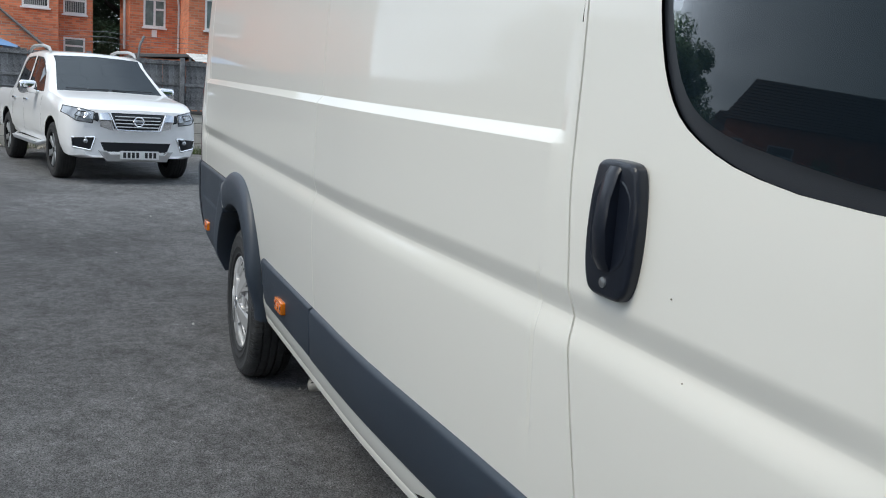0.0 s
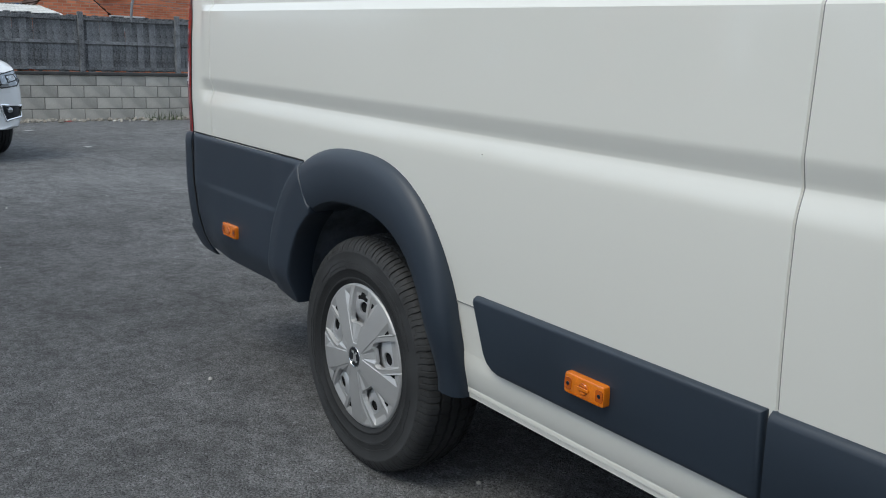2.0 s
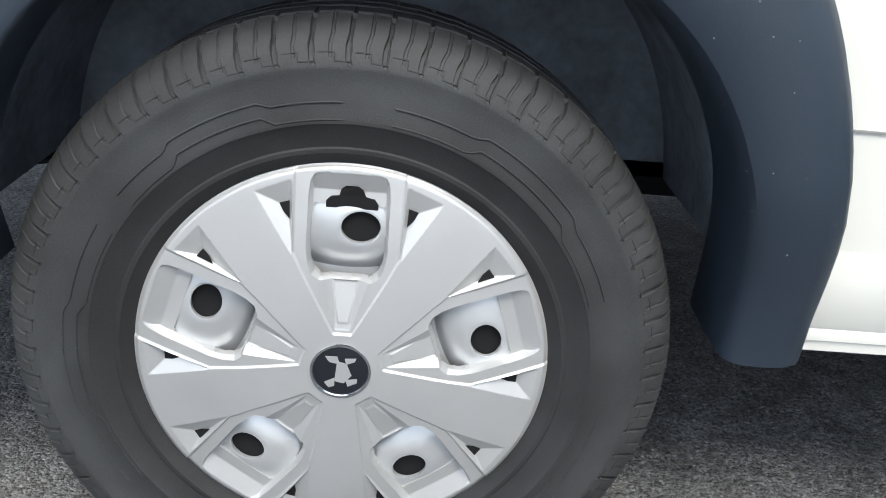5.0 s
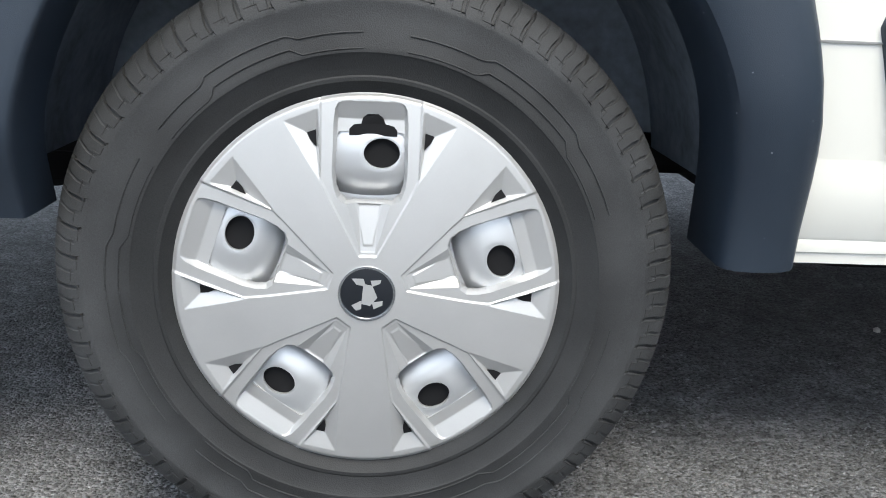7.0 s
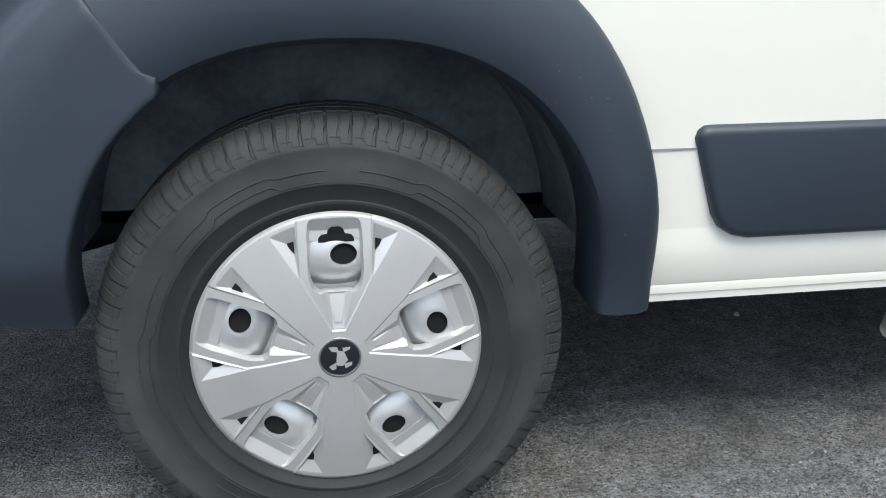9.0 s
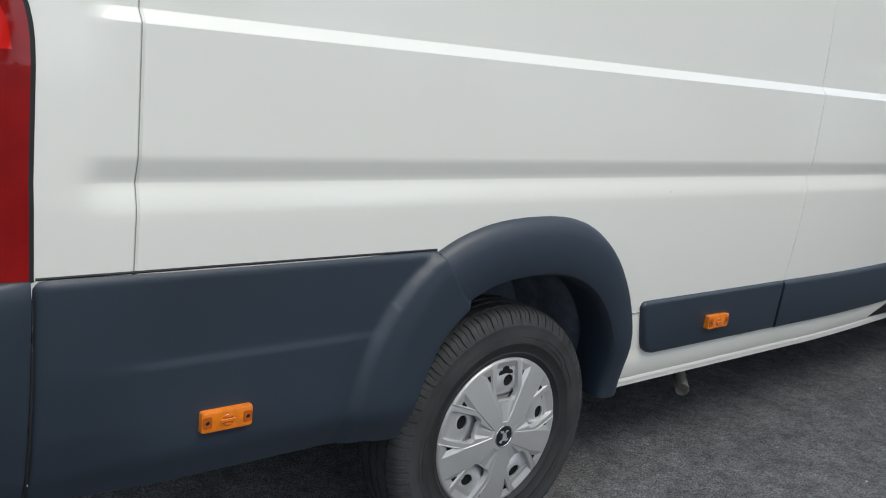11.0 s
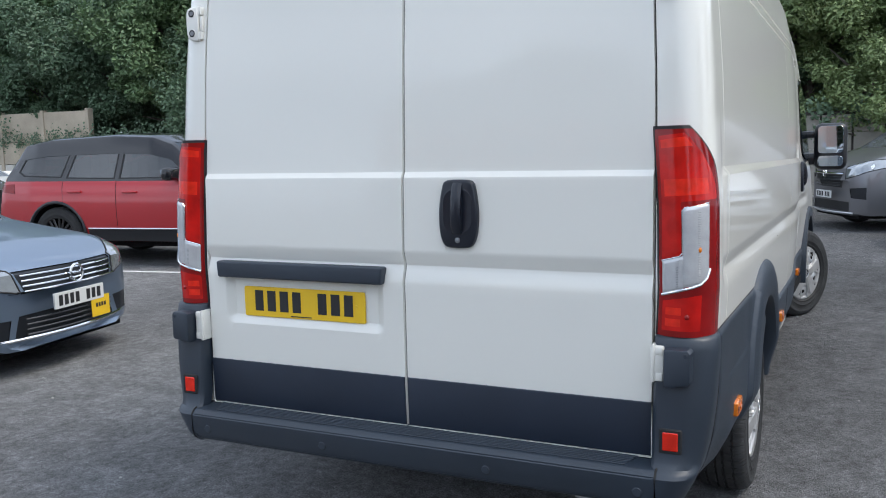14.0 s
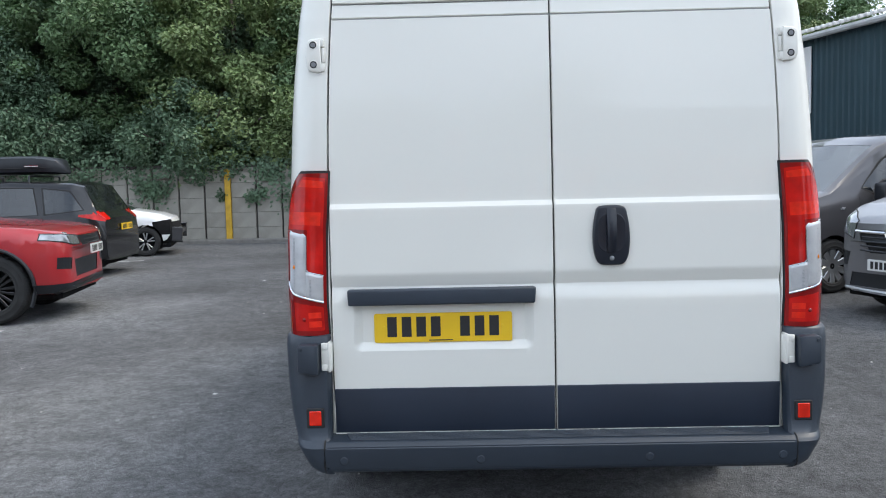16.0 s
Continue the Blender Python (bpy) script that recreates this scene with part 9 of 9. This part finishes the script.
def tree(seed, height, spread, base, leaves, material, size=0.10):
    """A trunk with limbs and a crown of many small leaves set in uneven clumps."""
    rs = np.random.RandomState(seed)
    root = thing("tree", "leafy green tree behind a wall", "tree", Matrix(), "trees round the yard")
    bm = bmesh.new()
    tube(bm, [(0, 0, 0), (0.05, 0.03, base), (0.0, 0.12, height * 0.45), (0.1, 0.05, height * 0.75)], [0.17, 0.14, 0.09, 0.04], 9)
    for k in range(9):
        a, h = rs.uniform(0, 6.28), rs.uniform(base * 0.8, height * 0.6)
        r = spread * rs.uniform(0.5, 0.9)
        end = Vector((r * math.cos(a), r * math.sin(a), h + rs.uniform(0.3, 1.6)))
        mid = Vector((0.02, 0.05, h)).lerp(end, 0.5) + Vector((0, 0, 0.25))
        tube(bm, [(0.02, 0.05, h), mid, end], [0.06, 0.04, 0.015], 6)
    part("trunk", bm, BARK, root)
    # clump centres fill an uneven crown; leaves lie on the clumps' outsides
    n_cl = 120
    cl = []
    for k in range(n_cl):
        u = rs.normal(size=3)
        u /= np.linalg.norm(u)
        f = rs.uniform(0.45, 1.0)
        cl.append((u[0] * spread * f, u[1] * spread * f, base + (height - base) * (0.5 + 0.5 * u[2] * f), rs.uniform(0.30, 0.85) * spread * 0.30))
    cl = np.array(cl)
    idx = rs.randint(0, n_cl, leaves)
    d = rs.normal(size=(leaves, 3))
    d /= np.linalg.norm(d, axis=1)[:, None]
    d[:, 2] = d[:, 2] * 0.8 + 0.12
    rad = cl[idx, 3] * (0.35 + 0.85 * rs.rand(leaves) ** 0.6)
    c = cl[idx, :3] + d * rad[:, None]
    nrm = d * 0.7 + rs.normal(size=(leaves, 3)) * 0.55 + np.array((0, 0, 0.55))
    nrm /= np.linalg.norm(nrm, axis=1)[:, None]
    t = np.cross(nrm, rs.normal(size=(leaves, 3)))
    t /= np.linalg.norm(t, axis=1)[:, None]
    b = np.cross(nrm, t)
    s = size * (0.6 + 0.8 * rs.rand(leaves))[:, None]
    v = np.empty((leaves, 4, 3))
    v[:, 0], v[:, 1], v[:, 2], v[:, 3] = c - t * s, c - b * s * 0.55, c + t * s, c + b * s * 0.55
    v[:, 0] -= nrm * s * 0.25
    v[:, 2] -= nrm * s * 0.25
    me = bpy.data.meshes.new("crown")
    me.from_pydata(v.reshape(-1, 3).tolist(), [], (np.arange(leaves * 4).reshape(-1, 4)).tolist())
    me.materials.append(material)
    ob = new("crown", me)
    ob.parent = root
    return root


oak = tree(1, 7.6, 2.7, 1.6, 62000, LEAF, 0.066)
ash = tree(2, 8.6, 2.4, 1.9, 58000, LEAF2, 0.066)
thorn = tree(3, 6.2, 2.9, 1.3, 62000, LEAF3, 0.064)
bush = tree(5, 3.6, 1.8, 0.7, 30000, LEAF2, 0.050)
# The bush again in darker leaves: the shade there is put into colour.
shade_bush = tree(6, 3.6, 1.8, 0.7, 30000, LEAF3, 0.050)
rnd = random.Random(21)
places = []
for k in range(17):
    y = -3.2 + 3.25 * k + 0.011 * k * k + rnd.uniform(-0.2, 0.2)
    # Past y = 7 mostly the dark-leaved kind, for the shade on that side.
    places.append((((oak, ash), (thorn, oak, thorn))[y > 7][k % (3 if y > 7 else 2)], 20.7 + rnd.uniform(-0.35, 0.35) + max(0, y - 40) * 0.05, y, rnd.uniform(0, 360), 1.0 + 0.006 * y + max(0, y - 38) * 0.02))
for k in range(14):
    places.append(((oak, ash, thorn)[(k + 2 * (k // 3)) % 3], 24.3 + rnd.uniform(-0.25, 0.3), -1.4 + 3.45 * k + rnd.uniform(-0.2, 0.2), rnd.uniform(0, 360), 1.36 + 0.02 * (k % 3) + 0.008 * k))
for k in range(9):
    places.append((bush, 22.2, 29.0 + 2.9 * k, 61.0 * k, 1.45))
for k in range(5):
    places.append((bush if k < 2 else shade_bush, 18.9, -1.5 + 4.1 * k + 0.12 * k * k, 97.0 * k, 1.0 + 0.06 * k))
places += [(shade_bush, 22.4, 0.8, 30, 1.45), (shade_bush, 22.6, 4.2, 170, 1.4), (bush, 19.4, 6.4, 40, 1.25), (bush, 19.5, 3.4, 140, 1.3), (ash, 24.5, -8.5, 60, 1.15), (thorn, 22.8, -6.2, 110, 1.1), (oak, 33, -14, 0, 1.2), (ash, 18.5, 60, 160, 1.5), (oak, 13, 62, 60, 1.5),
           (thorn, -37, 0.6, 40, 1.3), (oak, -38, 4.0, 100, 1.4), (ash, -38, -3.5, 10, 1.5), (oak, -39, 12, 10, 1.5)]
used = set()
for k, (kind_of, x, y, turn, size) in enumerate(places):
    mtx = Matrix.LocRotScale((x, y, 0), Euler((0, 0, radians(turn))), (size, size, size))
    if kind_of.name in used:
        ob = copy_thing(kind_of, mtx)
        ob.scale = (size, size, size)
    else:
        used.add(kind_of.name)
        kind_of.matrix_world = mtx
# the far side of the road, seen in the van's paint and glass
for kind_of, x, y, turn, size in ((oak, 10, -24, 10, 1.2), (ash, -6, -27, 70, 1.2), (thorn, 22, -22, 150, 1.2), (oak, -25, -21, 200, 0.9), (bush, -15, -16, 0, 0.75), (bush, -13, -18, 90, 0.7), (bush, -10.5, -20, 30, 0.75), (bush, -17, -13.5, 200, 0.7)):
    mtx = Matrix.LocRotScale((x, y, 0), Euler((0, 0, radians(turn))), (size, size, size))
    copy_thing(kind_of, mtx).scale = (size, size, size)
copy_thing(house2, pose(-14, -13, 0, 0, 0, 40))
copy_thing(house, pose(2, -47, 0, 0, 0, 90))
# ivy hanging over the panel wall
rs = np.random.RandomState(8)
cent = [(y, rs.uniform(0.9, 1.9), rs.uniform(0.12, 0.34)) for y in (5.2, 5.0, 5.6, 8.2, 7.9, 8.4, 9.8, 12.5, 4.6, 5.4, 3.2, 1.4, 15.5, 18, 8.1)]
cent += [(y, 1.95, 0.30) for y in np.arange(-6, 34, 0.8)]
n = 9000
ci = np.array(cent)[rs.randint(0, len(cent), n)]
c = np.stack([WX - 0.05 - 0.10 * rs.rand(n), ci[:, 0] + rs.normal(size=n) * ci[:, 2] * 0.7, ci[:, 1] + rs.normal(size=n) * ci[:, 2] * 0.6], 1)
nr = rs.normal(size=(n, 3)) * 0.5 + np.array((-1, 0, 0.4))
nr /= np.linalg.norm(nr, axis=1)[:, None]
t = np.cross(nr, rs.normal(size=(n, 3)))
t /= np.linalg.norm(t, axis=1)[:, None]
b = np.cross(nr, t)
s = 0.045 * (0.6 + 0.8 * rs.rand(n))[:, None]
v = np.stack([c - t * s, c - b * s * 0.7, c + t * s, c + b * s * 0.7], 1)
me = bpy.data.meshes.new("ivy")
me.from_pydata(v.reshape(-1, 3).tolist(), [], np.arange(n * 4).reshape(-1, 4).tolist())
me.materials.append(LEAF3)
tagged(new("ivy", me), "dark green ivy hanging on a concrete wall", "ivy", "", "stuff")
